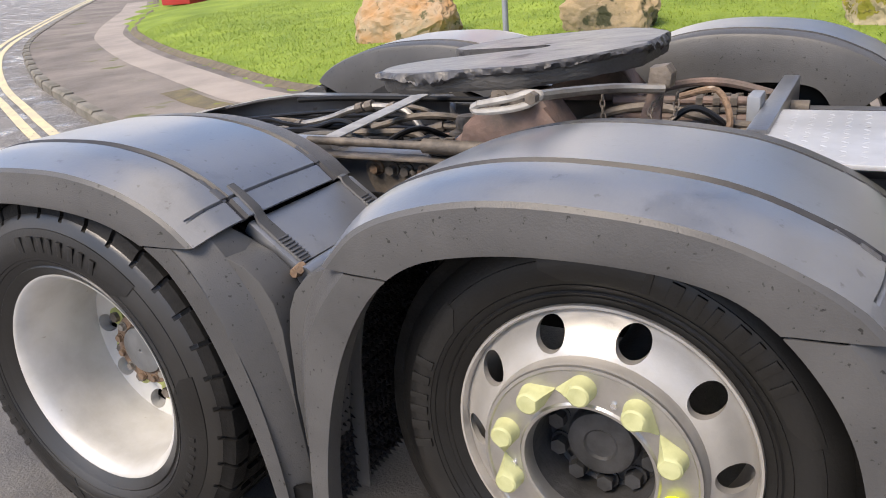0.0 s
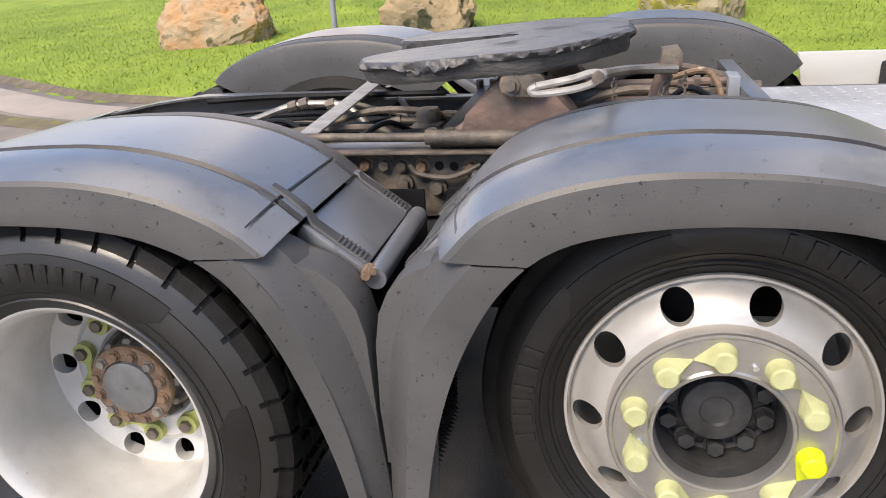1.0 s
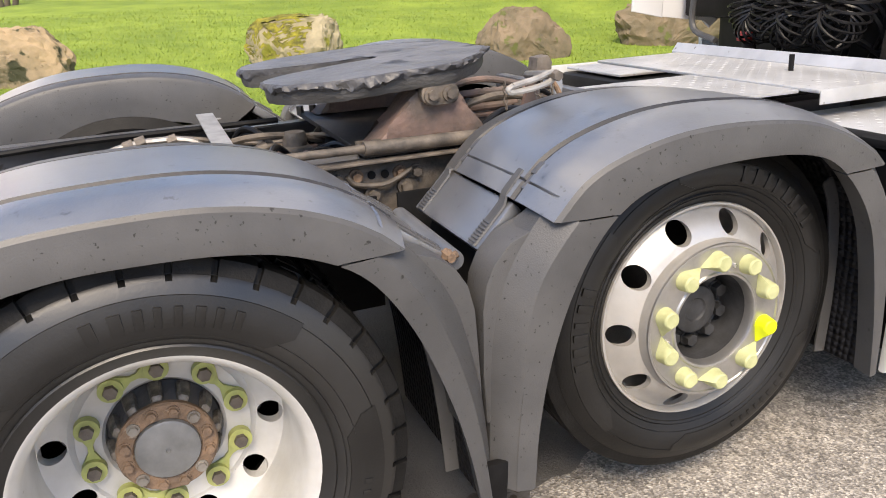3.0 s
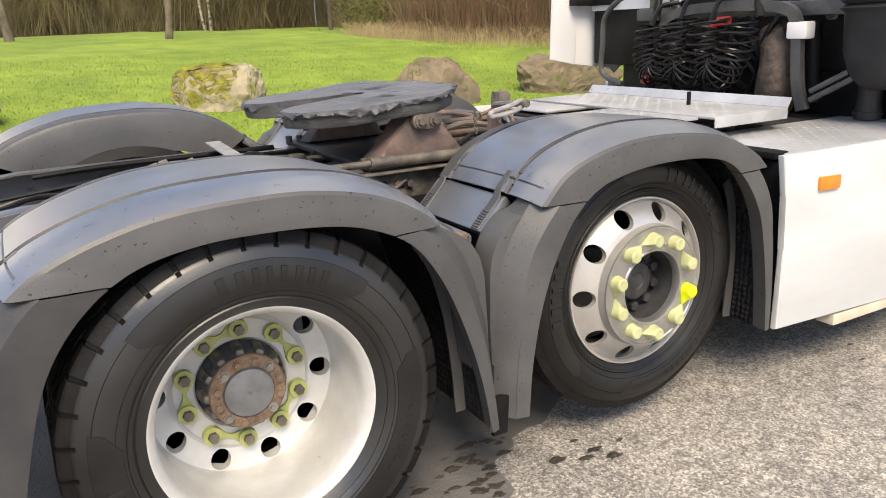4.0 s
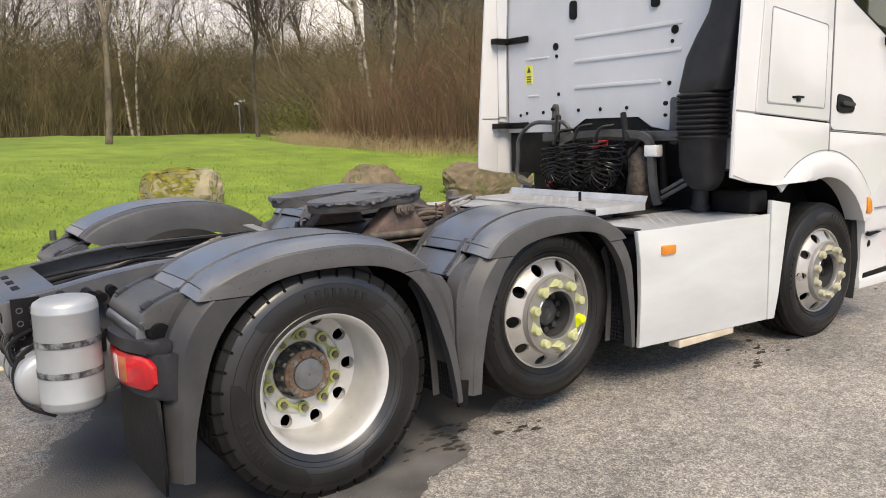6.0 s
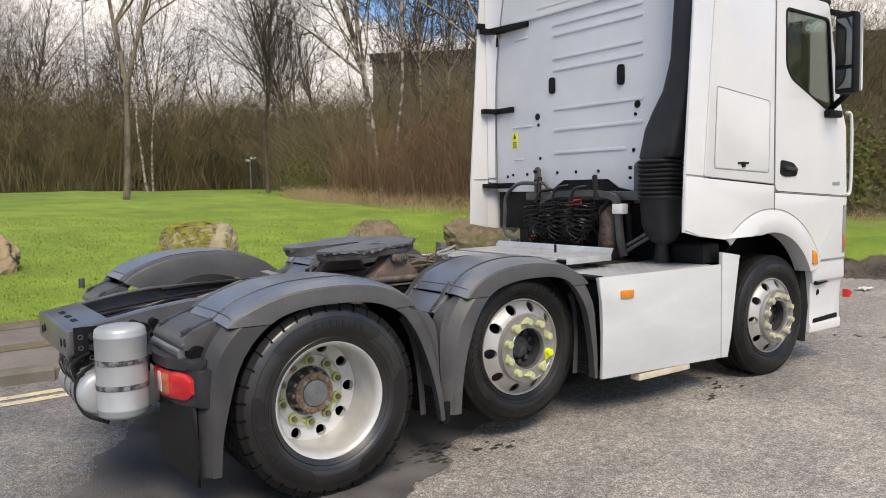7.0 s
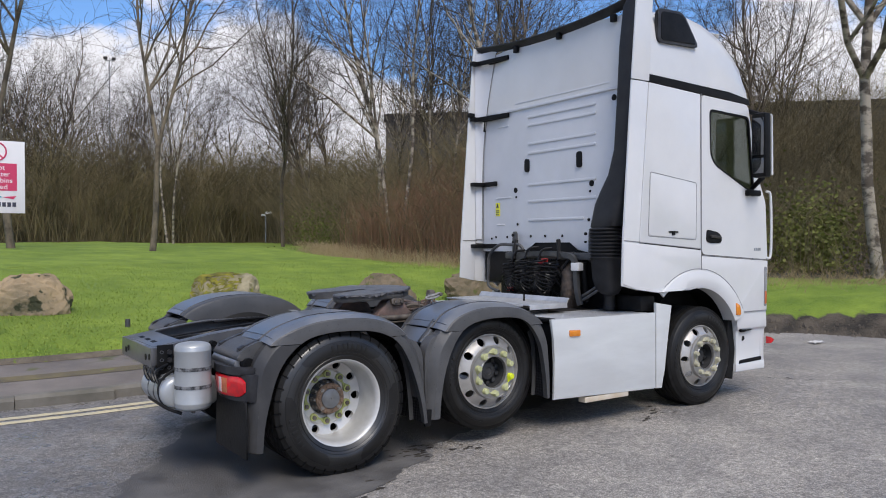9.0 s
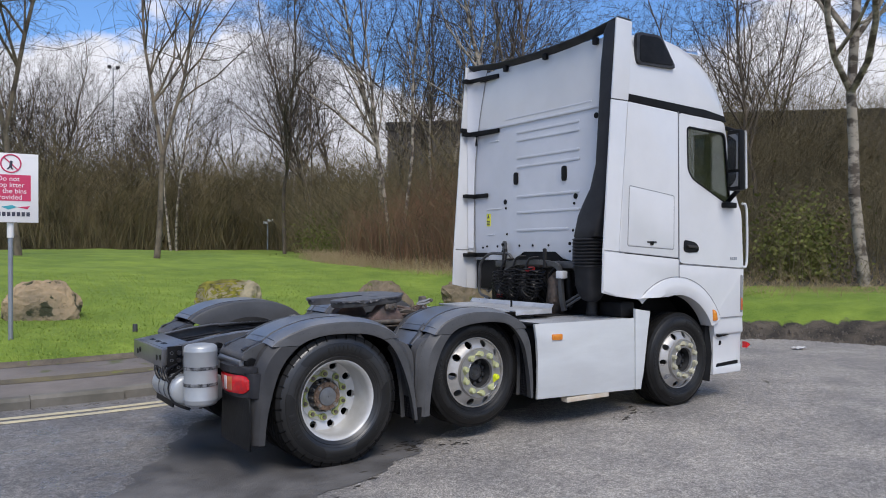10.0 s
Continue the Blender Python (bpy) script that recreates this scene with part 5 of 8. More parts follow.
for side in (-1, 1):
    bm = bmesh.new()
    prism(bm, ((0.70, 0.972), (1.09, 0.972), (1.04, 1.01), (1.005, 1.09), (0.975, 1.125), (0.85, 1.125), (0.82, 1.10), (0.765, 1.02)), 0.29 * side, 0.415 * side, "y", 0.014)
    ped = part("pedestal", bm, M_BROWN, plate, "rusty brown cast pedestal")
    bm = bmesh.new()
    prism(bm, rounded(((0.855, 1.082), (0.975, 1.080), (0.975, 1.142), (0.855, 1.144)), 0.03), 0.405 * side, 0.445 * side, "y", 0.006)
    part("bearing_cap", bm, M_GUNGE, ped)
    for x in (0.885, 0.945):
        bm = bmesh.new()
        rod(bm, (x, 0.44 * side, 1.112), (x, 0.452 * side, 1.112), 0.025, 14)
        rod(bm, (x, 0.43 * side, 1.112), (x, 0.465 * side, 1.112), 0.016, 6)
        part("bearing_bolt", bm, M_GUNGE, ped)
    for x in (0.66, 0.71, 1.06, 1.10):
        bm = bmesh.new()
        rod(bm, (x, 0.42 * side, 0.96), (x, 0.42 * side, 0.995), 0.015, 6)
        part("base_bolt", bm, M_GUNGE, ped)
bm = bmesh.new()
box(bm, 0.66, 1.28, -0.46, 0.46, 0.950, 0.968, 0.004)
mount = part("mounting_plate", bm, M_DARK, truck)
bm = bmesh.new()
rod(bm, (0.25, -0.475, 0.985), (0.66, -0.475, 0.983), 0.013, 12)
rod(bm, (0.655, -0.475, 0.983), (1.25, -0.475, 0.975), 0.021, 14)
part("slider_tube", bm, M_GUNGE, mount, "dirty steel tube beside the frame")
bm = bmesh.new()
box(bm, 0.25, 1.3, -0.50, -0.44, 0.940, 0.948, 0.002)
part("slider_flange", bm, M_GUNGE, mount)
# release handle, chains and hose bracket behind the plate
bm = bmesh.new()
grip = [(0.985, -0.785, 1.163), (0.972, -0.785, 1.155), (0.985, -0.785, 1.147), (1.05, -0.783, 1.152), (1.10, -0.775, 1.163), (1.128, -0.768, 1.182), (1.10, -0.772, 1.186), (1.06, -0.780, 1.176), (0.985, -0.785, 1.163)]
hose(bm, grip, 0.0085, 8, 6)
handle = part("release_handle", bm, M_LEVER, plate, "bright aluminium release handle with a slot")
bm = bmesh.new()
rod(bm, (1.115, -0.80, 1.179), (1.115, -0.76, 1.179), 0.014, 6)
part("handle_nut", bm, M_GUNGE, handle)
bm = bmesh.new()
hose(bm, [(1.115, -0.765, 1.179), (1.14, -0.62, 1.163), (1.20, -0.46, 1.145), (1.305, -0.40, 1.134)], 0.012, 8)
part("latch_bar", bm, M_GALV, plate, "bare steel latch bar")


def chain(points, size, name="chain"):
    """Small oval links hung along a path."""
    bm = bmesh.new()
    path = smooth_path(points, 24)
    run, last, k = 0.0, path[0], 0
    for p in path[1:]:
        run += (p - last).length
        if run > size * 1.5:
            d = (p - last).normalized()
            m = Matrix.Translation(p) @ d.to_track_quat("Z", "Y").to_matrix().to_4x4() @ Matrix.Rotation(math.pi / 2 * (k % 2), 4, "Z")
            hose(bm, [m @ Vector((size * 0.55 * math.cos(t), 0, size * math.sin(t))) for t in [i * math.pi / 4 for i in range(9)]], size * 0.2, 5, 1)
            run, k = 0.0, k + 1
        last = p
    part(name, bm, M_GUNGE, plate, "rusty steel chain")


chain([(1.15, -0.40, 1.13), (1.15, -0.40, 1.09), (1.155, -0.40, 1.03)], 0.011)
chain([(1.30, -0.37, 1.12), (1.27, -0.39, 1.08), (1.28, -0.40, 1.05), (1.325, -0.39, 1.06), (1.33, -0.37, 1.11)], 0.012)
bm = bmesh.new()
prism(bm, ((1.20, 0.965), (1.30, 0.965), (1.285, 1.06), (1.30, 1.14), (1.26, 1.14), (1.24, 1.05)), -0.37, -0.35, "y", 0.004)
bracket = part("hose_bracket", bm, M_BROWN, truck, "bent rusty steel hose bracket")
bm = bmesh.new()
prism(bm, ((1.262, 1.135), (1.318, 1.135), (1.322, 1.17), (1.308, 1.19), (1.268, 1.185)), -0.40, -0.34, "y", 0.005)
part("bracket_top", bm, M_GUNGE, bracket)
for z, r in ((1.085, 0.013), (1.06, 0.010), (1.035, 0.016), (1.005, 0.012)):
    bm = bmesh.new()
    rod(bm, (1.10, -0.12 - 0.1 * (z - 1.0), z - 0.03), (1.48, -0.12, z - 0.03), r, 10)
    pipe = part("brake_pipe", bm, M_BROWN if r > 0.011 else M_GUNGE, truck)
    for k in range(3):
        bm = bmesh.new()
        x = 1.33 + 0.045 * k
        rod(bm, (x, -0.12, z - 0.03), (x + 0.018, -0.12, z - 0.03), r + 0.006, 6)
        part("pipe_nut", bm, M_GUNGE, pipe)
bm = bmesh.new()
box(bm, 1.465, 1.50, -0.16, -0.06, 0.93, 1.075, 0.006)
part("pipe_clamp", bm, M_POST, truck, "pale grey pipe clamp plate")
for pts, r, mat in (
    ([(1.05, -0.40, 0.985), (1.15, -0.38, 1.03), (1.26, -0.36, 1.02), (1.36, -0.30, 0.99), (1.5, -0.3, 1.0)], 0.010, M_HOSE),
    ([(1.02, -0.20, 1.0), (1.14, -0.22, 1.045), (1.25, -0.20, 1.05), (1.40, -0.22, 1.02), (1.54, -0.2, 1.0)], 0.012, M_GUNGE),
    ([(1.10, 0.10, 1.0), (1.2, 0.14, 1.05), (1.35, 0.16, 1.06), (1.52, 0.16, 1.02)], 0.013, M_BROWN),
    ([(1.12, -0.45, 0.98), (1.22, -0.44, 1.0), (1.36, -0.42, 0.985), (1.55, -0.42, 0.985)], 0.014, M_GUNGE),
):
    bm = bmesh.new()
    hose(bm, pts, r)
    part("air_pipe", bm, mat, truck)
for y in (-0.2, -0.05, 0.12):
    bm = bmesh.new()
    rod(bm, (1.28, y, 0.99), (1.60, y, 0.99), 0.026, 12)
    part("cross_pipe", bm, M_GUNGE, truck)
bm = bmesh.new()
for k in range(6):
    rod(bm, (1.30 + 0.035 * k, 0.14, 1.0), (1.30 + 0.035 * k, 0.14, 1.03), 0.012, 8)
tagged(part("pipe_nuts", bm, M_GUNGE, truck), kind="stuff")
bm = bmesh.new()
box(bm, 1.50, 1.55, -0.42, 0.40, 0.94, 1.045, 0.006)
part("deck_bracket", bm, M_CHASSIS, truck)


# tread-plate decks
def tread_deck(name, x0, x1, y0, y1, z, label):
    bm = bmesh.new()
    box(bm, x0, x1, y0, y1, z - 0.012, z, 0.003)
    deck = part(name, bm, M_TREADPLATE, truck, label)
    bm = bmesh.new()
    nx, ny = int((x1 - x0) / 0.04), int((y1 - y0) / 0.04)
    for i in range(nx):
        for j in range(ny):
            x, y = x0 + 0.02 + (x1 - x0 - 0.04) * i / max(nx - 1, 1), y0 + 0.02 + (y1 - y0 - 0.04) * j / max(ny - 1, 1)
            a = radians(45 if (i + j) % 2 else -45)
            c, s = math.cos(a), math.sin(a)
            pts = [(0.014, 0), (0, 0.004), (-0.014, 0), (0, -0.004)]
            base = [bm.verts.new((x + c * u - s * v, y + s * u + c * v, z - 0.0005)) for u, v in pts]
            tip = bm.verts.new((x, y, z + 0.0018))
            for k in range(4):
                bm.faces.new((base[k], base[(k + 1) % 4], tip))
    tagged(part("tread_pattern", bm, M_TREADPLATE, deck), kind="stuff")
    return deck


deck = tread_deck("centre_deck", 2.104, 2.56, -0.74, 0.56, 1.039, "aluminium tread-plate deck between the rails")
tread_deck("centre_deck", 1.53, 2.10, -0.66, -0.11, 1.033, "narrow aluminium tread-plate deck over the near rail")
bm = bmesh.new()
prism(bm, ((2.562, 1.026), (2.592, 1.079), (2.587, 1.082), (2.556, 1.042)), -0.74, 0.60, "y")
part("deck_lip", bm, M_TREADPLATE, deck, "pale folded deck edge")
bm = bmesh.new()
box(bm, 2.106, 2.562, -0.745, -0.741, 0.992, 1.036, 0.001)
part("deck_flange", bm, M_TREADPLATE, deck)
tread_deck("side_deck", 2.02, 3.16, -1.17, -0.62, 0.945, "aluminium tread-plate deck above the tank")
tread_deck("side_deck", 2.30, 3.16, 0.66, 1.17, 0.945, "aluminium tread-plate deck above the tank")
bm = bmesh.new()
rod(bm, (2.40, -0.32, 1.035), (2.40, -0.32, 1.10), 0.01, 8)
part("deck_peg", bm, M_BLACK, deck)
bm = bmesh.new()
box(bm, 1.97, 2.05, -1.15, -0.66, 0.925, 0.952, 0.008)
part("deck_rail", bm, M_BLACK, truck)

# side skirts
for side in (-1, 1):
    y0, y1 = 1.195 * side, 1.222 * side
    bm = bmesh.new()
    prism(bm, ((1.925, 0.955), (1.955, 0.80), (1.965, 0.60), (1.955, 0.285), (3.215, 0.245), (3.215, 0.945)), y0, y1, "y", 0.008)
    skirt = part("side_skirt", bm, M_SKIRT, truck, "white painted side skirt, a little wavy")
    bm = bmesh.new()
    prism(bm, ((3.222, 0.245), (3.30, 0.24), (3.335, 0.40), (3.37, 0.62), (3.40, 0.80), (3.44, 1.0), (3.225, 1.035)), y0 - 0.004 * side, y1 + 0.004 * side, "y", 0.008)
    part("skirt_end", bm, M_SKIRT, skirt)
    bm = bmesh.new()
    prism(bm, rounded(((2.13, 0.802), (2.25, 0.798), (2.25, 0.85), (2.13, 0.854)), 0.008), y1 - 0.002 * side, y1 + 0.012 * side, "y", 0.003)
    part("side_marker", bm, M_ORANGE, skirt, "orange side marker lamp")
    bm = bmesh.new()
    box(bm, 2.32, 2.86, y0 - 0.06 * side, y1 - 0.006 * side, 0.215, 0.262, 0.006)
    part("step_edge", bm, M_TAN, skirt, "dirty tan step edge under the skirt")
    bm = bmesh.new()
    box(bm, 2.0 if side < 0 else 2.25, 3.2, 0.5 * side, 1.18 * side, 0.32, 0.92, 0.03)
    part("fuel_tank", bm, M_BLACK, truck)

# rear lamp, flap, cover and air tanks
for side in (-1, 1):
    bm = bmesh.new()
    prism(bm, rounded(((-0.735, 0.80 * side), (-0.745, 0.90 * side), (-0.735, 1.05 * side), (-0.675, 1.235 * side), (-0.60, 1.235 * side), (-0.60, 0.80 * side)), 0.03), 0.575, 0.752, "z", 0.012)
    carrier = part("lamp_carrier", bm, M_CARRIER, truck, "dark grey plastic rear lamp carrier")
    bm = bmesh.new()
    def lamp_block(y0, y1, z0, z1, out):
        rows = []
        for i in range(21):
            y = y0 + (y1 - y0) * i / 20
            tip = max(0, (y - 1.13) / 0.07) ** 2
            low, high = z0 + 0.035 * tip, z1 - 0.03 * tip
            x = -0.735 - 0.022 * math.sin(math.pi * min(1, (y - 0.76) / 0.40)) + 0.055 * max(0, (y - 0.95) / 0.28) ** 1.6
            rows.append([(x + 0.05, y * side, low), (x - out * 0.5, y * side, low), (x - out, y * side, low + 0.015), (x - out, y * side, high - 0.015), (x - out * 0.5, y * side, high), (x + 0.05, y * side, high)])
        made = loft(bm, rows, close=True)
        bm.faces.new(made[0])
        bm.faces.new(made[-1])

    lamp_block(0.815, 1.20, 0.605, 0.735, 0.014)
    lamp = part("rear_lamp", bm, M_RED, carrier, "red rear lamp cluster with a pale window")
    bm = bmesh.new()
    lamp_block(0.83, 0.925, 0.612, 0.728, 0.017)
    part("fog_lens", bm, M_PINK, lamp)
    bm = bmesh.new()
    lamp_block(0.93, 0.975, 0.612, 0.728, 0.017)
    part("reversing_lens", bm, M_CLEAR, lamp)
    bm = bmesh.new()
    lamp_block(0.985, 1.045, 0.612, 0.728, 0.017)
    part("indicator_lens", bm, M_AMBER, lamp)
    bm = bmesh.new()
    loft(bm, [[(-0.702 + 0.004 * math.sin(z * 9 + y * 4), y * side, z) for y in (0.66, 0.8, 0.95, 1.1, 1.238)] for z in (0.58, 0.45, 0.32, 0.215)])
    flap = part("mud_flap", bm, M_FLAP, truck, "black rubber mud flap")
    flap.modifiers.new("thickness", "SOLIDIFY").thickness = 0.012
    bm = bmesh.new()
    cap_line = rounded(((-0.515, 0.948), (-0.565, 0.955), (-0.665, 0.915), (-0.712, 0.880), (-0.722, 0.835), (-0.515, 0.835)), 0.022)
    prism(bm, cap_line, 0.655 * side, 1.135 * side, "y", 0.016)
    cap = part("end_cap", bm, M_SKIRT_PLASTIC, ARCHES["rear", side][0], "grey moulded cap at the tail of the arch")
    for y in (0.705 * side, 1.075 * side):
        bm = bmesh.new()
        strap_line = [(-0.50, 0.982), (-0.560, 0.960), (-0.660, 0.921), (-0.700, 0.894), (-0.697, 0.889), (-0.658, 0.914), (-0.560, 0.952), (-0.505, 0.974)]
        prism(bm, strap_line, y - 0.018, y + 0.018, "y", 0.002)
        part("strap", bm, M_CARRIER, cap)
        bm = bmesh.new()
        box(bm, -0.690, -0.645, y - 0.024, y + 0.024, 0.898, 0.916, 0.005, Matrix.Translation((-0.667, 0, 0.908)) @ Matrix.Rotation(radians(-28), 4, "Y") @ Matrix.Translation((0.667, 0, -0.900)))
        part("buckle", bm, M_CARRIER, cap)
    bm = bmesh.new()
    rod(bm, (-0.655, 1.10 * side, 0.815), (-0.645, 1.15 * side, 0.812), 0.04, 16)
    part("tube_end", bm, M_BLACK, truck)
    bm = bmesh.new()
    rod(bm, (-0.70, 0.67 * side, 0.815), (-0.695, 1.11 * side, 0.812), 0.033, 16)
    part("arch_support_tube", bm, M_FENDER, truck, "grey support tube under the end cover")
    bm = bmesh.new()
    prism(bm, rounded(((-0.765, 0.79 * side), (-0.775, 0.90 * side), (-0.765, 1.05 * side), (-0.70, 1.20 * side), (-0.62, 1.22 * side), (-0.62, 0.79 * side)), 0.03), 0.748, 0.797, "z", 0.014)
    part("lamp_hood", bm, M_CARRIER, carrier)


def dome_tank(a, b, r, name, label):
    """A round-ended tank from a to b."""
    a, b = Vector(a), Vector(b)
    L = (b - a).length
    bm = bmesh.new()
    prof = [(0.001, 0), (r * 0.5, r * 0.025), (r * 0.80, r * 0.085), (r * 0.94, r * 0.17), (r * 0.99, r * 0.27), (r, r * 0.42), (r * 1.01, r * 0.44), (r * 1.01, r * 0.50), (r, r * 0.52)]
    prof = prof + [(q, L - o) for q, o in reversed(prof)]
    lathe(bm, prof, (0, 0, 0), 40, "z")
    m = Matrix.Translation(a) @ (b - a).to_track_quat("Z", "Y").to_matrix().to_4x4()
    bmesh.ops.transform(bm, matrix=m, verts=bm.verts)
    ob = part(name, bm, M_TANK, truck, label, 40)
    for t in (0.36, 0.62):
        bm = bmesh.new()
        lathe(bm, [(r + 0.001, L * t - 0.012), (r + 0.003, L * t - 0.012), (r + 0.003, L * t + 0.012), (r + 0.001, L * t + 0.012)], (0, 0, 0), 40, "z")
        for k in range(5):
            an = -1.9 + 0.12 * k
            box(bm, -0.012, 0.006, -0.008, 0.008, L * t - 0.018, L * t + 0.018, 0.002, Matrix.Rotation(an, 4, "Z") @ Matrix.Translation((r + 0.008, 0, 0)))
        bmesh.ops.transform(bm, matrix=m, verts=bm.verts)
        part("tank_strap", bm, M_STRAP, ob, "worn dark tank strap")
    return ob


upright = dome_tank((-0.908, -0.815, 0.490), (-0.908, -0.815, 0.947), 0.118, "air_tank", "silver upright compressed-air tank")
bm = bmesh.new()
rod(bm, (-0.908, -0.815, 0.470), (-0.908, -0.815, 0.495), 0.012, 8)
part("drain_valve", bm, M_GUNGE, upright)
dome_tank((-0.985, -0.74, 0.595), (-0.985, -0.16, 0.595), 0.108, "air_tank", "silver compressed-air tank slung under the tail")
dome_tank((-0.76, -0.66, 0.58), (-0.76, -0.1, 0.58), 0.108, "air_tank", "silver compressed-air tank slung under the tail")
bm = bmesh.new()
box(bm, -0.96, -0.74, -0.69, -0.43, 0.66, 0.76, 0.02)
part("tank_bracket", bm, M_DARK, truck)
for k in range(7):
    y = -0.24 - 0.055 * k
    lie = 0.012 * math.sin(k * 2.3)
    bm = bmesh.new()
    hose(bm, [(-0.99, y + 0.06, 0.765), (-1.065 + lie, y + 0.03, 0.745), (-1.085 - lie, y - 0.02, 0.70 + lie), (-1.075, y - 0.06, 0.655 - lie), (-1.04, y - 0.07, 0.685)], (0.010, 0.013, 0.009)[k % 3])
    part("air_pipe", bm, M_HOSE, truck)
bm = bmesh.new()
hose(bm, [(-0.96, -0.58, 0.74), (-1.06, -0.62, 0.68), (-1.09, -0.66, 0.60), (-1.06, -0.71, 0.51), (-0.97, -0.77, 0.465)], 0.011)
part("air_pipe", bm, M_HOSE, truck)
# drilled plate hung from the rail beside the tanks
plate_outline = ((-1.06, 0.60), (-1.06, 0.90), (-0.95, 0.90), (-0.95, 0.60))
bm = bmesh.new()
prism(bm, plate_outline, -0.508, -0.496, "y", 0.003)
hanger = part("drilled_plate", bm, M_BLACK, truck, "black drilled steel plate")
for k in range(5):
    for j in range(2):
        bm = bmesh.new()
        x, z = -1.03 + 0.05 * j, 0.63 + 0.055 * k
        if k > 2 and j == 1:
            rod(bm, (x, -0.505, z), (x, -0.532, z), 0.018, 6)
            part("plate_bolt", bm, M_CARRIER, hanger)
        else:
            ring_panel(bm, [(x + 0.013 * math.cos(a * math.pi / 6), z + 0.013 * math.sin(a * math.pi / 6)) for a in range(12)], [(x + 0.009 * math.cos(a * math.pi / 6), z + 0.009 * math.sin(a * math.pi / 6)) for a in range(12)], -0.512, -0.506)
            part("hole_rim", bm, M_CHASSIS, hanger)
for k in range(5):
    bm = bmesh.new()
    rod(bm, (-0.66 - 0.05 * k, -0.44, 0.88 - 0.02 * (k % 2)), (-0.66 - 0.05 * k, -0.50 - 0.02 * (k % 3), 0.88 - 0.02 * (k % 2)), 0.022, 10)
    part("tail_fitting", bm, M_BLACK, truck)

# cab
YS = 1.24


def side_panel(name, poly, y_out, parent, mat=None, thick=0.022, bevel=0.008, label="", corner=0.02):
    made = None
    for side in (-1, 1):
        bm = bmesh.new()
        prism(bm, rounded(poly, corner, 3), (y_out - thick) * side, y_out * side, "y", bevel)
        ob = part(name, bm, mat or M_WHITE, parent, label)
        made = made or ob
    return made


bm = bmesh.new()
WALL_X = 3.07
wall_outline = [(-1.19, 1.24), (-1.19, 3.66), (1.19, 3.70), (1.19, 1.50), (0.62, 1.50), (0.40, 1.52), (0.28, 1.605), (-0.25, 1.605), (-0.36, 1.52), (-0.50, 1.50), (-0.75, 1.50), (-0.75, 1.24)]
prism(bm, wall_outline, WALL_X, WALL_X + 0.04, "x", 0.008)
rear_wall = part("cab_rear_wall", bm, M_WALL, truck, "white pressed-steel rear wall of the cab")
cab = truck


def wall_rib(y0, y1, z0, z1, drop=0.008, parent=None):
    bm = bmesh.new()
    dz = 0.0
    prism(bm, rounded(((y0, z0), (y1, z0 + dz), (y1, z1 + dz), (y0, z1)), 0.02, 3), WALL_X - drop, WALL_X + 0.005, "x", 0.006)
    part("pressed_rib", bm, M_WALL, rear_wall)


for z in (2.95, 2.86, 2.66, 2.56, 2.22, 2.04, 1.84):
    wall_rib(-0.62 if z > 2 else -0.45, 0.39, z - 0.014, z + 0.014, 0.009)
wall_rib(-0.97, 0.92, 3.045, 3.075, 0.016)
wall_rib(-0.80, 0.60, 3.115, 3.135, 0.008)
for z, y0, y1 in ((2.9, 0.72, 0.9), (2.1, 0.68, 0.95), (1.80, 0.80, 0.93)):
    wall_rib(y0, y1, z - 0.008, z + 0.008, 0.008)
for y, z, wy, wz in ((0.40, 2.43, 0.035, 0.07), (-0.395, 2.425, 0.035, 0.08)):
    bm = bmesh.new()
    prism(bm, rounded(((y - wy, z - wz), (y + wy, z - wz), (y + wy, z + wz), (y - wy, z + wz)), 0.025), WALL_X - 0.016, WALL_X, "x", 0.004)
    part("wall_slot", bm, M_BLACK, rear_wall)
for y, z, r in ((0.60, 2.175, 0.03), (0.59, 2.10, 0.014), (-0.56, 2.175, 0.03), (-0.54, 2.10, 0.014), (0.57, 1.80, 0.014), (-0.52, 1.82, 0.016), (0.35, 1.665, 0.014), (0.12, 1.665, 0.014),
                (-0.14, 1.665, 0.014), (0.75, 1.66, 0.014), (0.95, 1.66, 0.013), (1.03, 1.645, 0.013), (-0.88, 2.36, 0.035), (-0.86, 2.97, 0.03)):
    bm = bmesh.new()
    rod(bm, (WALL_X - 0.006, y, z), (WALL_X + 0.002, y, z), r, 14)
    part("wall_hole", bm, M_BLACK, rear_wall)
bm = bmesh.new()
box(bm, WALL_X - 0.004, WALL_X, 0.88, 0.955, 1.90, 2.05, 0)
part("warning_sticker", bm, M_LABEL, rear_wall, "yellow warning sticker")
bm = bmesh.new()
prism(bm, ((0.895, 1.995), (0.94, 1.995), (0.9175, 2.045)), WALL_X - 0.006, WALL_X - 0.004, "x")
part("warning_triangle", bm, M_SIGNDARK, rear_wall)
for k in range(3):
    bm = bmesh.new()
    box(bm, WALL_X - 0.006, WALL_X - 0.004, 0.892, 0.945, 1.915 + 0.02 * k, 1.925 + 0.02 * k)
    part("print_bar", bm, M_SIGNDARK, rear_wall)
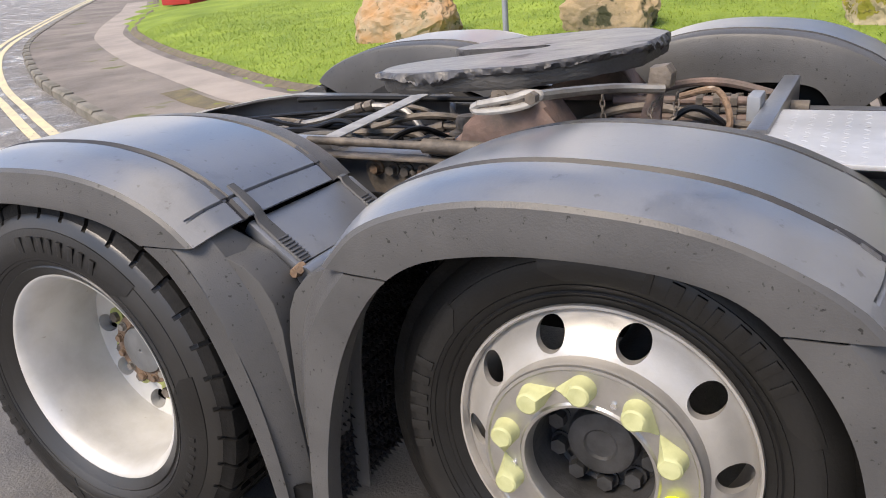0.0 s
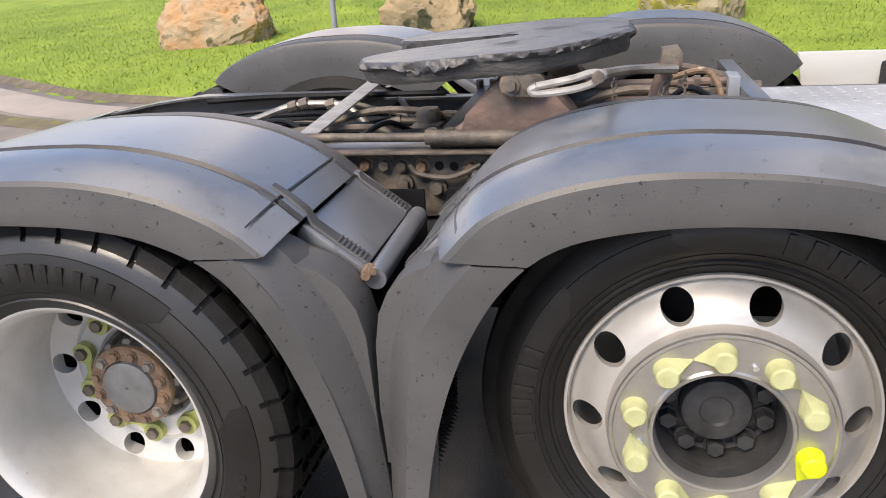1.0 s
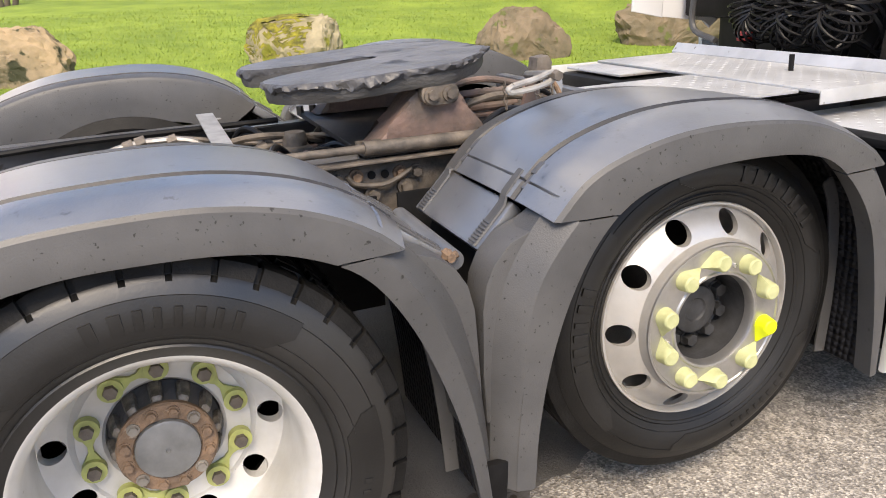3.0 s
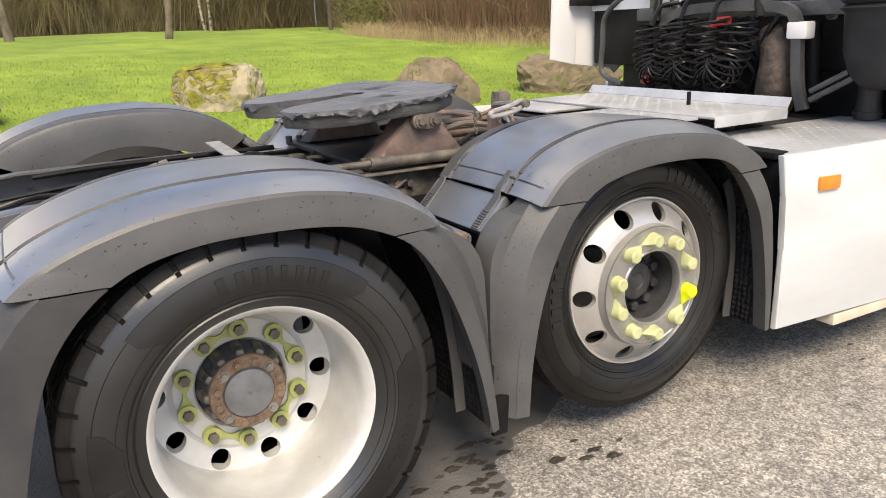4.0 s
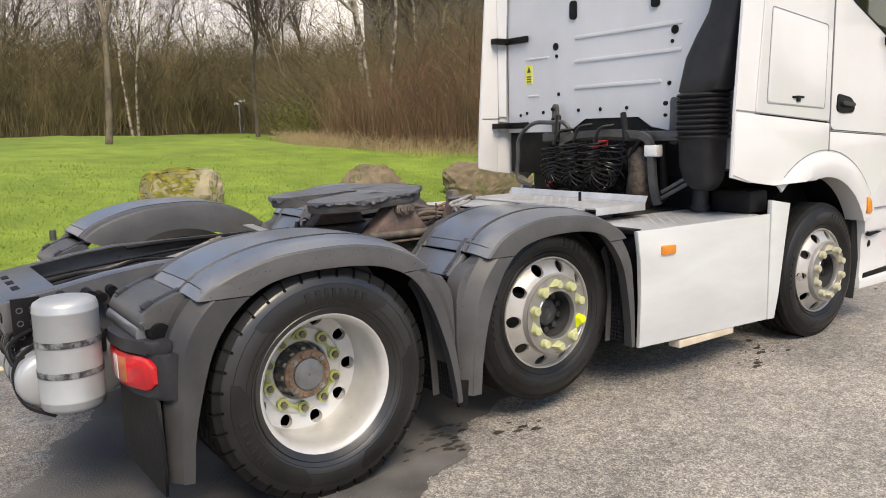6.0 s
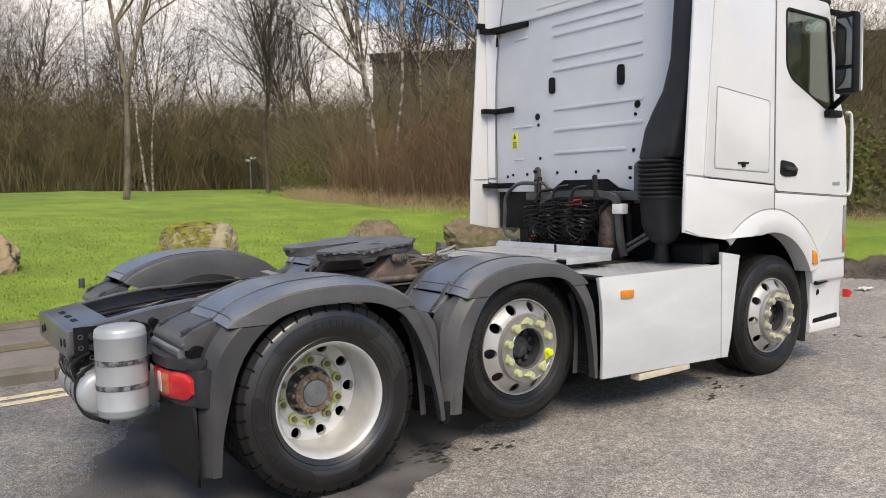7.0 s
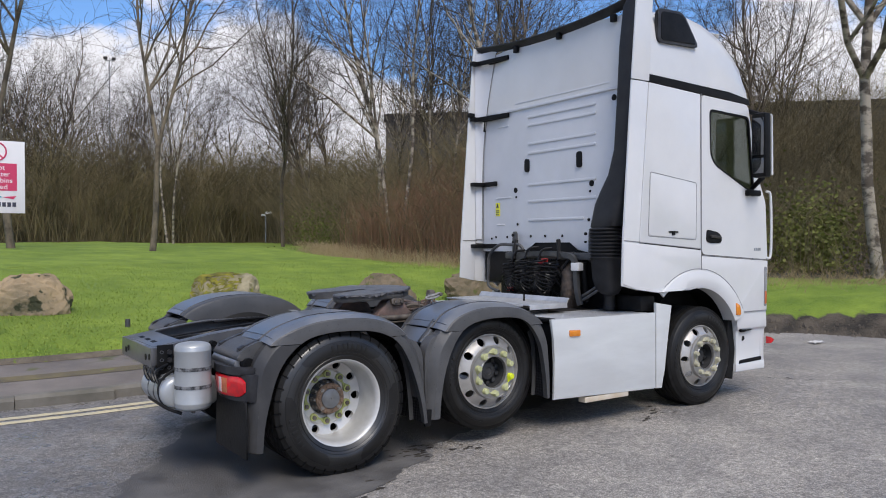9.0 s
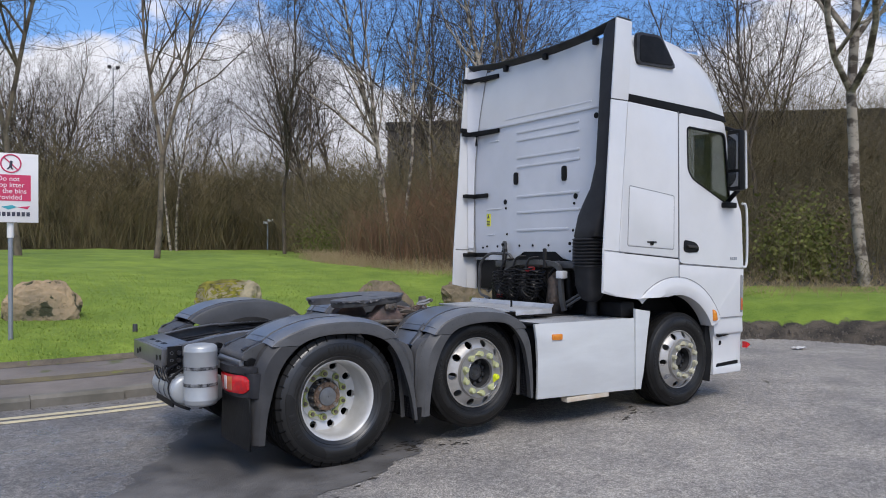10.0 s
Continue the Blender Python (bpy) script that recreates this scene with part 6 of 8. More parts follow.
# black seal along the rear roof edge
bm = bmesh.new()
rows = []
for k in range(33):
    y = -1.215 + 2.43 * k / 32
    z = 3.776 + 0.086 * (abs(y - 0.02) / 1.2) ** 2.2
    rows.append([(3.066, y, z - 0.060), (3.012, y, z - 0.030), (2.992, y, z - 0.010), (2.992, y, z), (3.012, y, z + 0.006), (3.20, y, z + 0.004)])
loft(bm, rows)
part("roof_edge_visor", bm, M_CARRIER, cab, "dark curved visor along the rear roof edge").modifiers.new("thickness", "SOLIDIFY").thickness = 0.006
for y in (0.55, -0.13, -0.88):
    bm = bmesh.new()
    box(bm, 3.02, 3.065, y - 0.03, y + 0.03, 3.675, 3.745, 0.01)
    part("visor_clip", bm, M_BLACK, cab)
# rounded white corner between the rear wall and the far deflector
bm = bmesh.new()
rows = []
for z, yw in ((1.64, 1.208), (2.3, 1.195), (2.72, 1.165), (2.92, 1.135), (3.12, 1.098), (3.40, 1.03), (3.60, 0.975), (3.78, 0.925)):
    rows.append([(3.064, yw, z), (3.052, yw + (1.216 - yw) * 0.25, z), (3.02, yw + (1.216 - yw) * 0.7, z), (2.975, 1.216, z)])
loft(bm, rows)
part("corner_fairing", bm, M_WALL, cab).modifiers.new("thickness", "SOLIDIFY").thickness = 0.006
bm = bmesh.new()
hose(bm, [(3.060, yw - 0.006, z) for z, yw in ((1.64, 1.208), (2.3, 1.195), (2.72, 1.165), (3.12, 1.098), (3.40, 1.03), (3.74, 0.935))], 0.005, 6, 4)
part("corner_joint", bm, M_GAP, cab)
# left side deflector seen from inside, with its brackets
for side in (-1, 1):
    bm = bmesh.new()
    prism(bm, ((2.755, 1.205), (2.775, 1.60), (2.89, 3.055), (3.115, 3.055), (2.975, 1.60), (2.96, 1.16)), (YS - 0.02) * side, YS * side, "y", 0.008)
    fair = part("side_deflector", bm, M_WHITE, cab, "white side air deflector")
    bm = bmesh.new()
    prism(bm, ((2.893, 3.064), (2.965, 3.85), (3.18, 3.84), (3.122, 3.064)), (YS - 0.02) * side, YS * side, "y", 0.008)
    part("upper_deflector", bm, M_WHITE, fair)
    bm = bmesh.new()
    box(bm, 2.80, 2.99, (YS - 0.018) * side, (YS - 0.024) * side, 1.62, 1.626, 0)
    part("panel_joint", bm, M_BLACK, fair)
for z in (3.66, 3.02, 2.27, 1.56):
    bm = bmesh.new()
    box(bm, 2.90, WALL_X + 0.0, 1.14, 1.215, z - 0.022, z + 0.022, 0.006)
    box(bm, WALL_X - 0.028, WALL_X - 0.001, 0.92 if z < 3 else 0.70, 1.20, z - 0.026, z + 0.026, 0.008)
    if z > 3:
        prism(bm, ((2.955, 1.21), (2.978, 1.21), (3.064, 0.70), (3.041, 0.70)), z - 0.024, z + 0.024, "z", 0.004)
    if z == 3.02:
        box(bm, WALL_X - 0.022, WALL_X - 0.001, 1.13, 1.17, z - 0.14, z, 0.006)
        box(bm, 2.86, 2.94, 1.17, 1.216, z + 0.02, z + 0.07, 0.008)
    part("deflector_bracket", bm, M_BLACK, cab, "black deflector bracket")

# air intake duct up the back corner
duct_rows = []
for z, yl, yr, x0, x1 in ((1.10, -0.88, -0.96, 2.90, 2.98), (1.12, -0.845, -0.995, 2.86, 3.0), (1.17, -0.805, -1.03, 2.83, 3.02), (1.26, -0.785, -1.045, 2.80, 3.03), (1.43, -0.78, -1.05, 2.79, 3.03)):
    duct_rows.append((z, yl, yr, x0, x1))
for k in range(9):
    z = 1.44 + 0.033 * k
    duct_rows += [(z, -0.775, -1.06, 2.78, 3.04), (z + 0.012, -0.762, -1.07, 2.77, 3.05), (z + 0.022, -0.775, -1.06, 2.78, 3.04), (z + 0.027, -0.788, -1.05, 2.79, 3.03)]
duct_rows += [(1.745, -0.77, -1.09, 2.79, 3.03), (1.83, -0.785, -1.12, 2.80, 3.03), (1.95, -0.80, -1.14, 2.82, 3.04), (2.08, -0.86, -1.16, 2.84, 3.05), (2.22, -0.94, -1.18, 2.86, 3.06), (2.45, -0.99, -1.20, 2.89, 3.06),
              (2.9, -1.02, -1.215, 2.90, 3.06), (3.4, -1.03, -1.215, 2.93, 3.06), (3.76, -1.05, -1.215, 2.965, 3.06), (3.84, -1.09, -1.216, 2.985, 3.06)]
bm = bmesh.new()
rows = []
for z, yl, yr, x0, x1 in duct_rows:
    cy, cx, hy, hx = (yl + yr) / 2, (x0 + x1) / 2, abs(yr - yl) / 2, (x1 - x0) / 2
    row = []
    for k in range(28):
        a = 2 * math.pi * k / 28
        c, s = math.cos(a), math.sin(a)
        row.append((cx + hx * math.copysign(abs(c) ** 0.55, c), cy + hy * math.copysign(abs(s) ** 0.55, s), z))
    rows.append(row)
made = loft(bm, rows, close=True)
bm.faces.new(made[0])
bm.faces.new(made[-1])
part("intake_duct", bm, M_DUCT, cab, "black ribbed air intake duct", 50)

# side panels of the cab
side_panel("sleeper_panel", ((2.979, 1.597), (3.117, 3.055), (3.848, 3.02), (3.848, 1.527)), YS + 0.004, cab, label="white sleeper side panel")
locker = side_panel("locker_door", ((3.100, 1.657), (3.130, 2.231), (3.776, 2.155), (3.767, 1.62)), YS + 0.009, cab, thick=0.010, bevel=0.004, label="white storage locker door", corner=0.04)
bm = bmesh.new()
box(bm, 3.37, 3.50, -YS - 0.018, -YS - 0.007, 1.682, 1.696, 0.003)
box(bm, 3.415, 3.455, -YS - 0.020, -YS - 0.007, 1.659, 1.698, 0.004)
part("locker_lock", bm, M_BLACK, locker)
DOOR = rounded(((3.862, 1.475), (3.862, 3.015), (4.60, 2.985), (4.80, 2.20), (4.90, 2.0), (4.93, 1.41)), 0.05, 4)
WINDOW = rounded(((3.985, 2.885), (4.61, 2.86), (4.70, 2.115), (4.60, 2.12), (4.07, 2.345), (3.995, 2.44)), 0.06, 5)
for side in (-1, 1):
    bm = bmesh.new()
    ring_panel(bm, DOOR, WINDOW, (YS - 0.02) * side, (YS + 0.006) * side)
    door = part("cab_door", bm, M_WHITE, cab, "white cab door with a tinted window")
    bm = bmesh.new()
    inner = [(4.33 + (x - 4.33) * 0.965, 2.52 + (z - 2.52) * 0.965) for x, z in WINDOW]
    ring_panel(bm, [(4.33 + (x - 4.33) * 1.02, 2.52 + (z - 2.52) * 1.02) for x, z in WINDOW], inner, (YS - 0.014) * side, (YS + 0.009) * side)
    part("window_frame", bm, M_BLACK, door)
    bm = bmesh.new()
    prism(bm, WINDOW, (YS - 0.012) * side, (YS - 0.008) * side, "y")
    pane = part("window_pane", bm, M_GLASS, door, "tinted window glass")
    pane.visible_shadow = False
    bm = bmesh.new()
    prism(bm, rounded(((3.92, 1.60), (3.93, 1.715), (4.10, 1.69), (4.165, 1.64), (4.15, 1.585), (4.0, 1.58)), 0.03), (YS + 0.004) * side, (YS + 0.014) * side, "y", 0.004)
    cup = part("door_handle", bm, M_BLACK, door, "black recessed door handle")
    bm = bmesh.new()
    prism(bm, rounded(((3.97, 1.635), (3.97, 1.665), (4.13, 1.65), (4.13, 1.625)), 0.012), (YS + 0.012) * side, (YS + 0.035) * side, "y", 0.005)
    part("handle_grip", bm, M_DARK, door)
    bm = bmesh.new()
    for k in range(4):
        box(bm, 4.70 + 0.03 * k, 4.72 + 0.03 * k, (YS + 0.005) * side, (YS + 0.009) * side, 1.50, 1.53, 0)
    part("model_plate", bm, M_POST, door)
    bm = bmesh.new()
    prism(bm, ((3.13, 3.062), (3.13, 3.135), (4.30, 3.09), (4.63, 3.05), (4.66, 2.99)), (YS - 0.05) * side, (YS - 0.004) * side, "y", 0.008)
    part("drip_rail", bm, M_BLACK, cab, "black roof drip rail")
# lower panels and wheel arch
ARCH_C = (3.80, 0.53)


def arc(r, a0, a1, n, sx=1.0):
    return [(ARCH_C[0] + r * sx * math.cos(radians(a0 + (a1 - a0) * k / n)), ARCH_C[1] + r * math.sin(radians(a0 + (a1 - a0) * k / n))) for k in range(n + 1)]


for side in (-1, 1):
    bm = bmesh.new()
    prism(bm, [(2.765, 1.218), (2.782, 1.600), (3.852, 1.515), (3.852, 1.30)] + arc(0.74, 93, 132, 8)[0:] + [(3.26, 1.13), (2.96, 1.165)], (YS - 0.012) * side, (YS + 0.004) * side, "y", 0.006)
    part("lower_rear_panel", bm, M_WHITE, cab)
    bm = bmesh.new()
    prism(bm, [(3.858, 1.30), (3.858, 1.46), (4.94, 1.395), (4.92, 0.885), (4.41, 0.885)] + arc(0.74, 30, 86, 8), (YS - 0.02) * side, (YS + 0.004) * side, "y", 0.006)
    part("lower_door_panel", bm, M_WHITE, cab)
    bm = bmesh.new()
    rows = []
    for a in [26 + 4.0 * k for k in range(30)]:
        c, s = math.cos(radians(a)), math.sin(radians(a))
        rows.append([(ARCH_C[0] + r * c, y * side, max(ARCH_C[1] + r * s, 1.137 if a > 90 else 0)) for r, y in ((0.80, YS + 0.0), (0.79, YS + 0.018), (0.73, YS + 0.034), (0.66, YS + 0.036), (0.622, YS + 0.022), (0.625, YS - 0.12))])
    loft(bm, rows)
    flare = part("arch_flare", bm, M_WHITE, cab, "white front wheel arch flare")
    bm = bmesh.new()
    loft(bm, [[(ARCH_C[0] + r * math.cos(radians(a)), y * side, ARCH_C[1] + r * math.sin(radians(a))) for r, y in ((0.65, YS - 0.10), (0.655, 0.80))] for a in range(-5, 190, 6)])
    part("arch_liner", bm, M_BLACK, flare)
    bm = bmesh.new()
    prism(bm, rounded(((4.355, 0.86), (4.43, 0.86), (4.41, 0.955), (4.35, 0.985)), 0.015), (YS + 0.02) * side, (YS + 0.045) * side, "y", 0.006)
    part("side_indicator", bm, M_ORANGE, flare, "orange side indicator lamp")
    bm = bmesh.new()
    rows = []
    for z, rear, front, out in ((0.268, 4.455, 4.925, -0.046), (0.276, 4.447, 4.930, -0.036), (0.335, 4.452, 4.932, -0.032), (0.345, 4.455, 4.934, -0.036), (0.37, 4.46, 4.938, -0.047), (0.50, 4.47, 4.942, -0.048),
                                (0.62, 4.462, 4.942, -0.046), (0.69, 4.448, 4.936, -0.034), (0.705, 4.445, 4.934, -0.014), (0.72, 4.44, 4.932, -0.008), (0.80, 4.43, 4.926, -0.006), (0.877, 4.42, 4.92, -0.006)):
        rows.append([(rear, (YS + out) * side, z), (front, (YS + out) * side, z), (front, (YS - 0.11) * side, z), (rear, (YS - 0.11) * side, z)])
    made = loft(bm, rows, close=True)
    bm.faces.new(made[0])
    bm.faces.new(made[-1])
    bump = part("bumper_side", bm, M_WHITE, cab, "white bumper corner with entry step")
    bm = bmesh.new()
    prism(bm, ((4.50, 0.350), (4.53, 0.385), (4.88, 0.40), (4.88, 0.362)), (YS - 0.06) * side, (YS - 0.034) * side, "y", 0.003)
    part("entry_step", bm, M_BLACK, bump)
    # solid black wedge standing in for the shade below the bumper ledge
    bm = bmesh.new()
    prism(bm, ((4.47, 0.715), (4.52, 0.70), (4.70, 0.690), (4.52, 0.672)), (YS - 0.05) * side, (YS - 0.008) * side, "y", 0.002)
    part("step_recess", bm, M_BLACK, bump)
    bm = bmesh.new()
    prism(bm, rounded(((4.56, 0.58), (4.60, 0.59), (4.60, 0.63), (4.57, 0.63)), 0.01), (YS - 0.06) * side, (YS - 0.040) * side, "y", 0.002)
    part("step_hole", bm, M_BLACK, bump)
    bm = bmesh.new()
    prism(bm, ((4.30, 0.25), (4.43, 0.20), (4.47, 0.50), (4.42, 0.80), (4.36, 0.80)), (YS - 0.25) * side, (YS - 0.06) * side, "y", 0.01)
    part("wheel_splash_guard", bm, M_BLACK, cab)
    bm = bmesh.new()
    hose(bm, [(4.93, (YS - 0.01) * side, 1.42), (5.0, (YS + 0.0) * side, 1.48), (5.0, (YS + 0.0) * side, 2.05), (4.94, (YS - 0.01) * side, 2.12)], 0.014, 8, 5)
    part("grab_rail", bm, M_WHITE, cab)
    bm = bmesh.new()
    prism(bm, ((4.955, 0.60), (5.02, 0.565), (4.955, 0.53)), (YS - 0.03) * side, (YS + 0.03) * side, "y", 0.004)
    part("front_marker", bm, M_RED, cab, "red marker lamp at the bumper corner")
    bm = bmesh.new()
    prism(bm, rounded(((4.868, 0.93), (4.908, 0.925), (4.918, 1.33), (4.880, 1.335)), 0.012), (YS - 0.01) * side, (YS + 0.010) * side, "y", 0.004)
    strip_lamp = part("corner_strip", bm, M_GAP, cab, "grey strip with an amber lens at the cab corner")
    bm = bmesh.new()
    prism(bm, rounded(((4.874, 0.95), (4.904, 0.945), (4.908, 1.08), (4.878, 1.085)), 0.01), (YS + 0.008) * side, (YS + 0.014) * side, "y", 0.002)
    part("amber_lens", bm, M_AMBER, strip_lamp)
    # mirrors
    bm = bmesh.new()
    prism(bm, rounded(((4.572, 2.25), (4.572, 2.86), (4.592, 2.85), (4.598, 2.25)), 0.008), (YS + 0.128) * side, (YS + 0.290) * side, "y", 0.012)
    mirror = part("door_mirror", bm, M_WHITE, cab, "white-backed door mirror on black arms")
    bm = bmesh.new()
    box(bm, 4.48, 4.578, (YS + 0.120) * side, (YS + 0.285) * side, 2.23, 2.87, 0.03)
    part("mirror_frame", bm, M_BLACK, mirror)
    bm = bmesh.new()
    box(bm, 4.473, 4.482, (YS + 0.140) * side, (YS + 0.265) * side, 2.45, 2.82, 0.002)
    part("mirror_glass", bm, M_MIRROR, mirror)
    bm = bmesh.new()
    rod(bm, (4.66, (YS - 0.02) * side, 2.93), (4.60, (YS + 0.16) * side, 2.86), 0.025, 10)
    part("mirror_arm", bm, M_BLACK, mirror)
    bm = bmesh.new()
    box(bm, 4.472, 4.482, (YS + 0.140) * side, (YS + 0.265) * side, 2.27, 2.42, 0.002)
    part("mirror_glass", bm, M_MIRROR, mirror)
    bm = bmesh.new()
    rod(bm, (4.70, (YS - 0.02) * side, 2.14), (4.62, (YS + 0.16) * side, 2.24), 0.025, 10)
    box(bm, 4.55, 4.75, (YS - 0.02) * side, (YS + 0.06) * side, 2.06, 2.12, 0.015)
    part("mirror_arm", bm, M_BLACK, mirror)

# shut lines of the body panels
def shut_line(pts, y, wide=0.007):
    for side in (-1, 1):
        bm = bmesh.new()
        rows = []
        for n, (x, z) in enumerate(pts):
            a, c = pts[max(n - 1, 0)], pts[min(n + 1, len(pts) - 1)]
            d = Vector((c[0] - a[0], c[1] - a[1])).normalized()
            s = Vector((-d.y, d.x)) * wide / 2
            rows.append([(x + s.x, (y - 0.004) * side, z + s.y), (x + s.x, y * side, z + s.y), (x - s.x, y * side, z - s.y), (x - s.x, (y - 0.004) * side, z - s.y)])
        loft(bm, rows, close=True)
        part("shut_line", bm, M_GAP, cab)


shut_line(((3.855, 1.31), (3.855, 3.03)), YS + 0.0072)
shut_line(((2.782, 1.611), (3.05, 1.590), (3.855, 1.528)), YS + 0.0055)
shut_line(((3.862, 1.466), (4.935, 1.402)), YS + 0.0072)
shut_line(((4.41, 0.881), (4.92, 0.881)), YS + 0.0045)
shut_line([(ARCH_C[0] + 0.806 * math.cos(radians(a)), ARCH_C[1] + 0.806 * math.sin(radians(a))) for a in range(28, 130, 3)], YS + 0.0072, 0.006)
lock_edge = rounded(((3.094, 1.651), (3.124, 2.238), (3.782, 2.161), (3.773, 1.614)), 0.024, 4)
shut_line(lock_edge + lock_edge[:1], YS + 0.0062, 0.006)

# roof
ROOF = ((3.066, 3.74, 1.222), (3.20, 3.785, 1.225), (3.45, 3.83, 1.22), (3.70, 3.86, 1.215), (3.95, 3.82, 1.205), (4.18, 3.745, 1.19), (4.38, 3.63, 1.17), (4.53, 3.48, 1.15), (4.63, 3.28, 1.13), (4.69, 3.02, 1.12))
ROOF = tuple((3.066 + (x - 3.066) * 1.07, z, half) for x, z, half in ROOF)
bm = bmesh.new()
rows = []
for x, z, half in ROOF:
    base = 3.07 - 0.03 * (x - 3.0)
    h = z - base
    prof = [(half, 0.0), (half, 0.30), (half - 0.005, 0.55), (half - 0.03, 0.76), (half - 0.09, 0.90), (half - 0.2, 0.97), (half - 0.45, 1.0), (0.0, 1.02)]
    row = [(x, -y, base + h * t) for y, t in prof] + [(x, y, base + h * t) for y, t in reversed(prof[:-1])]
    rows.append(row)
made = loft(bm, rows)
bm.faces.new(made[-1])
bm.faces.new(made[0])
roof = part("roof_cap", bm, M_WHITE, cab, "white high roof cap", 45)
for side in (-1, 1):
    bm = bmesh.new()
    outer = rounded(((3.24, 3.44), (3.245, 3.755), (3.60, 3.765), (3.83, 3.46)), 0.05)
    prism(bm, outer, 1.20 * side, 1.243 * side, "y", 0.012)
    vent = part("roof_vent", bm, M_CARRIER, roof, "black roof side vent")
    bm = bmesh.new()
    prism(bm, [(3.52 + (x - 3.52) * 0.86, 3.60 + (z - 3.60) * 0.84) for x, z in outer], 1.2 * side, 1.247 * side, "y", 0.004)
    part("vent_mesh", bm, M_BLACK, roof)
    bm = bmesh.new()
    rod(bm, (4.30, 0.85 * side, 3.66), (4.30, 0.85 * side, 3.80), 0.016, 8)
    rod(bm, (4.16, 0.85 * side, 3.81), (4.46, 0.85 * side, 3.79), 0.022, 12, 0.03)
    rod(bm, (4.46, 0.85 * side, 3.79), (4.60, 0.85 * side, 3.78), 0.03, 12, 0.062)
    part("air_horn", bm, M_LEAD, roof)
# front, floor, interior
bm = bmesh.new()
box(bm, 4.86, 4.94, -1.20, 1.20, 0.32, 1.95, 0.03)
part("front_panel", bm, M_WHITE, cab)
bm = bmesh.new()
prism(bm, ((4.88, 1.95), (4.66, 3.02), (4.67, 3.02), (4.89, 1.95)), -1.15, 1.15, "y")
screen = part("windscreen", bm, M_GLASS, cab, "windscreen glass")
screen.visible_shadow = False
bm = bmesh.new()
box(bm, 3.11, 4.88, -1.20, 1.20, 1.22, 1.30, 0.01)
box(bm, 3.11, 3.16, -1.20, 1.20, 1.3, 3.05, 0)
box(bm, 3.11, 3.86, -1.205, -1.18, 1.3, 3.05, 0)
box(bm, 3.11, 3.86, 1.18, 1.205, 1.3, 3.05, 0)
box(bm, 3.11, 4.70, -1.15, 1.15, 3.03, 3.06, 0)
box(bm, 4.60, 4.86, -1.15, 1.15, 1.30, 1.95, 0.05)
part("cab_interior", bm, M_SEAT, cab, "dark cab interior")
for side in (-1, 1):
    bm = bmesh.new()
    box(bm, 3.95, 4.45, 0.45 * side, 0.95 * side, 1.6, 1.85, 0.06)
    box(bm, 3.92, 4.06, 0.47 * side, 0.93 * side, 1.8, 2.5, 0.06)
    box(bm, 3.94, 4.04, 0.58 * side, 0.82 * side, 2.5, 2.7, 0.04)
    part("seat", bm, M_SEAT, cab)

# engine bay under the rear wall, hoses and hoop
bm = bmesh.new()
box(bm, 3.12, 4.6, -0.85, 0.95, 0.72, 1.45, 0.05)
box(bm, 3.08, 3.2, -0.85, 1.18, 1.16, 1.62, 0.02)
part("engine_bay", bm, M_BLACK, cab, "black engine bay behind the cab")
bm = bmesh.new()
box(bm, 2.93, 3.0, -0.80, 0.62, 1.425, 1.495, 0.014)
for y in (-0.61, 0.55):
    prism(bm, rounded(((y - 0.034, 1.40), (y + 0.034, 1.40), (y + 0.026, 1.72), (y - 0.026, 1.72)), 0.026), 3.0, 3.03, "x", 0.006)
yoke = part("cab_mount_bar", bm, M_MOUNT, cab, "dark steel cab mounting bar")
for y in (0.56, -0.55):
    bm = bmesh.new()
    rod(bm, (2.96, y, 1.40), (3.0, y, 1.02), 0.035, 12)
    part("cab_damper", bm, M_BLACK, yoke)
    for z, r in ((1.68, 0.016), (1.60, 0.012)):
        bm = bmesh.new()
        rod(bm, (3.0, y, z), (2.985, y, z), r, 10)
        part("mount_bolt", bm, M_BLACK, yoke)
bm = bmesh.new()
arm = [(0.36, 1.40), (0.29, 1.445), (0.16, 1.475), (-0.04, 1.485), (-0.22, 1.485), (-0.36, 1.475), (-0.44, 1.465), (-0.50, 1.43), (-0.525, 1.34), (-0.535, 1.22), (-0.55, 1.10), (-0.585, 0.99)]
arm = [(p.x, p.z) for p in smooth_path([(y, 0, z) for y, z in arm], 6)]
ring = []
for i, (y, z) in enumerate(arm):
    dy, dz = (arm[min(i + 1, len(arm) - 1)][j] - arm[max(i - 1, 0)][j] for j in (0, 1))
    w = 0.026 / math.hypot(dy, dz)
    ring.append([(x, y + s * dz * w, z - s * dy * w) for x, s in ((2.865, -1), (2.865, 1), (2.90, 1), (2.90, -1))])
made = loft(bm, ring, close=True)
bm.faces.new(made[0])
bm.faces.new(made[-1])
part("curved_arm", bm, M_MOUNT, yoke, "grey curved steel cab arm")
bm = bmesh.new()
hose(bm, [(2.88, -0.62, 1.08), (2.90, -0.80, 1.18)], 0.014, 8, 1)
hose(bm, [(2.88, -0.62, 1.04), (2.90, -0.82, 1.15)], 0.014, 8, 1)
part("damper_arm", bm, M_MOUNT, yoke)
bm = bmesh.new()
hose(bm, [(2.92, 0.72, 1.06), (2.92, 0.90, 1.12), (2.92, 0.90, 1.30), (2.92, 0.88, 1.46), (2.92, 0.72, 1.57), (2.92, 0.5, 1.575), (2.92, 0.36, 1.57), (2.95, 0.30, 1.48)], 0.017, 8, 6)
part("grab_hoop", bm, M_MOUNT, cab, "grey tubular hoop behind the cab")
bm = bmesh.new()
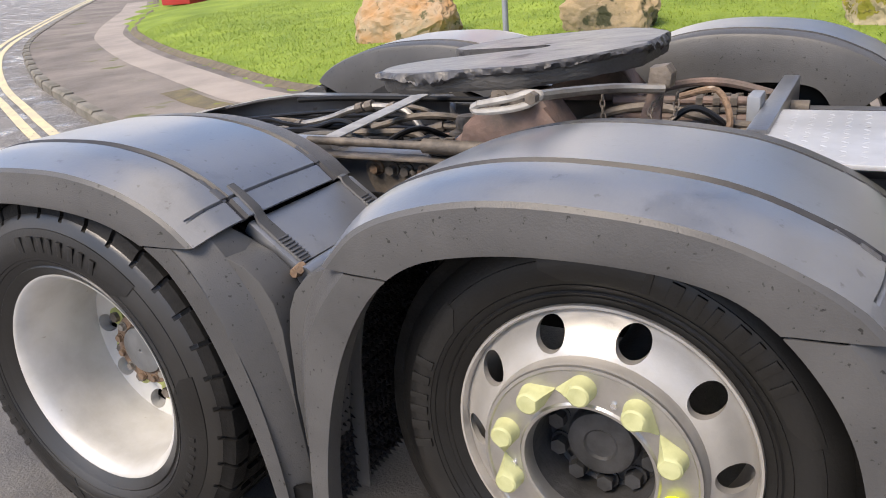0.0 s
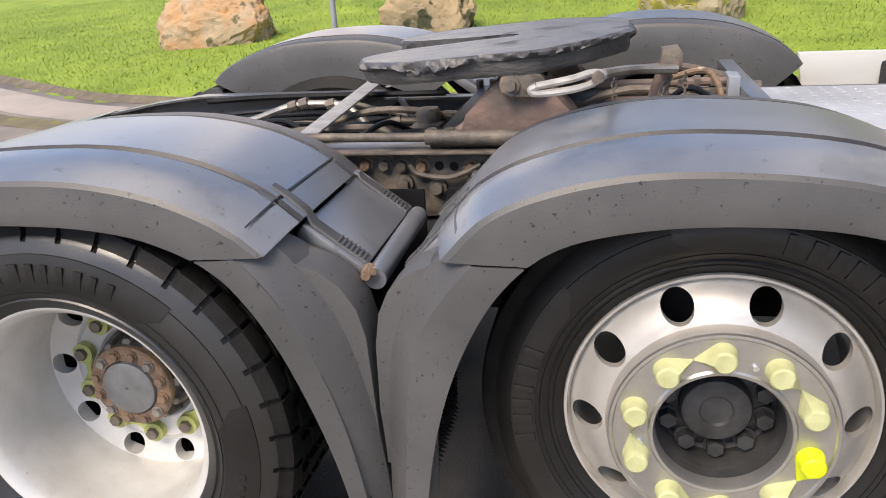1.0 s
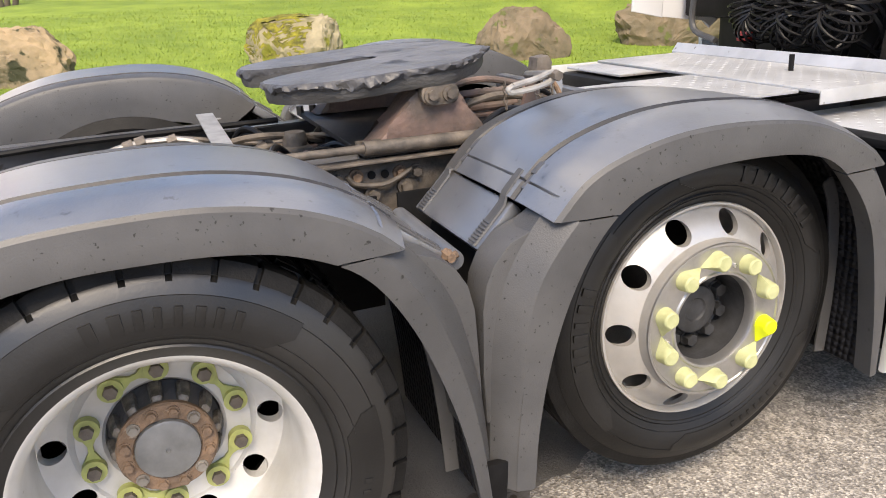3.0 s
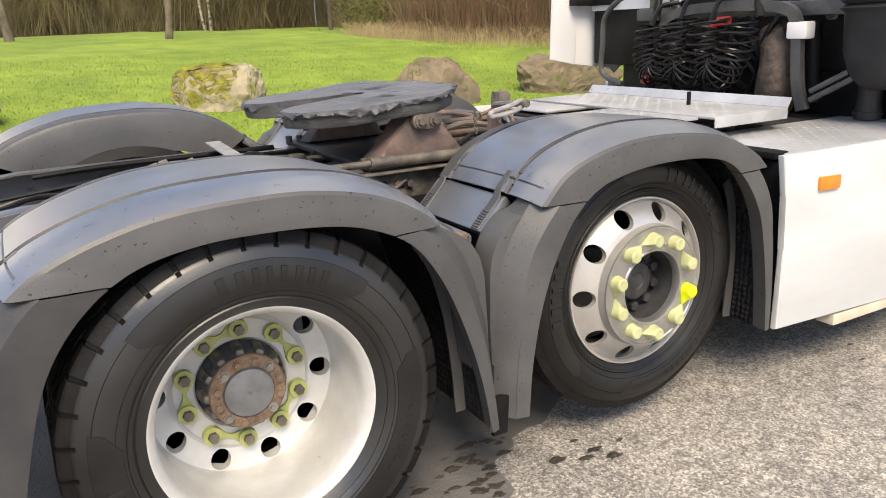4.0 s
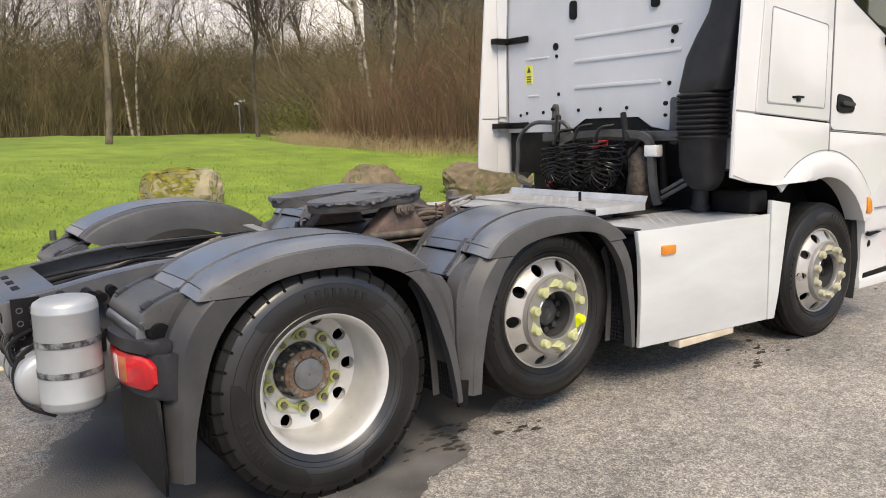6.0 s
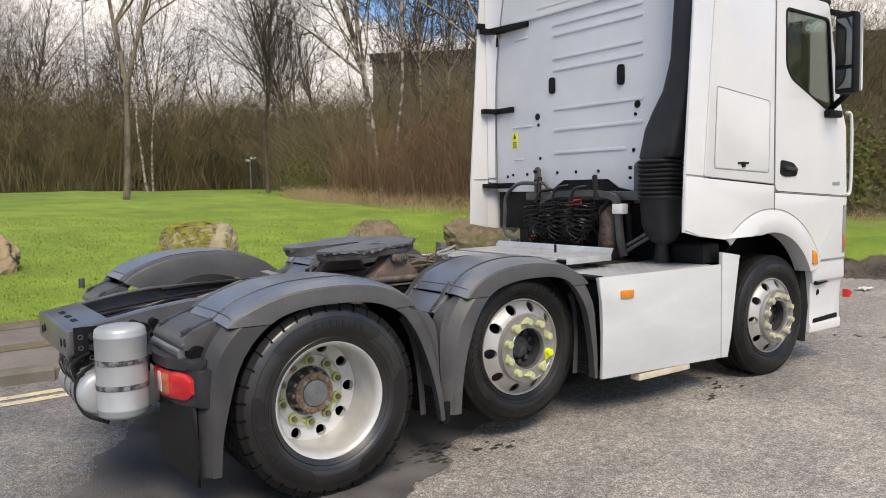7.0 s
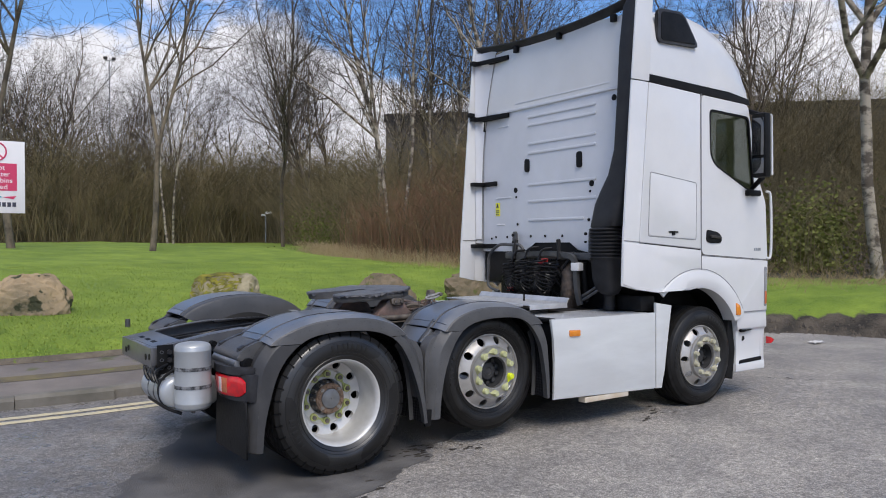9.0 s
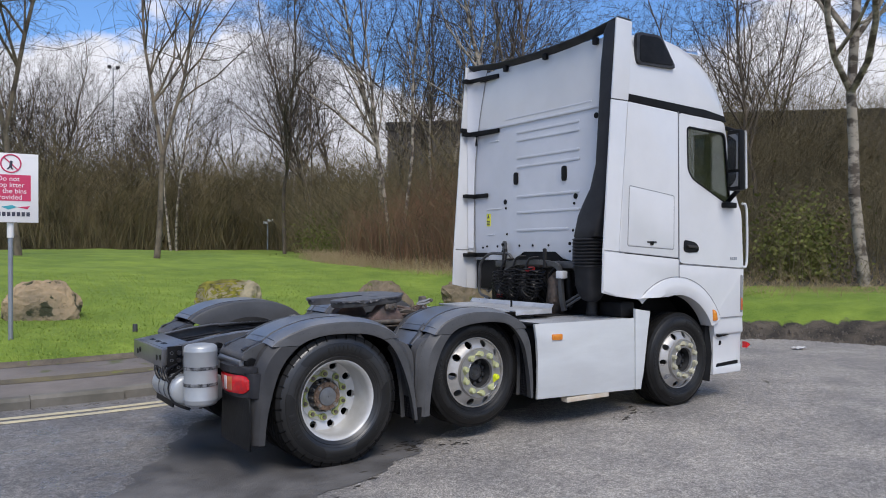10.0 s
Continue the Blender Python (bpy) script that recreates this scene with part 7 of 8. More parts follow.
box(bm, 2.86, 2.93, -0.585, -0.475, 1.320, 1.400, 0.012)
part("work_lamp", bm, M_SIGN, yoke, "pale rear work lamp")
for k, (y, top_z, low_z, r) in enumerate(((0.25, 1.40, 1.08, 0.080), (0.04, 1.43, 1.06, 0.092), (-0.17, 1.42, 1.08, 0.080))):
    pts = []
    turns = (19, 17, 18)[k]
    loose = random.Random(40 + k)
    wob = 0.0
    for i in range(turns * 16 + 1):
        t = i / (turns * 16)
        sag = math.sin(math.pi * min(1, t * 1.0))
        ang = 2 * math.pi * turns * t
        u = math.pi * t
        c = Vector((2.80 - 0.05 * math.sin(u), y + 0.10 * math.cos(u), top_z - (top_z - low_z - r) * math.sin(u)))
        tangent = Vector((0, -math.sin(u) * 0.10, -(top_z - low_z) * math.cos(u))).normalized()
        nrm = Vector((1, 0, 0))
        bn = tangent.cross(nrm)
        wob = wob * 0.96 + loose.gauss(0, 0.025)
        pts.append(c + r * (1 + wob) * (math.cos(ang) * nrm + math.sin(ang) * bn) + tangent * wob * 0.05)
    bm = bmesh.new()
    hose(bm, pts, 0.0062, 5, 1)
    part("coiled_hose", bm, M_COIL, cab, "black coiled air hose")
    bm = bmesh.new()
    hose(bm, [(2.80, y + 0.10, top_z), (2.84, y + 0.08, top_z + 0.10), (2.92, y + 0.02, top_z + 0.12)], 0.012, 8)
    part("hose_tail", bm, M_HOSE, cab)
for y0, y1 in ((0.36, 0.44), (-0.34, -0.22)):
    bm = bmesh.new()
    rod(bm, (2.84, y0, 1.42), (2.94, y1, 1.62), 0.022, 10)
    part("hose_holder", bm, M_BLACK, cab)
for p in ((2.82, 0.40, 1.10), (2.86, -0.10, 1.41), (2.88, -0.02, 1.39)):
    bm = bmesh.new()
    box(bm, p[0] - 0.02, p[0] + 0.02, p[1] - 0.035, p[1] + 0.035, p[2] - 0.02, p[2] + 0.025, 0.008)
    part("hose_coupling", bm, M_REDPLASTIC, cab, "red hose coupling")
rng = random.Random(3)
for k in range(12):
    bm = bmesh.new()
    y = rng.uniform(-0.45, 0.45)
    hose(bm, [(2.98, y, 1.5), (2.92, y + rng.uniform(-0.15, 0.15), 1.35), (2.95, y + rng.uniform(-0.2, 0.2), 1.2), (3.05, y + rng.uniform(-0.2, 0.2), 1.0)], rng.choice((0.008, 0.011, 0.016)), 7, 5)
    part("cable", bm, M_HOSE, cab)
bm = bmesh.new()
hose(bm, [(3.02, -0.30, 1.34), (2.97, -0.37, 1.24), (2.95, -0.37, 1.10), (2.99, -0.33, 0.98)], 0.095, 14)
part("exhaust_pipe", bm, M_SOOT, cab, "sooty brown exhaust pipe")
bm = bmesh.new()
rod(bm, (3.06, -0.80, 0.95), (3.06, -0.80, 1.14), 0.06, 14, 0.05)
rod(bm, (3.06, -0.80, 0.965), (3.06, -0.80, 0.985), 0.066, 14)
part("filler_neck", bm, M_DARK, cab)
bm = bmesh.new()
box(bm, 2.60, 3.15, -0.60, 0.62, 0.78, 0.95, 0.03)
part("gearbox", bm, M_DARK, truck)
for k in range(10):
    bm = bmesh.new()
    y = -0.5 + 0.1 * k
    rod(bm, (2.66, y, 0.98), (2.80, y + 0.03, 1.0), 0.02, 8)
    part("valve", bm, M_BLACK, truck)
bm = bmesh.new()
box(bm, 3.10, 3.3, -1.15, -0.85, 0.95, 1.10, 0.03)
part("intake_box", bm, M_BLACK, truck)

# ---- ground ----
KERB = ((-75, 66), (-50, 41.5), (-31, 23.4), (-20.4, 13.6), (-16.2, 9.95), (-13.2, 7.75), (-10.0, 5.70), (-7.7, 4.44), (-5.85, 3.45), (-5.0, 3.06), (-3.5, 2.70), (-1.9, 2.58), (-0.45, 2.60), (2, 2.95), (5, 3.1), (8, 2.85), (10, 2.0), (10.7, 0.6), (11.1, -2), (12, -6), (14, -12), (20, -25), (32, -50))
def rise(px):
    """The road and its verge climb gently to the west."""
    d = np.maximum(0.0, -4.0 - np.asarray(px, float))
    return 0.025 * d * d / (d + 2.0)


WOOD = ((-60, 72), (-35, 56), (-15, 49), (2, 48), (19, 50), (15.5, 33), (13, 23.5), (10.9, 17.8), (11.3, 11), (12.6, 5.2), (14.8, 2.6), (20, -2), (30, -10), (45, -30))
kerb_path = [(p.x, p.y) for p in smooth_path([(x, y, 0) for x, y in KERB], 8)]
wood_path = [(p.x, p.y) for p in smooth_path([(x, y, 0) for x, y in WOOD], 6)]


def beyond(path, px, py):
    """Signed distance of points from a path, positive to its left side (away from the road)."""
    p = np.array(path)
    a, b = p[:-1], p[1:]
    d = b - a
    best = np.full(px.shape, 1e9)
    sign = np.ones(px.shape)
    for (ax, ay), (dx, dy) in zip(a, d):
        t = np.clip(((px - ax) * dx + (py - ay) * dy) / (dx * dx + dy * dy), 0, 1)
        qx, qy = px - ax - t * dx, py - ay - t * dy
        dist = np.hypot(qx, qy)
        near = dist < best
        best = np.where(near, dist, best)
        sign = np.where(near, np.sign(dx * qy - dy * qx), sign)
    return best * sign


def smooth_step(v, lo, hi):
    t = np.clip((v - lo) / (hi - lo), 0, 1)
    return t * t * (3 - 2 * t)


def path_width(px):
    """Breadth of the footpath, growing westwards."""
    return np.interp(px, [-24, -15, -12.0, -8.5, -5.7, -4.0, -2.0], [3.2, 2.35, 2.25, 2.15, 2.0, 1.85, 1.65])


def ground_height(px, py):
    px, py = np.asarray(px, float), np.asarray(py, float)
    s, w = beyond(kerb_path, px, py), beyond(wood_path, px, py)
    s = np.where(s > 0, s * 1.5 / path_width(px), s)
    lawn = np.interp(s, [-1, 0, 1.45, 1.6, 2.3, 3.7, 6, 16, 30, 60], [-0.06, -0.06, 0.20, 0.27, 0.45, 0.60, 0.85, 1.5, 1.7, 2.0])
    lawn = np.where(s > 1.5, lawn * (1 - 0.35 * smooth_step(px, 3.0, 8.0) * smooth_step(-py, -14, -6)), lawn)
    bank = np.interp(s, [-1, 0, 0.2, 0.6, 1.1, 2.2, 8, 25, 60], [-0.06, -0.03, 0.08, 0.35, 0.55, 0.68, 0.95, 1.4, 2.0])
    right = smooth_step(px, 8.0, 9.8)
    z = lawn * (1 - right) + bank * right
    z = z + np.interp(w, [0, 3, 10, 22, 40, 90], [0, 0.1, 0.5, 1.4, 2.2, 3])
    rough = np.sin(px * 1.3 + 0.6 * py) * np.cos(py * 1.1 - 0.4 * px) * 0.025 * (s > 1.6)
    lump = np.sin(px * 5.1 + 1.7 * py) * np.cos(py * 4.3 - 2 * px) * 0.018 + np.sin(px * 9.7 - py) * np.cos(py * 8.3 + px) * 0.014
    return z + rise(px) + rough + lump * right * np.clip(s * 3, 0, 1) * np.clip(2 - s, 0, 1), s, w, right


def spaced(lo, hi, fine_lo, fine_hi, fine, coarse):
    return np.concatenate([np.arange(lo, fine_lo, coarse), np.arange(fine_lo, fine_hi, fine), np.arange(fine_hi, hi + coarse, coarse)])


gx = np.concatenate([[-600, -300, -150], spaced(-90, 90, -16, 24, 0.25, 2.5), [150, 300, 600]])
gy = np.concatenate([[-600, -300, -150], spaced(-90, 120, -12, 26, 0.25, 2.5), [200, 350, 600]])
GX, GY = np.meshgrid(gx, gy, indexing="ij")
GZ, GS, GW, GR = ground_height(GX.ravel(), GY.ravel())
nx, ny = len(gx), len(gy)
idx = np.arange(nx * ny).reshape(nx, ny)
quads = np.stack([idx[:-1, :-1], idx[1:, :-1], idx[1:, 1:], idx[:-1, 1:]], -1).reshape(-1, 4)
me = bpy.data.meshes.new("ground")
me.from_pydata(np.stack([GX.ravel(), GY.ravel(), GZ], 1).tolist(), [], quads.tolist())
soil = np.clip(smooth_step(GW, -0.6, 1.2), 0, 1)
soil = np.maximum(soil, GR * smooth_step(-GS - 0.2 * np.sin(GX.ravel() * 2.1 + GY.ravel() * 1.7), -0.80, -0.45))
me.attributes.new("soil", "FLOAT", "POINT").data.foreach_set("value", soil.astype(np.float32))
me.materials.append(M_LAWN)
me.polygons.foreach_set("use_smooth", [True] * len(me.polygons))
tagged(new("ground", me), "green lawn rising to a brown wooded bank", "ground", "", "structure")

bm = bmesh.new()
edge = [(x, y) for x, y in kerb_path]
vs = [bm.verts.new((x, y, 0)) for x, y in edge + [(32, -600), (-600, -600), (-600, 66)]]
bmesh.ops.triangulate(bm, faces=[bm.faces.new(vs)])
for cut in (-4, -5, -6, -7, -8.5, -10, -12, -14.5, -17, -20, -25, -35, -60, -150):
    bmesh.ops.bisect_plane(bm, geom=bm.verts[:] + bm.edges[:] + bm.faces[:], plane_co=(cut, 0, 0), plane_no=(1, 0, 0))
for v in bm.verts:
    v.co.z = float(rise(v.co.x))
road = thing("road", bm, M_ASPHALT, "worn grey tarmac with pale stones and dark oil stains", "road", "", "structure")


def along(path, step, start=0.0):
    """Places at even steps along a path: point, direction, distance."""
    out, run, nxt = [], 0.0, start
    for (ax, ay), (bx, by) in zip(path, path[1:]):
        L = math.hypot(bx - ax, by - ay)
        while nxt <= run + L:
            t = (nxt - run) / L
            out.append((Vector((ax + (bx - ax) * t, ay + (by - ay) * t, 0)), Vector(((bx - ax) / L, (by - ay) / L, 0)), nxt))
            nxt += step
        run += L
    return out


def strip(name, path, offs, mat, label, category, thick=0.0):
    """A ribbon beside the kerb line through (offset, height) rows."""
    bm = bmesh.new()
    rows = []
    for p, d, _ in along(path, 0.5):
        n = Vector((-d.y, d.x, 0))
        wide = (float(path_width(p.x)) - 0.13) / 1.37
        row = [p + n * (0.13 + (o - 0.13) * wide if o > 0.13 else o) + Vector((0, 0, z)) for o, z in offs]
        rows.append([q + Vector((0, 0, float(rise(q.x)) + (0.006 if q.x < -4.2 else 0.0))) for q in row])
    loft(bm, rows)
    return thing(name, bm, mat, label, category, "", "structure")


paved = [p for p in kerb_path if -42 < p[0] < 8.6]
strip("pavement", paved, ((0.13, 0.112), (0.5, 0.135), (1.0, 0.175), (1.5, 0.225), (1.62, 0.16)), M_PAVE, "dark worn tarmac footpath between kerb and lawn", "pavement")
strip("moss_strip", [p for p in paved if p[0] > -6.5], ((0.70, 0.1555), (0.92, 0.1735)), M_MOSS, "mossy grit strip along the footpath", "pavement")
strip("lawn_edge", paved, ((1.46, 0.2245), (1.485, 0.25), (1.52, 0.272), (1.55, 0.285), (1.59, 0.25)), M_EDGE, "strip of bare dark soil along the lawn edge", "soil")
light = [p for p in kerb_path if -30 < p[0] < -3.4]
strip("pavement_band", light, ((0.97, 0.1765), (1.36, 0.2150)), M_PAVE_LIGHT, "paler worn band along the footpath", "pavement")
for off, z in ((-0.40, 0.004), (-0.60, 0.004)):
    strip("yellow_line", [p for p in kerb_path if -42 < p[0] < 6.5], ((off, z), (off - 0.115, z)), M_LINE, "worn yellow road line", "road marking")


def kerb_stone_mesh():
    bm = bmesh.new()
    prism(bm, ((0.0, -0.05), (0.0, 0.085), (0.03, 0.118), (0.135, 0.122), (0.135, -0.05)), 0.002, 0.912, "x", 0.006)
    return finish(bm, M_KERB)


stone = kerb_stone_mesh()
kerb_base = tagged(new("kerb"), "row of worn concrete kerb stones", "kerb", "", "structure")
for p, d, _ in along(paved, 0.914):
    ob = part("kerb_stone", stone, None, kerb_base)
    ob.matrix_local = Matrix.Translation(p + Vector((0, 0, float(rise(p.x)) + random.uniform(-0.006, 0.004)))) @ Matrix.Rotation(math.atan2(d.y, d.x) + random.uniform(-0.008, 0.008), 4, "Z")

# a strip of darker, smoother tarmac under the lorry's tail
rng = random.Random(21)
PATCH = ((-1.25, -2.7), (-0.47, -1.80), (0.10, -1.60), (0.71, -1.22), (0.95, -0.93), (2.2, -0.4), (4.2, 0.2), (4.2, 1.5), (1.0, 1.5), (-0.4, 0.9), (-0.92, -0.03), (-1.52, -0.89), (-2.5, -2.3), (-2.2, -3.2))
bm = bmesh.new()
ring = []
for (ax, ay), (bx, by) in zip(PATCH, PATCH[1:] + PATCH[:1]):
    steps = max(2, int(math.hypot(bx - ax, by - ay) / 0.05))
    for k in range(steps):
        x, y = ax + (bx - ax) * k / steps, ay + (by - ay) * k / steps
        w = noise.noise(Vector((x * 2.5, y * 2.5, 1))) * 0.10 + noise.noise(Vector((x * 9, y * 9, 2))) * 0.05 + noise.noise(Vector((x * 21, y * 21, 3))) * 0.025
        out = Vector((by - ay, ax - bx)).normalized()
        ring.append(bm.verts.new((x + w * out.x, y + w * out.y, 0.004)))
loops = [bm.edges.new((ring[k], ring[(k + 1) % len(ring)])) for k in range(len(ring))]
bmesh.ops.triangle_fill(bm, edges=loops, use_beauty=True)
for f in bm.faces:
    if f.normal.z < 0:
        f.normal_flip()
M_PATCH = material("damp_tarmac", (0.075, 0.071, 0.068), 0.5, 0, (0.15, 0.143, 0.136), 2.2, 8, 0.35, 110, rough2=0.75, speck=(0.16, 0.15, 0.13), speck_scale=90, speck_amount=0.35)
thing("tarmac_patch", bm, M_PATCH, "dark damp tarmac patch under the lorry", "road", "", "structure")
for cx, cy, size, n in ((0.65, -1.05, 0.13, 18), (0.78, -0.93, 0.10, 9), (1.05, -1.12, 0.12, 6), (3.05, -1.12, 0.22, 10), (3.4, -1.08, 0.15, 5), (4.87, -0.70, 0.15, 6), (5.95, -1.0, 0.25, 6), (0.0, -1.6, 0.15, 6), (-0.5, -2.0, 0.2, 5)):
    for k in range(n):
        bm = bmesh.new()
        x, y, r = cx + rng.gauss(0, size), cy + rng.gauss(0, size * 0.6), rng.uniform(0.008, 0.034)
        blob = [bm.verts.new((x + r * math.cos(a) * rng.uniform(0.5, 1.7), y + r * math.sin(a) * rng.uniform(0.3, 0.9), 0.0045)) for a in [2 * math.pi * i / 11 for i in range(11)]]
        top = bm.verts.new((x, y, 0.008))
        for i in range(11):
            bm.faces.new((blob[i], blob[(i + 1) % 11], top))
        part("mud_spot", bm, M_MUD, road)


# ---- rocks ----
def rock(cx, cy, wx, wy, h, seed, mat, label, sink=0.12, turn=0.0, top=0.72, moss=False):
    """An angular boulder: a faceted block with broken edges and a rough face."""
    rng = random.Random(seed)
    bm = bmesh.new()
    for ring, (z, grow, n) in enumerate(((0.0, 1.0, 9), (0.5, 1.02, 8), (0.86, top + 0.12, 7), (1.0, top, 6))):
        for k in range(n):
            a = 2 * math.pi * (k + rng.uniform(-0.3, 0.3)) / n
            c, s = math.cos(a), math.sin(a)
            r = grow * rng.uniform(0.86, 1.06) / max(abs(c), abs(s)) ** 0.6
            bm.verts.new((r * c, r * s, z + rng.uniform(-0.10, 0.06) * (ring > 0)))
    hull = bmesh.ops.convex_hull(bm, input=bm.verts)
    bmesh.ops.delete(bm, geom=[v for v in bm.verts if not v.link_faces], context="VERTS")
    for cuts in (3, 2):
        bmesh.ops.subdivide_edges(bm, edges=bm.edges, cuts=cuts, use_grid_fill=True)
    bmesh.ops.triangulate(bm, faces=bm.faces)
    off = Vector((seed * 1.7, seed * 0.3, 0))
    for v in bm.verts:
        p = v.co.copy()
        w = noise.noise(p * 2.0 + off) * 0.10 + abs(noise.noise(p * 4.6 + off)) * -0.09 + noise.noise(p * 10 + off) * 0.04 + noise.noise(p * 23) * 0.016
        q = p + Vector((p.x, p.y, p.z - 0.4)).normalized() * w
        v.co = Vector((q.x * wx * 0.5, q.y * wy * 0.5, q.z * h))
    z = float(ground_height(np.array([cx]), np.array([cy]))[0][0])
    m = pose(cx, cy, z - sink, 0, 0, turn)
    cap = None
    if moss:
        cap = bmesh.new()
        for f in bm.faces:
            c = f.calc_center_median()
            f.normal_update()
            if f.normal.z > 0.18 and c.x < wx * 0.14 + 0.25 * wx * noise.noise(c * 5) and c.z > 0.3 * h:
                cap.faces.new([cap.verts.new(v.co + Vector((0, 0, 0.012))) for v in f.verts])
        bmesh.ops.remove_doubles(cap, verts=cap.verts, dist=0.0005)
        for v in cap.verts:
            v.co.z += 0.02 * abs(noise.noise(v.co * 14))
    ob = thing("boulder", bm, mat, label, "boulder", "boulders along the lawn", "", 24)
    ob.matrix_world = m
    if cap:
        part("moss_cap", cap, M_CAPMOSS, ob, "yellow-green moss", 60)
    return ob


rock(-3.75, 6.85, 1.50, 0.8, 0.60, 3, M_ROCK, "large orange sandstone boulder on the lawn", 0.07, 4, 0.66)
rock(-0.98, 6.85, 1.12, 0.8, 0.62, 8, M_ROCKPALE, "cream sandstone boulder with dark lichen and moss", 0.08, 172, 0.6)
rock(2.0, 6.98, 1.14, 0.85, 0.58, 5, M_ROCKMOSS, "grey boulder with a cap of yellow-green moss", 0.12, -16, 0.82, True)
rock(4.68, 6.35, 1.25, 0.8, 0.68, 12, M_ROCKDARK, "brown peaked boulder on the lawn", 0.12, 5, 0.5)
rock(7.45, 6.95, 1.75, 0.8, 0.66, 15, M_ROCKDARK, "long dark sandstone block on the lawn", 0.12, -6, 0.9)

# ---- signs and small street things ----
sz = float(ground_height(np.array([-1.47]), np.array([4.95]))[0][0])
bm = bmesh.new()
rod(bm, (-1.47, 4.95, sz - 0.1), (-1.47, 4.95, 2.05), 0.03, 14)
sign = thing("notice_sign", bm, M_POST, "white notice board with a red panel on a grey post", "sign")
sign.matrix_world = Matrix.Translation((-0.09, 0.188, 0))
bm = bmesh.new()
box(bm, -1.80, -1.15, 4.88, 4.895, 2.0, 2.9, 0.004)
board = part("board", bm, M_SIGN, sign, "white notice board")
bm = bmesh.new()
rod(bm, (-1.47, 4.95, 1.80), (-1.47, 4.95, 2.0), 0.042, 14)
part("post_clamp", bm, M_SIGN, sign)
bm = bmesh.new()
box(bm, -1.76, -1.24, 4.876, 4.88, 2.28, 2.62)
part("red_panel", bm, M_SIGNRED, board)


def writing(body, size, x, y, z, mat, parent, name="lettering"):
    cu = bpy.data.curves.new("text", "FONT")
    cu.body, cu.size, cu.align_x, cu.align_y, cu.extrude = body, size, "CENTER", "CENTER", 0.0008
    cu.materials.append(mat)
    ob = new(name, cu)
    ob.parent = parent
    ob.matrix_local = pose(x, y, z, 90, 0, 0)
    return ob


for body, z in (("Do not", 2.565), ("drop litter", 2.485), ("use the bins", 2.405), ("provided", 2.325)):
    writing(body, 0.088, -1.50, 4.8745, z, M_SIGNTEXT, board)
bm = bmesh.new()
hoop = [(-1.47 + 0.115 * math.cos(t), 4.877, 2.765 + 0.115 * math.sin(t)) for t in [2 * math.pi * k / 32 for k in range(33)]]
hose(bm, hoop, 0.009, 6, 1)
rod(bm, (-1.55, 4.877, 2.845), (-1.39, 4.877, 2.685), 0.008, 6)
part("prohibition_ring", bm, M_SIGNRED, board)
bm = bmesh.new()
rod(bm, (-1.475, 4.877, 2.72), (-1.465, 4.877, 2.80), 0.016, 8)
rod(bm, (-1.475, 4.877, 2.73), (-1.51, 4.877, 2.69), 0.009, 8)
rod(bm, (-1.475, 4.877, 2.73), (-1.45, 4.877, 2.69), 0.009, 8)
part("pictogram", bm, M_SIGNDARK, board)
bm = bmesh.new()
prism(bm, ((-1.58, 2.20), (-1.46, 2.225), (-1.40, 2.20), (-1.50, 2.165)), 4.876, 4.88)
part("emblem", bm, M_TEAL, board)
bm = bmesh.new()
prism(bm, ((-1.40, 2.20), (-1.25, 2.215), (-1.28, 2.175)), 4.8755, 4.88)
part("emblem", bm, M_SIGNRED, board)
bm = bmesh.new()
for k in range(9):
    box(bm, -1.74 + 0.056 * k, -1.70 + 0.056 * k, 4.876, 4.88, 2.08, 2.135)
part("name_bars", bm, M_SIGNDARK, board)

for x, y in ((19.0, 48.0),):
    z = float(ground_height(np.array([x]), np.array([y]))[0][0])
    bm = bmesh.new()
    rod(bm, (x, y, z - 0.1), (x, y, z + 2.25), 0.05, 10)
    finger = thing("fingerpost", bm, M_POST, "pale footpath fingerpost at the far edge of the lawn", "sign")
    bm = bmesh.new()
    box(bm, x - 0.35, x + 0.02, y - 0.06, y - 0.02, z + 1.95, z + 2.10, 0.01)
    part("arm", bm, M_SIGN, finger)
    bm = bmesh.new()
    box(bm, x - 0.02, x + 0.42, y - 0.06, y - 0.02, z + 2.12, z + 2.28, 0.01)
    part("arm", bm, M_SIGN, finger)

bz = float(ground_height(np.array([-19.0]), np.array([18.0]))[0][0])
bm = bmesh.new()
box(bm, -19.7, -18.4, 17.6, 18.4, bz - 0.05, bz + 0.62, 0.05)
grit = thing("grit_bin", bm, M_REDPLASTIC, "red plastic bin beside the footpath", "bin")
bm = bmesh.new()
prism(bm, ((17.55, bz + 0.62), (18.45, bz + 0.62), (18.45, bz + 0.85), (17.55, bz + 0.70)), -19.75, -18.35, "x", 0.03)
part("lid", bm, M_REDPLASTIC, grit)

bm = bmesh.new()
rows = [[(9.05 + 0.05 * i + 0.02 * math.sin(j), 0.62 + 0.045 * j, 0.02 + 0.03 * abs(math.sin(i * 1.9 + j * 1.3))) for j in range(4)] for i in range(6)]
loft(bm, rows)
thing("litter", bm, M_LITTER, "crumpled white paper litter on the tarmac", "litter").modifiers.new("thickness", "SOLIDIFY").thickness = 0.006

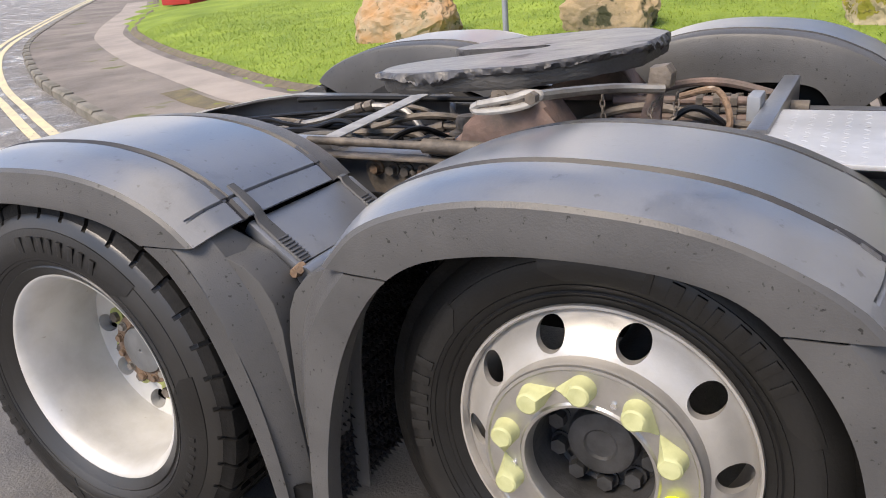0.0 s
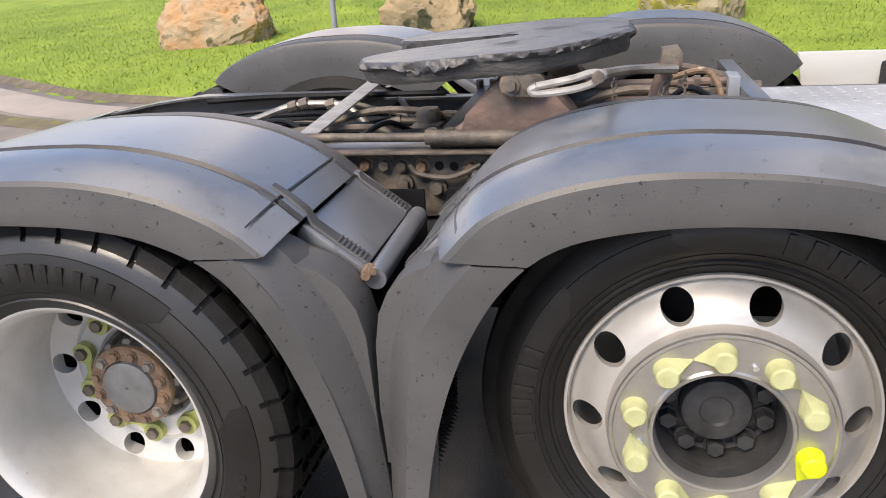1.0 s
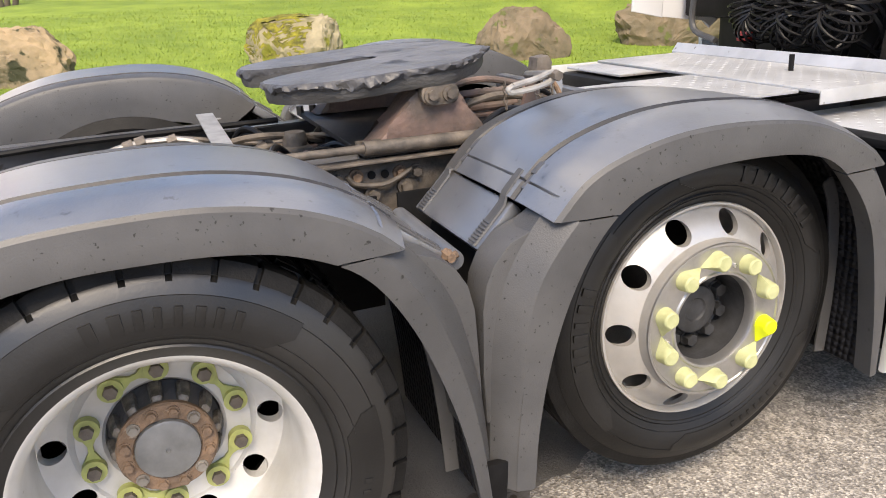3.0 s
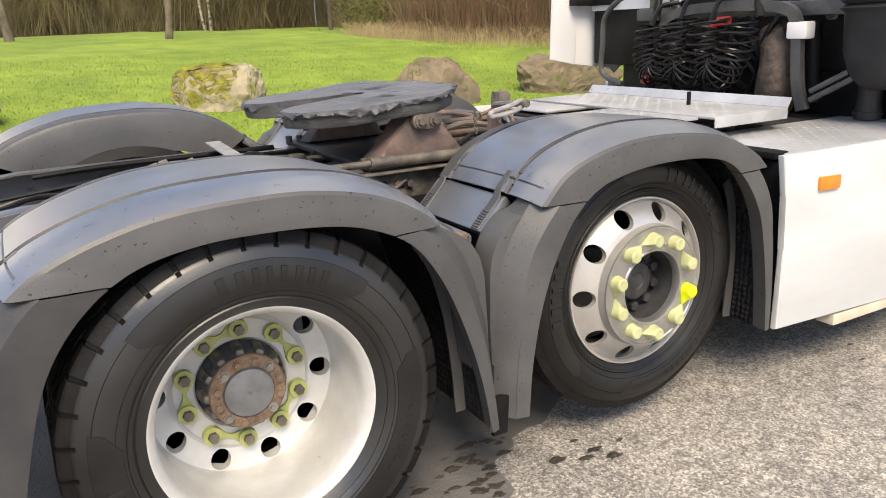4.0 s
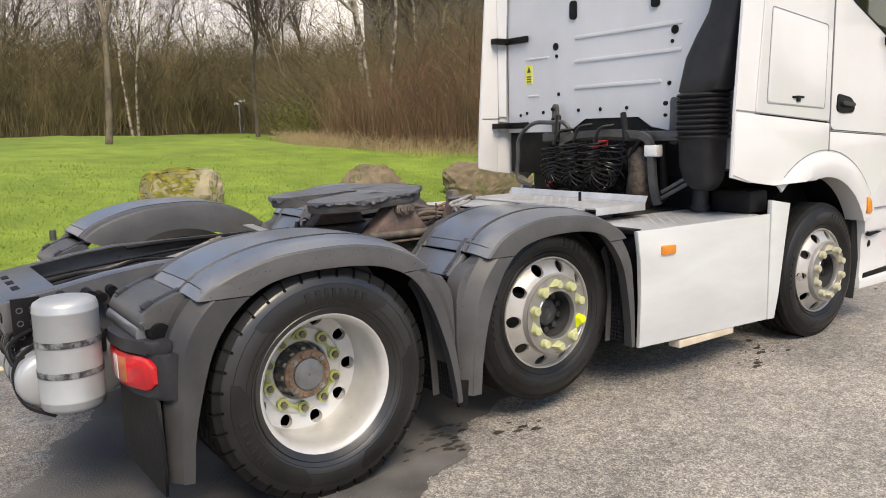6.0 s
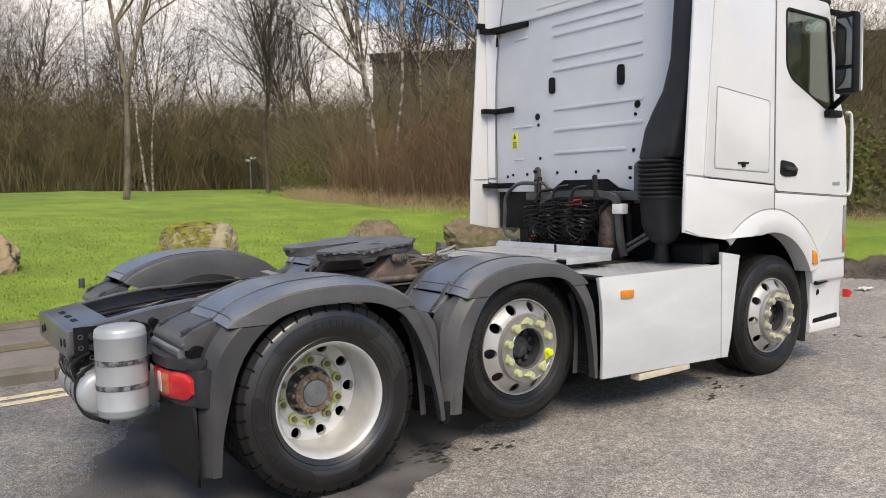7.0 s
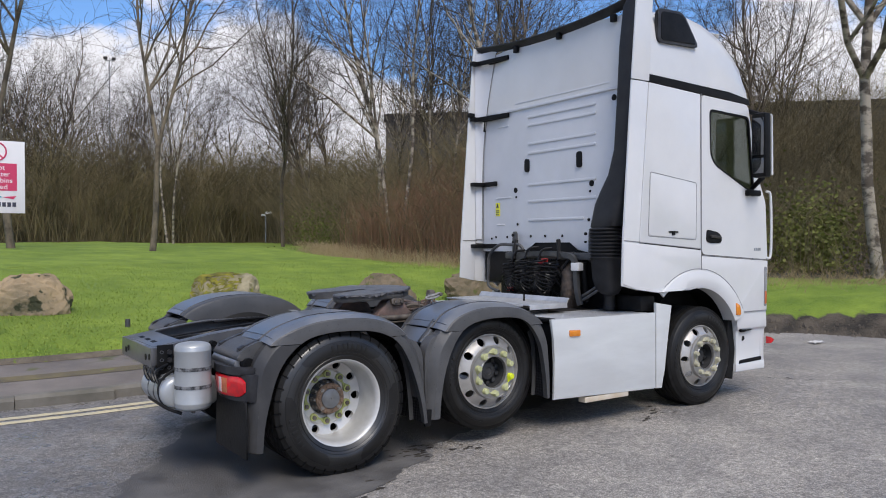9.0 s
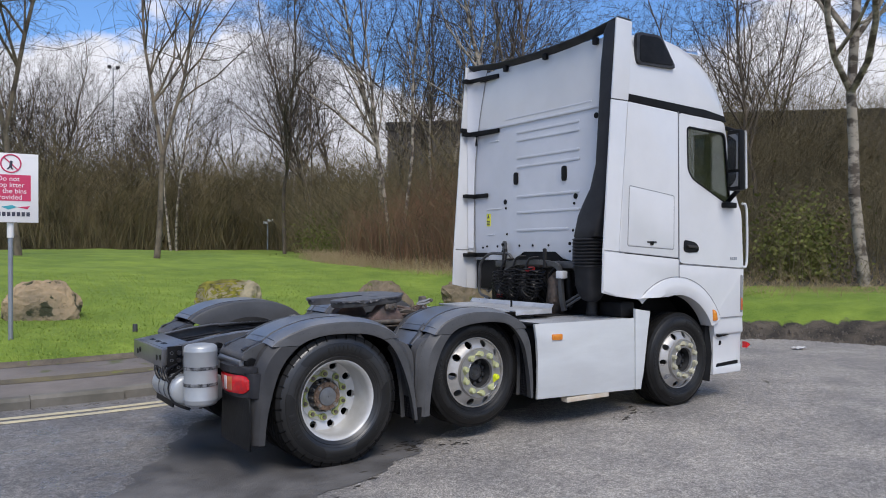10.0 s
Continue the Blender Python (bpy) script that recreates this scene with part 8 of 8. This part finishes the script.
# clods and stones on the bare bank
rs = np.random.RandomState(12)
where = np.array([(p.x, p.y, d.x, d.y) for p, d, _ in along(kerb_path, 0.1) if 8.3 < p.x < 16])
k = rs.randint(0, len(where), 3200)
off = rs.uniform(-0.15, 0.6, 3200) * rs.uniform(0.5, 1, 3200)
cx, cy = where[k, 0] - where[k, 3] * off + rs.normal(0, 0.05, 3200), where[k, 1] + where[k, 2] * off + rs.normal(0, 0.05, 3200)
cz = np.maximum(ground_height(cx, cy)[0], 0.0)
size = 0.015 + 0.05 * rs.uniform(0, 1, 3200) ** 3
unit = np.array([(1, 0, -0.2), (-0.4, 0.9, -0.2), (-0.6, -0.8, -0.2), (0.1, 0.1, 0.9)])
V = np.stack([cx, cy, cz], 1)[:, None, :] + unit[None] * size[:, None, None] * rs.uniform(0.5, 1.5, (3200, 4, 3))
F = (np.arange(3200)[:, None, None] * 4 + np.array([(0, 1, 3), (1, 2, 3), (2, 0, 3)])[None]).reshape(-1, 3)
me = bpy.data.meshes.new("clods")
me.from_pydata(V.reshape(-1, 3).tolist(), [], F.tolist())
me.materials.append(M_EARTH)
tagged(new("soil_clods", me), "loose dark soil and stones on the bank", "soil", "", "stuff")

# grass blades on the near lawn
rs = np.random.RandomState(4)
N = 130000
bx = rs.uniform(-13, 12.5, N)
by = 3.4 + 11 * rs.uniform(0, 1, N) ** 1.6
bh, bs, bw, br = ground_height(bx, by)
keep = (bs > np.where(br > 0.5, 0.62, 1.56)) & (bw < 0) & (rs.uniform(0, 1, N) < np.clip(1.3 - (by - 4) / 14, 0.3, 1))
bx, by, bh = bx[keep], by[keep], bh[keep]
n = len(bx)
ang, lean, tall = rs.uniform(0, 2 * np.pi, n), rs.normal(0, 0.02, (n, 2)), rs.uniform(0.014, 0.038, n) * (1 + 0.8 * (rs.uniform(0, 1, n) > 0.96))
wide = rs.uniform(0.004, 0.009, n)
dx, dy = np.cos(ang) * wide, np.sin(ang) * wide
v = np.empty((n, 3, 3))
v[:, 0] = np.stack([bx - dx, by - dy, bh - 0.004], 1)
v[:, 1] = np.stack([bx + dx, by + dy, bh - 0.004], 1)
v[:, 2] = np.stack([bx + lean[:, 0], by + lean[:, 1], bh + tall], 1)
me = bpy.data.meshes.new("grass")
me.from_pydata(v.reshape(-1, 3).tolist(), [], np.arange(3 * n).reshape(-1, 3).tolist())
me.materials.append(M_BLADE)
tagged(new("grass", me), "short green lawn grass", "grass", "", "stuff")


# ---- trees ----
def tubes(segs, sides):
    """Mesh arrays of tapered tubes from rows of p0, p1, r0, r1."""
    s = np.array(segs)
    p0, p1, r0, r1 = s[:, :3], s[:, 3:6], s[:, 6], s[:, 7]
    d = p1 - p0
    d = d / np.maximum(np.linalg.norm(d, axis=1, keepdims=True), 1e-6)
    ref = np.where(np.abs(d[:, 2:]) < 0.9, np.array([[0, 0, 1.0]]), np.array([[1.0, 0, 0]]))
    u = np.cross(d, ref)
    u /= np.linalg.norm(u, axis=1, keepdims=True)
    w = np.cross(d, u)
    vs = []
    for p, r in ((p0, r0), (p1, r1)):
        for k in range(sides):
            a = 2 * np.pi * k / sides
            vs.append(p + r[:, None] * (np.cos(a) * u + np.sin(a) * w))
    V = np.stack(vs, 1).reshape(-1, 3)
    base = np.arange(len(s))[:, None] * 2 * sides
    F = np.concatenate([base + np.array([[k, (k + 1) % sides, sides + (k + 1) % sides, sides + k]]) for k in range(sides)], 0)
    return V, F


def tube_mesh(segs, sides, mat):
    V, F = tubes(segs, sides)
    me = bpy.data.meshes.new("tubes")
    me.from_pydata(V.tolist(), [], F.tolist())
    me.materials.append(mat)
    me.polygons.foreach_set("use_smooth", [True] * len(me.polygons))
    return me


def grow(seed, height, stems, spread, fork, split=0.0):
    """Rows of tubes for a bare tree: thick wood and fine twigs."""
    rng = random.Random(seed)
    wood, fine = [], []
    steps = (0.9, 0.75, 0.6, 0.45, 0.4)
    bends = (0.07, 0.16, 0.22, 0.26, 0.28)

    def limb(p, d, length, r, level):
        n = max(3 if level < 3 else 2, int(length / steps[level]))
        step = length / n
        rr = r
        for i in range(n):
            b = bends[level]
            d = (d + Vector((rng.gauss(0, b), rng.gauss(0, b), rng.gauss(0.05 if level < 3 else -0.01, b)))).normalized()
            q = p + d * step
            r2 = max(r * (1 - 0.84 * (i + 1) / n), 0.0045)
            (wood if rr > 0.022 else fine).append((*p, *q, rr, r2))
            if level < 4 and (level > 0 or i / n > fork):
                if rng.random() < (0.95, 0.95, 0.95, 0.9)[level]:
                    for _ in range(2 if level == 0 else 1):
                        side = d.orthogonal().normalized()
                        side.rotate(Matrix.Rotation(rng.uniform(0, 2 * math.pi), 3, d))
                        nd = (d * rng.uniform(0.55, 1.0) + side * rng.uniform(0.6, 1.0) * spread + Vector((0, 0, 0.2 if level < 2 else 0.05))).normalized()
                        nl = (length - i * step) * rng.uniform(0.40, 0.62) if level == 0 else length * rng.uniform(0.38, 0.62)
                        if nl > 0.3:
                            limb(q, nd, nl, max(r2 * rng.uniform(0.5, 0.78), 0.007), level + 1)
            p, rr = q, r2

    if split:
        r = height * 0.0075
        p = Vector((0, 0, -0.2))
        for i in range(5):
            q = p + Vector((0.05 + rng.gauss(0, 0.025), rng.gauss(0, 0.03), split * height / 5))
            wood.append((*p, *q, r * (1 - 0.05 * i), r * (0.95 - 0.05 * i)))
            p = q
        for side, part_r, part_l in ((-0.10, 0.62, 0.92), (0.34, 0.58, 1.0)):
            limb(p, Vector((side, rng.uniform(-0.08, 0.08), 1)).normalized(), height * (1 - split) * part_l, r * part_r, 0)
        return wood, fine
    for k in range(stems):
        a = 2 * math.pi * k / stems + rng.uniform(0, 1)
        out = 0.22 if stems > 1 else 0.04
        d = Vector((math.cos(a) * out, math.sin(a) * out, 1)).normalized()
        limb(Vector((0.12 * math.cos(a) * (stems > 1), 0.12 * math.sin(a) * (stems > 1), -0.2)), d, height * rng.uniform(0.85, 1.0), height * 0.0070 / (1 + 0.3 * (stems - 1)), 0)
    return wood, fine


def tree_kind(seed, height, stems, spread, fork, bark, label, split=0.0):
    wood, fine = grow(seed, height, stems, spread, fork, split)
    ob = tagged(new("tree"), label, "tree", "bare trees at the wood's edge")
    part("trunk", tube_mesh(wood, 6, bark), None, ob)
    part("crown", tube_mesh(fine, 3, M_TWIG), None, ob)
    return ob


KINDS = [
    tree_kind(1, 15, 1, 0.9, 0.08, M_TRUNK, "tall bare tree with a forked pale brown trunk", 0.24),
    tree_kind(2, 17, 1, 0.8, 0.2, M_BARK, "tall slender bare tree with brown bark"),
    tree_kind(7, 14, 3, 0.85, 0.22, M_BARK, "bare tree with three brown stems"),
    tree_kind(4, 16, 1, 0.7, 0.25, M_BIRCH, "bare birch with a pale trunk"),
    tree_kind(5, 13, 2, 0.75, 0.25, M_BIRCH, "bare birch with two pale stems"),
    tree_kind(11, 17, 1, 1.0, 0.12, M_BIRCH, "tall birch with mottled bark and low side branches"),
]
placed = set()


def plant(kind, x, y, scale, turn, lean=0.0):
    z = float(ground_height(np.array([x]), np.array([y]))[0][0])
    m = pose(x, y, z, lean, 0, turn) @ Matrix.Scale(scale, 4)
    ob = KINDS[kind]
    if kind in placed:
        return copy_thing(ob, m)
    placed.add(kind)
    ob.matrix_basis = m
    return ob


plant(0, 3.85, 19.3, 0.95, -30)
plant(0, 0.2, 21.5, 1.2, 200, 4)
plant(2, -2.2, 18.5, 1.15, 75, 3)
plant(5, 15.2, 2.7, 1.25, 120)
plant(1, 14.0, 33.0, 1.0, 40)
plant(4, 9.0, 36.0, 1.0, 130)
trng = random.Random(17)
for p, d, run in along(wood_path, 1.9, 12):
    if p.x < -6 or p.x > 28:
        continue
    if p.y < 12 and trng.random() < 0.6:
        continue
    n = Vector((-d.y, d.x, 0))
    q = p + n * (0.8 + 3.5 * (p.y < 12) + 16 * trng.random() ** 1.2) + d * trng.uniform(-1, 1)
    plant(trng.choice((0, 1, 1, 2, 3, 3, 4)), q.x, q.y, trng.uniform(0.7, 1.15), trng.uniform(0, 360), trng.uniform(-3, 3))

for k in range(9):
    plant(trng.choice((0, 1, 1, 2, 4)), trng.uniform(-3, 30), trng.uniform(50, 66), trng.uniform(0.75, 1.1), trng.uniform(0, 360), trng.uniform(-3, 3))

# thicket: brown twigs, red-brown stems in front, dry grass along its foot
def thicket(name, count, depth, low, high, radius, mat, label, lo_x, area, seed, tilt=0.5, start=0.0, bend=0.7):
    rs = np.random.RandomState(seed)
    path = np.array([(p.x, p.y, d.x, d.y) for p, d, _ in along(wood_path, 0.3) if lo_x(p)])
    k = rs.randint(0, len(path), count)
    off = start + depth * rs.uniform(0, 1, count) ** 1.4
    x = path[k, 0] - path[k, 3] * off + rs.normal(0, 0.4, count)
    y = path[k, 1] + path[k, 2] * off + rs.normal(0, 0.4, count)
    if area:
        x, y = rs.uniform(area[0], area[1], count), rs.uniform(area[2], area[3], count)
        off = np.full(count, depth * 0.3)
    z = ground_height(x, y)[0] - 0.05
    tall = rs.uniform(low, high, count) * (0.6 + 0.4 * np.clip(off / max(depth * 0.3, 0.1), 0, 1)) * (1 + 0.35 * np.sin(x * 0.9 + y * 0.5) * np.cos(y * 0.7 - x * 0.3))
    tall = tall * np.where((x > 9) & (y < 9), 0.62, 1.0)
    lean = rs.normal(0, tilt, (count, 2))
    p0 = np.stack([x, y, z], 1)
    p1 = p0 + np.stack([lean[:, 0] * tall * 0.35, lean[:, 1] * tall * 0.35, tall * 0.55], 1)
    p2 = p1 + np.stack([lean[:, 0] * tall * bend, lean[:, 1] * tall * bend, tall * 0.45], 1)
    far = np.clip(np.hypot(x + 2.6, y + 6.5) / 30, 0.5, 1.8)
    r = radius * far * rs.uniform(0.6, 1.3, count)
    segs = np.concatenate([np.column_stack([p0, p1, r, r * 0.7]), np.column_stack([p1, p2, r * 0.7, r * 0.2])])
    for _ in range(2):
        t = rs.uniform(0.3, 0.9, count)[:, None]
        q0 = p1 * (1 - t) + p2 * t
        q1 = q0 + np.stack([rs.normal(0, 0.3, count), rs.normal(0, 0.3, count), rs.uniform(0.1, 0.6, count)], 1) * (tall * 0.4)[:, None]
        segs = np.concatenate([segs, np.column_stack([q0, q1, r * 0.5, r * 0.15])])
    return tagged(new(name, tube_mesh(segs, 3, mat)), label, "undergrowth", "", "stuff")


thicket("undergrowth", 27000, 26, 2.0, 6.2, 0.011, M_BRUSH, "dense brown leafless undergrowth at the wood's edge", lambda p: -4 < p.x < 30, None, 3)
thicket("red_stems", 2600, 3.5, 1.8, 3.2, 0.010, M_RED_STEM, "red-brown upright stems of a leafless shrub thicket", lambda p: 10 < p.x < 16 and 8 < p.y < 21.5, None, 6, 0.15)
thicket("far_undergrowth", 13000, 22, 3.0, 7.0, 0.013, M_BRUSH, "brown leafless undergrowth behind the lawn", lambda p: True, (-3, 36, 49, 72), 31)
thicket("dry_grass", 8000, 2.6, 0.25, 0.8, 0.007, M_DRYGRASS, "tangle of dry straw-coloured grass and stalks", lambda p: 10 < p.x < 26 and p.y < 25, None, 8, 0.7, -1.5)


def leaf_clumps(name, count, lo_x, seed, mat, label, spot=None):
    rs = np.random.RandomState(seed)
    path = np.array([(p.x, p.y, d.x, d.y) for p, d, _ in along(wood_path, 0.3) if lo_x(p)])
    centres = rs.randint(0, len(path), 26)
    k = centres[rs.randint(0, 26, count)]
    off = 1.2 + 3.5 * ((k * 37 % 11) / 11)
    x = path[k, 0] - path[k, 3] * off + rs.normal(0, 0.75, count)
    y = path[k, 1] + path[k, 2] * off + rs.normal(0, 0.75, count)
    if spot:
        x, y = spot[0] + rs.normal(0, spot[2], count), spot[1] + rs.normal(0, spot[2], count)
    z = ground_height(x, y)[0] + np.abs(rs.normal(0.7, 0.6, count))
    a, s = rs.uniform(0, 2 * np.pi, count), rs.uniform(0.03, 0.07, count)
    t = rs.uniform(-0.8, 0.8, count)
    u = np.stack([np.cos(a), np.sin(a), t * 0.5], 1) * s[:, None]
    w = np.stack([-np.sin(a) * t, np.cos(a) * t, np.ones(count)], 1) * (s * 0.6)[:, None]
    c = np.stack([x, y, z], 1)
    V = np.stack([c - u, c + w, c + u, c - w], 1).reshape(-1, 3)
    me = bpy.data.meshes.new("leaves")
    me.from_pydata(V.tolist(), [], np.arange(4 * count).reshape(-1, 4).tolist())
    me.materials.append(mat)
    return tagged(new(name, me), label, "undergrowth", "", "stuff")


leaf_clumps("bramble_leaves", 12000, lambda p: -40 < p.x < 32, 5, M_IVY, "olive-green bramble leaves in the undergrowth")

leaf_clumps("green_shrub", 3600, lambda p: True, 9, M_SHRUB, "leafy olive-green shrub at the wood's edge", (15.4, 4.5, 0.55))
leaf_clumps("green_shrub", 1800, lambda p: True, 10, M_IVY, "leafy olive-green shrub at the wood's edge", (13.6, 26.5, 0.9))

# ---- warehouse beyond the wood ----
bm = bmesh.new()
corner = Vector((42.0, 70.0, 0))
run = Vector((0.73, -0.684, 0))
back = Vector((0.684, 0.73, 0))
pts = [corner, corner + run * 130, corner + run * 130 + back * 30, corner + back * 30]
lo = [bm.verts.new((p.x, p.y, 0)) for p in pts]
hi = [bm.verts.new((p.x, p.y, 16.0)) for p in pts]
bm.faces.new(hi)
for k in range(4):
    bm.faces.new((lo[k], lo[(k + 1) % 4], hi[(k + 1) % 4], hi[k]))
shed = thing("warehouse", bm, M_BUILDING, "long brown-grey warehouse behind the trees", "building")
bm = bmesh.new()
a, b = corner - back * 0.2 - run * 0.2, corner + run * 130 - back * 0.2
loft(bm, [[(p.x, p.y, 15.2), (p.x, p.y, 16.15), (p.x + back.x * 0.6, p.y + back.y * 0.6, 16.15)] for p in (a, b)])
part("roof_edge", bm, M_DARK, shed)

# short timber marker at the lawn's edge
mz = float(ground_height(np.array([0.04]), np.array([5.35]))[0][0])
bm = bmesh.new()
lathe(bm, [(0.034, -0.10), (0.036, 0.0), (0.035, 0.10), (0.029, 0.11), (0.0, 0.112)], (0.04, 5.35, mz), 12, "z")
thing("marker_post", bm, M_DIMGREY, "short dark timber marker post in the lawn", "post")

# tall floodlight mast far behind the wood
bm = bmesh.new()
rod(bm, (16.76, 89.2, 0), (16.76, 89.2, 22.8), 0.11, 10, 0.07)
mast = thing("floodlight_mast", bm, M_POST, "tall grey mast with two floodlights beyond the trees", "lamp")
bm = bmesh.new()
rod(bm, (16.2, 89.2, 22.7), (17.3, 89.2, 22.7), 0.05, 8)
part("crossbar", bm, M_POST, mast)
for x in (16.3, 17.2):
    bm = bmesh.new()
    box(bm, x - 0.2, x + 0.2, 88.9, 89.15, 22.75, 23.05, 0.04)
    part("lamp_head", bm, M_DARK, mast)
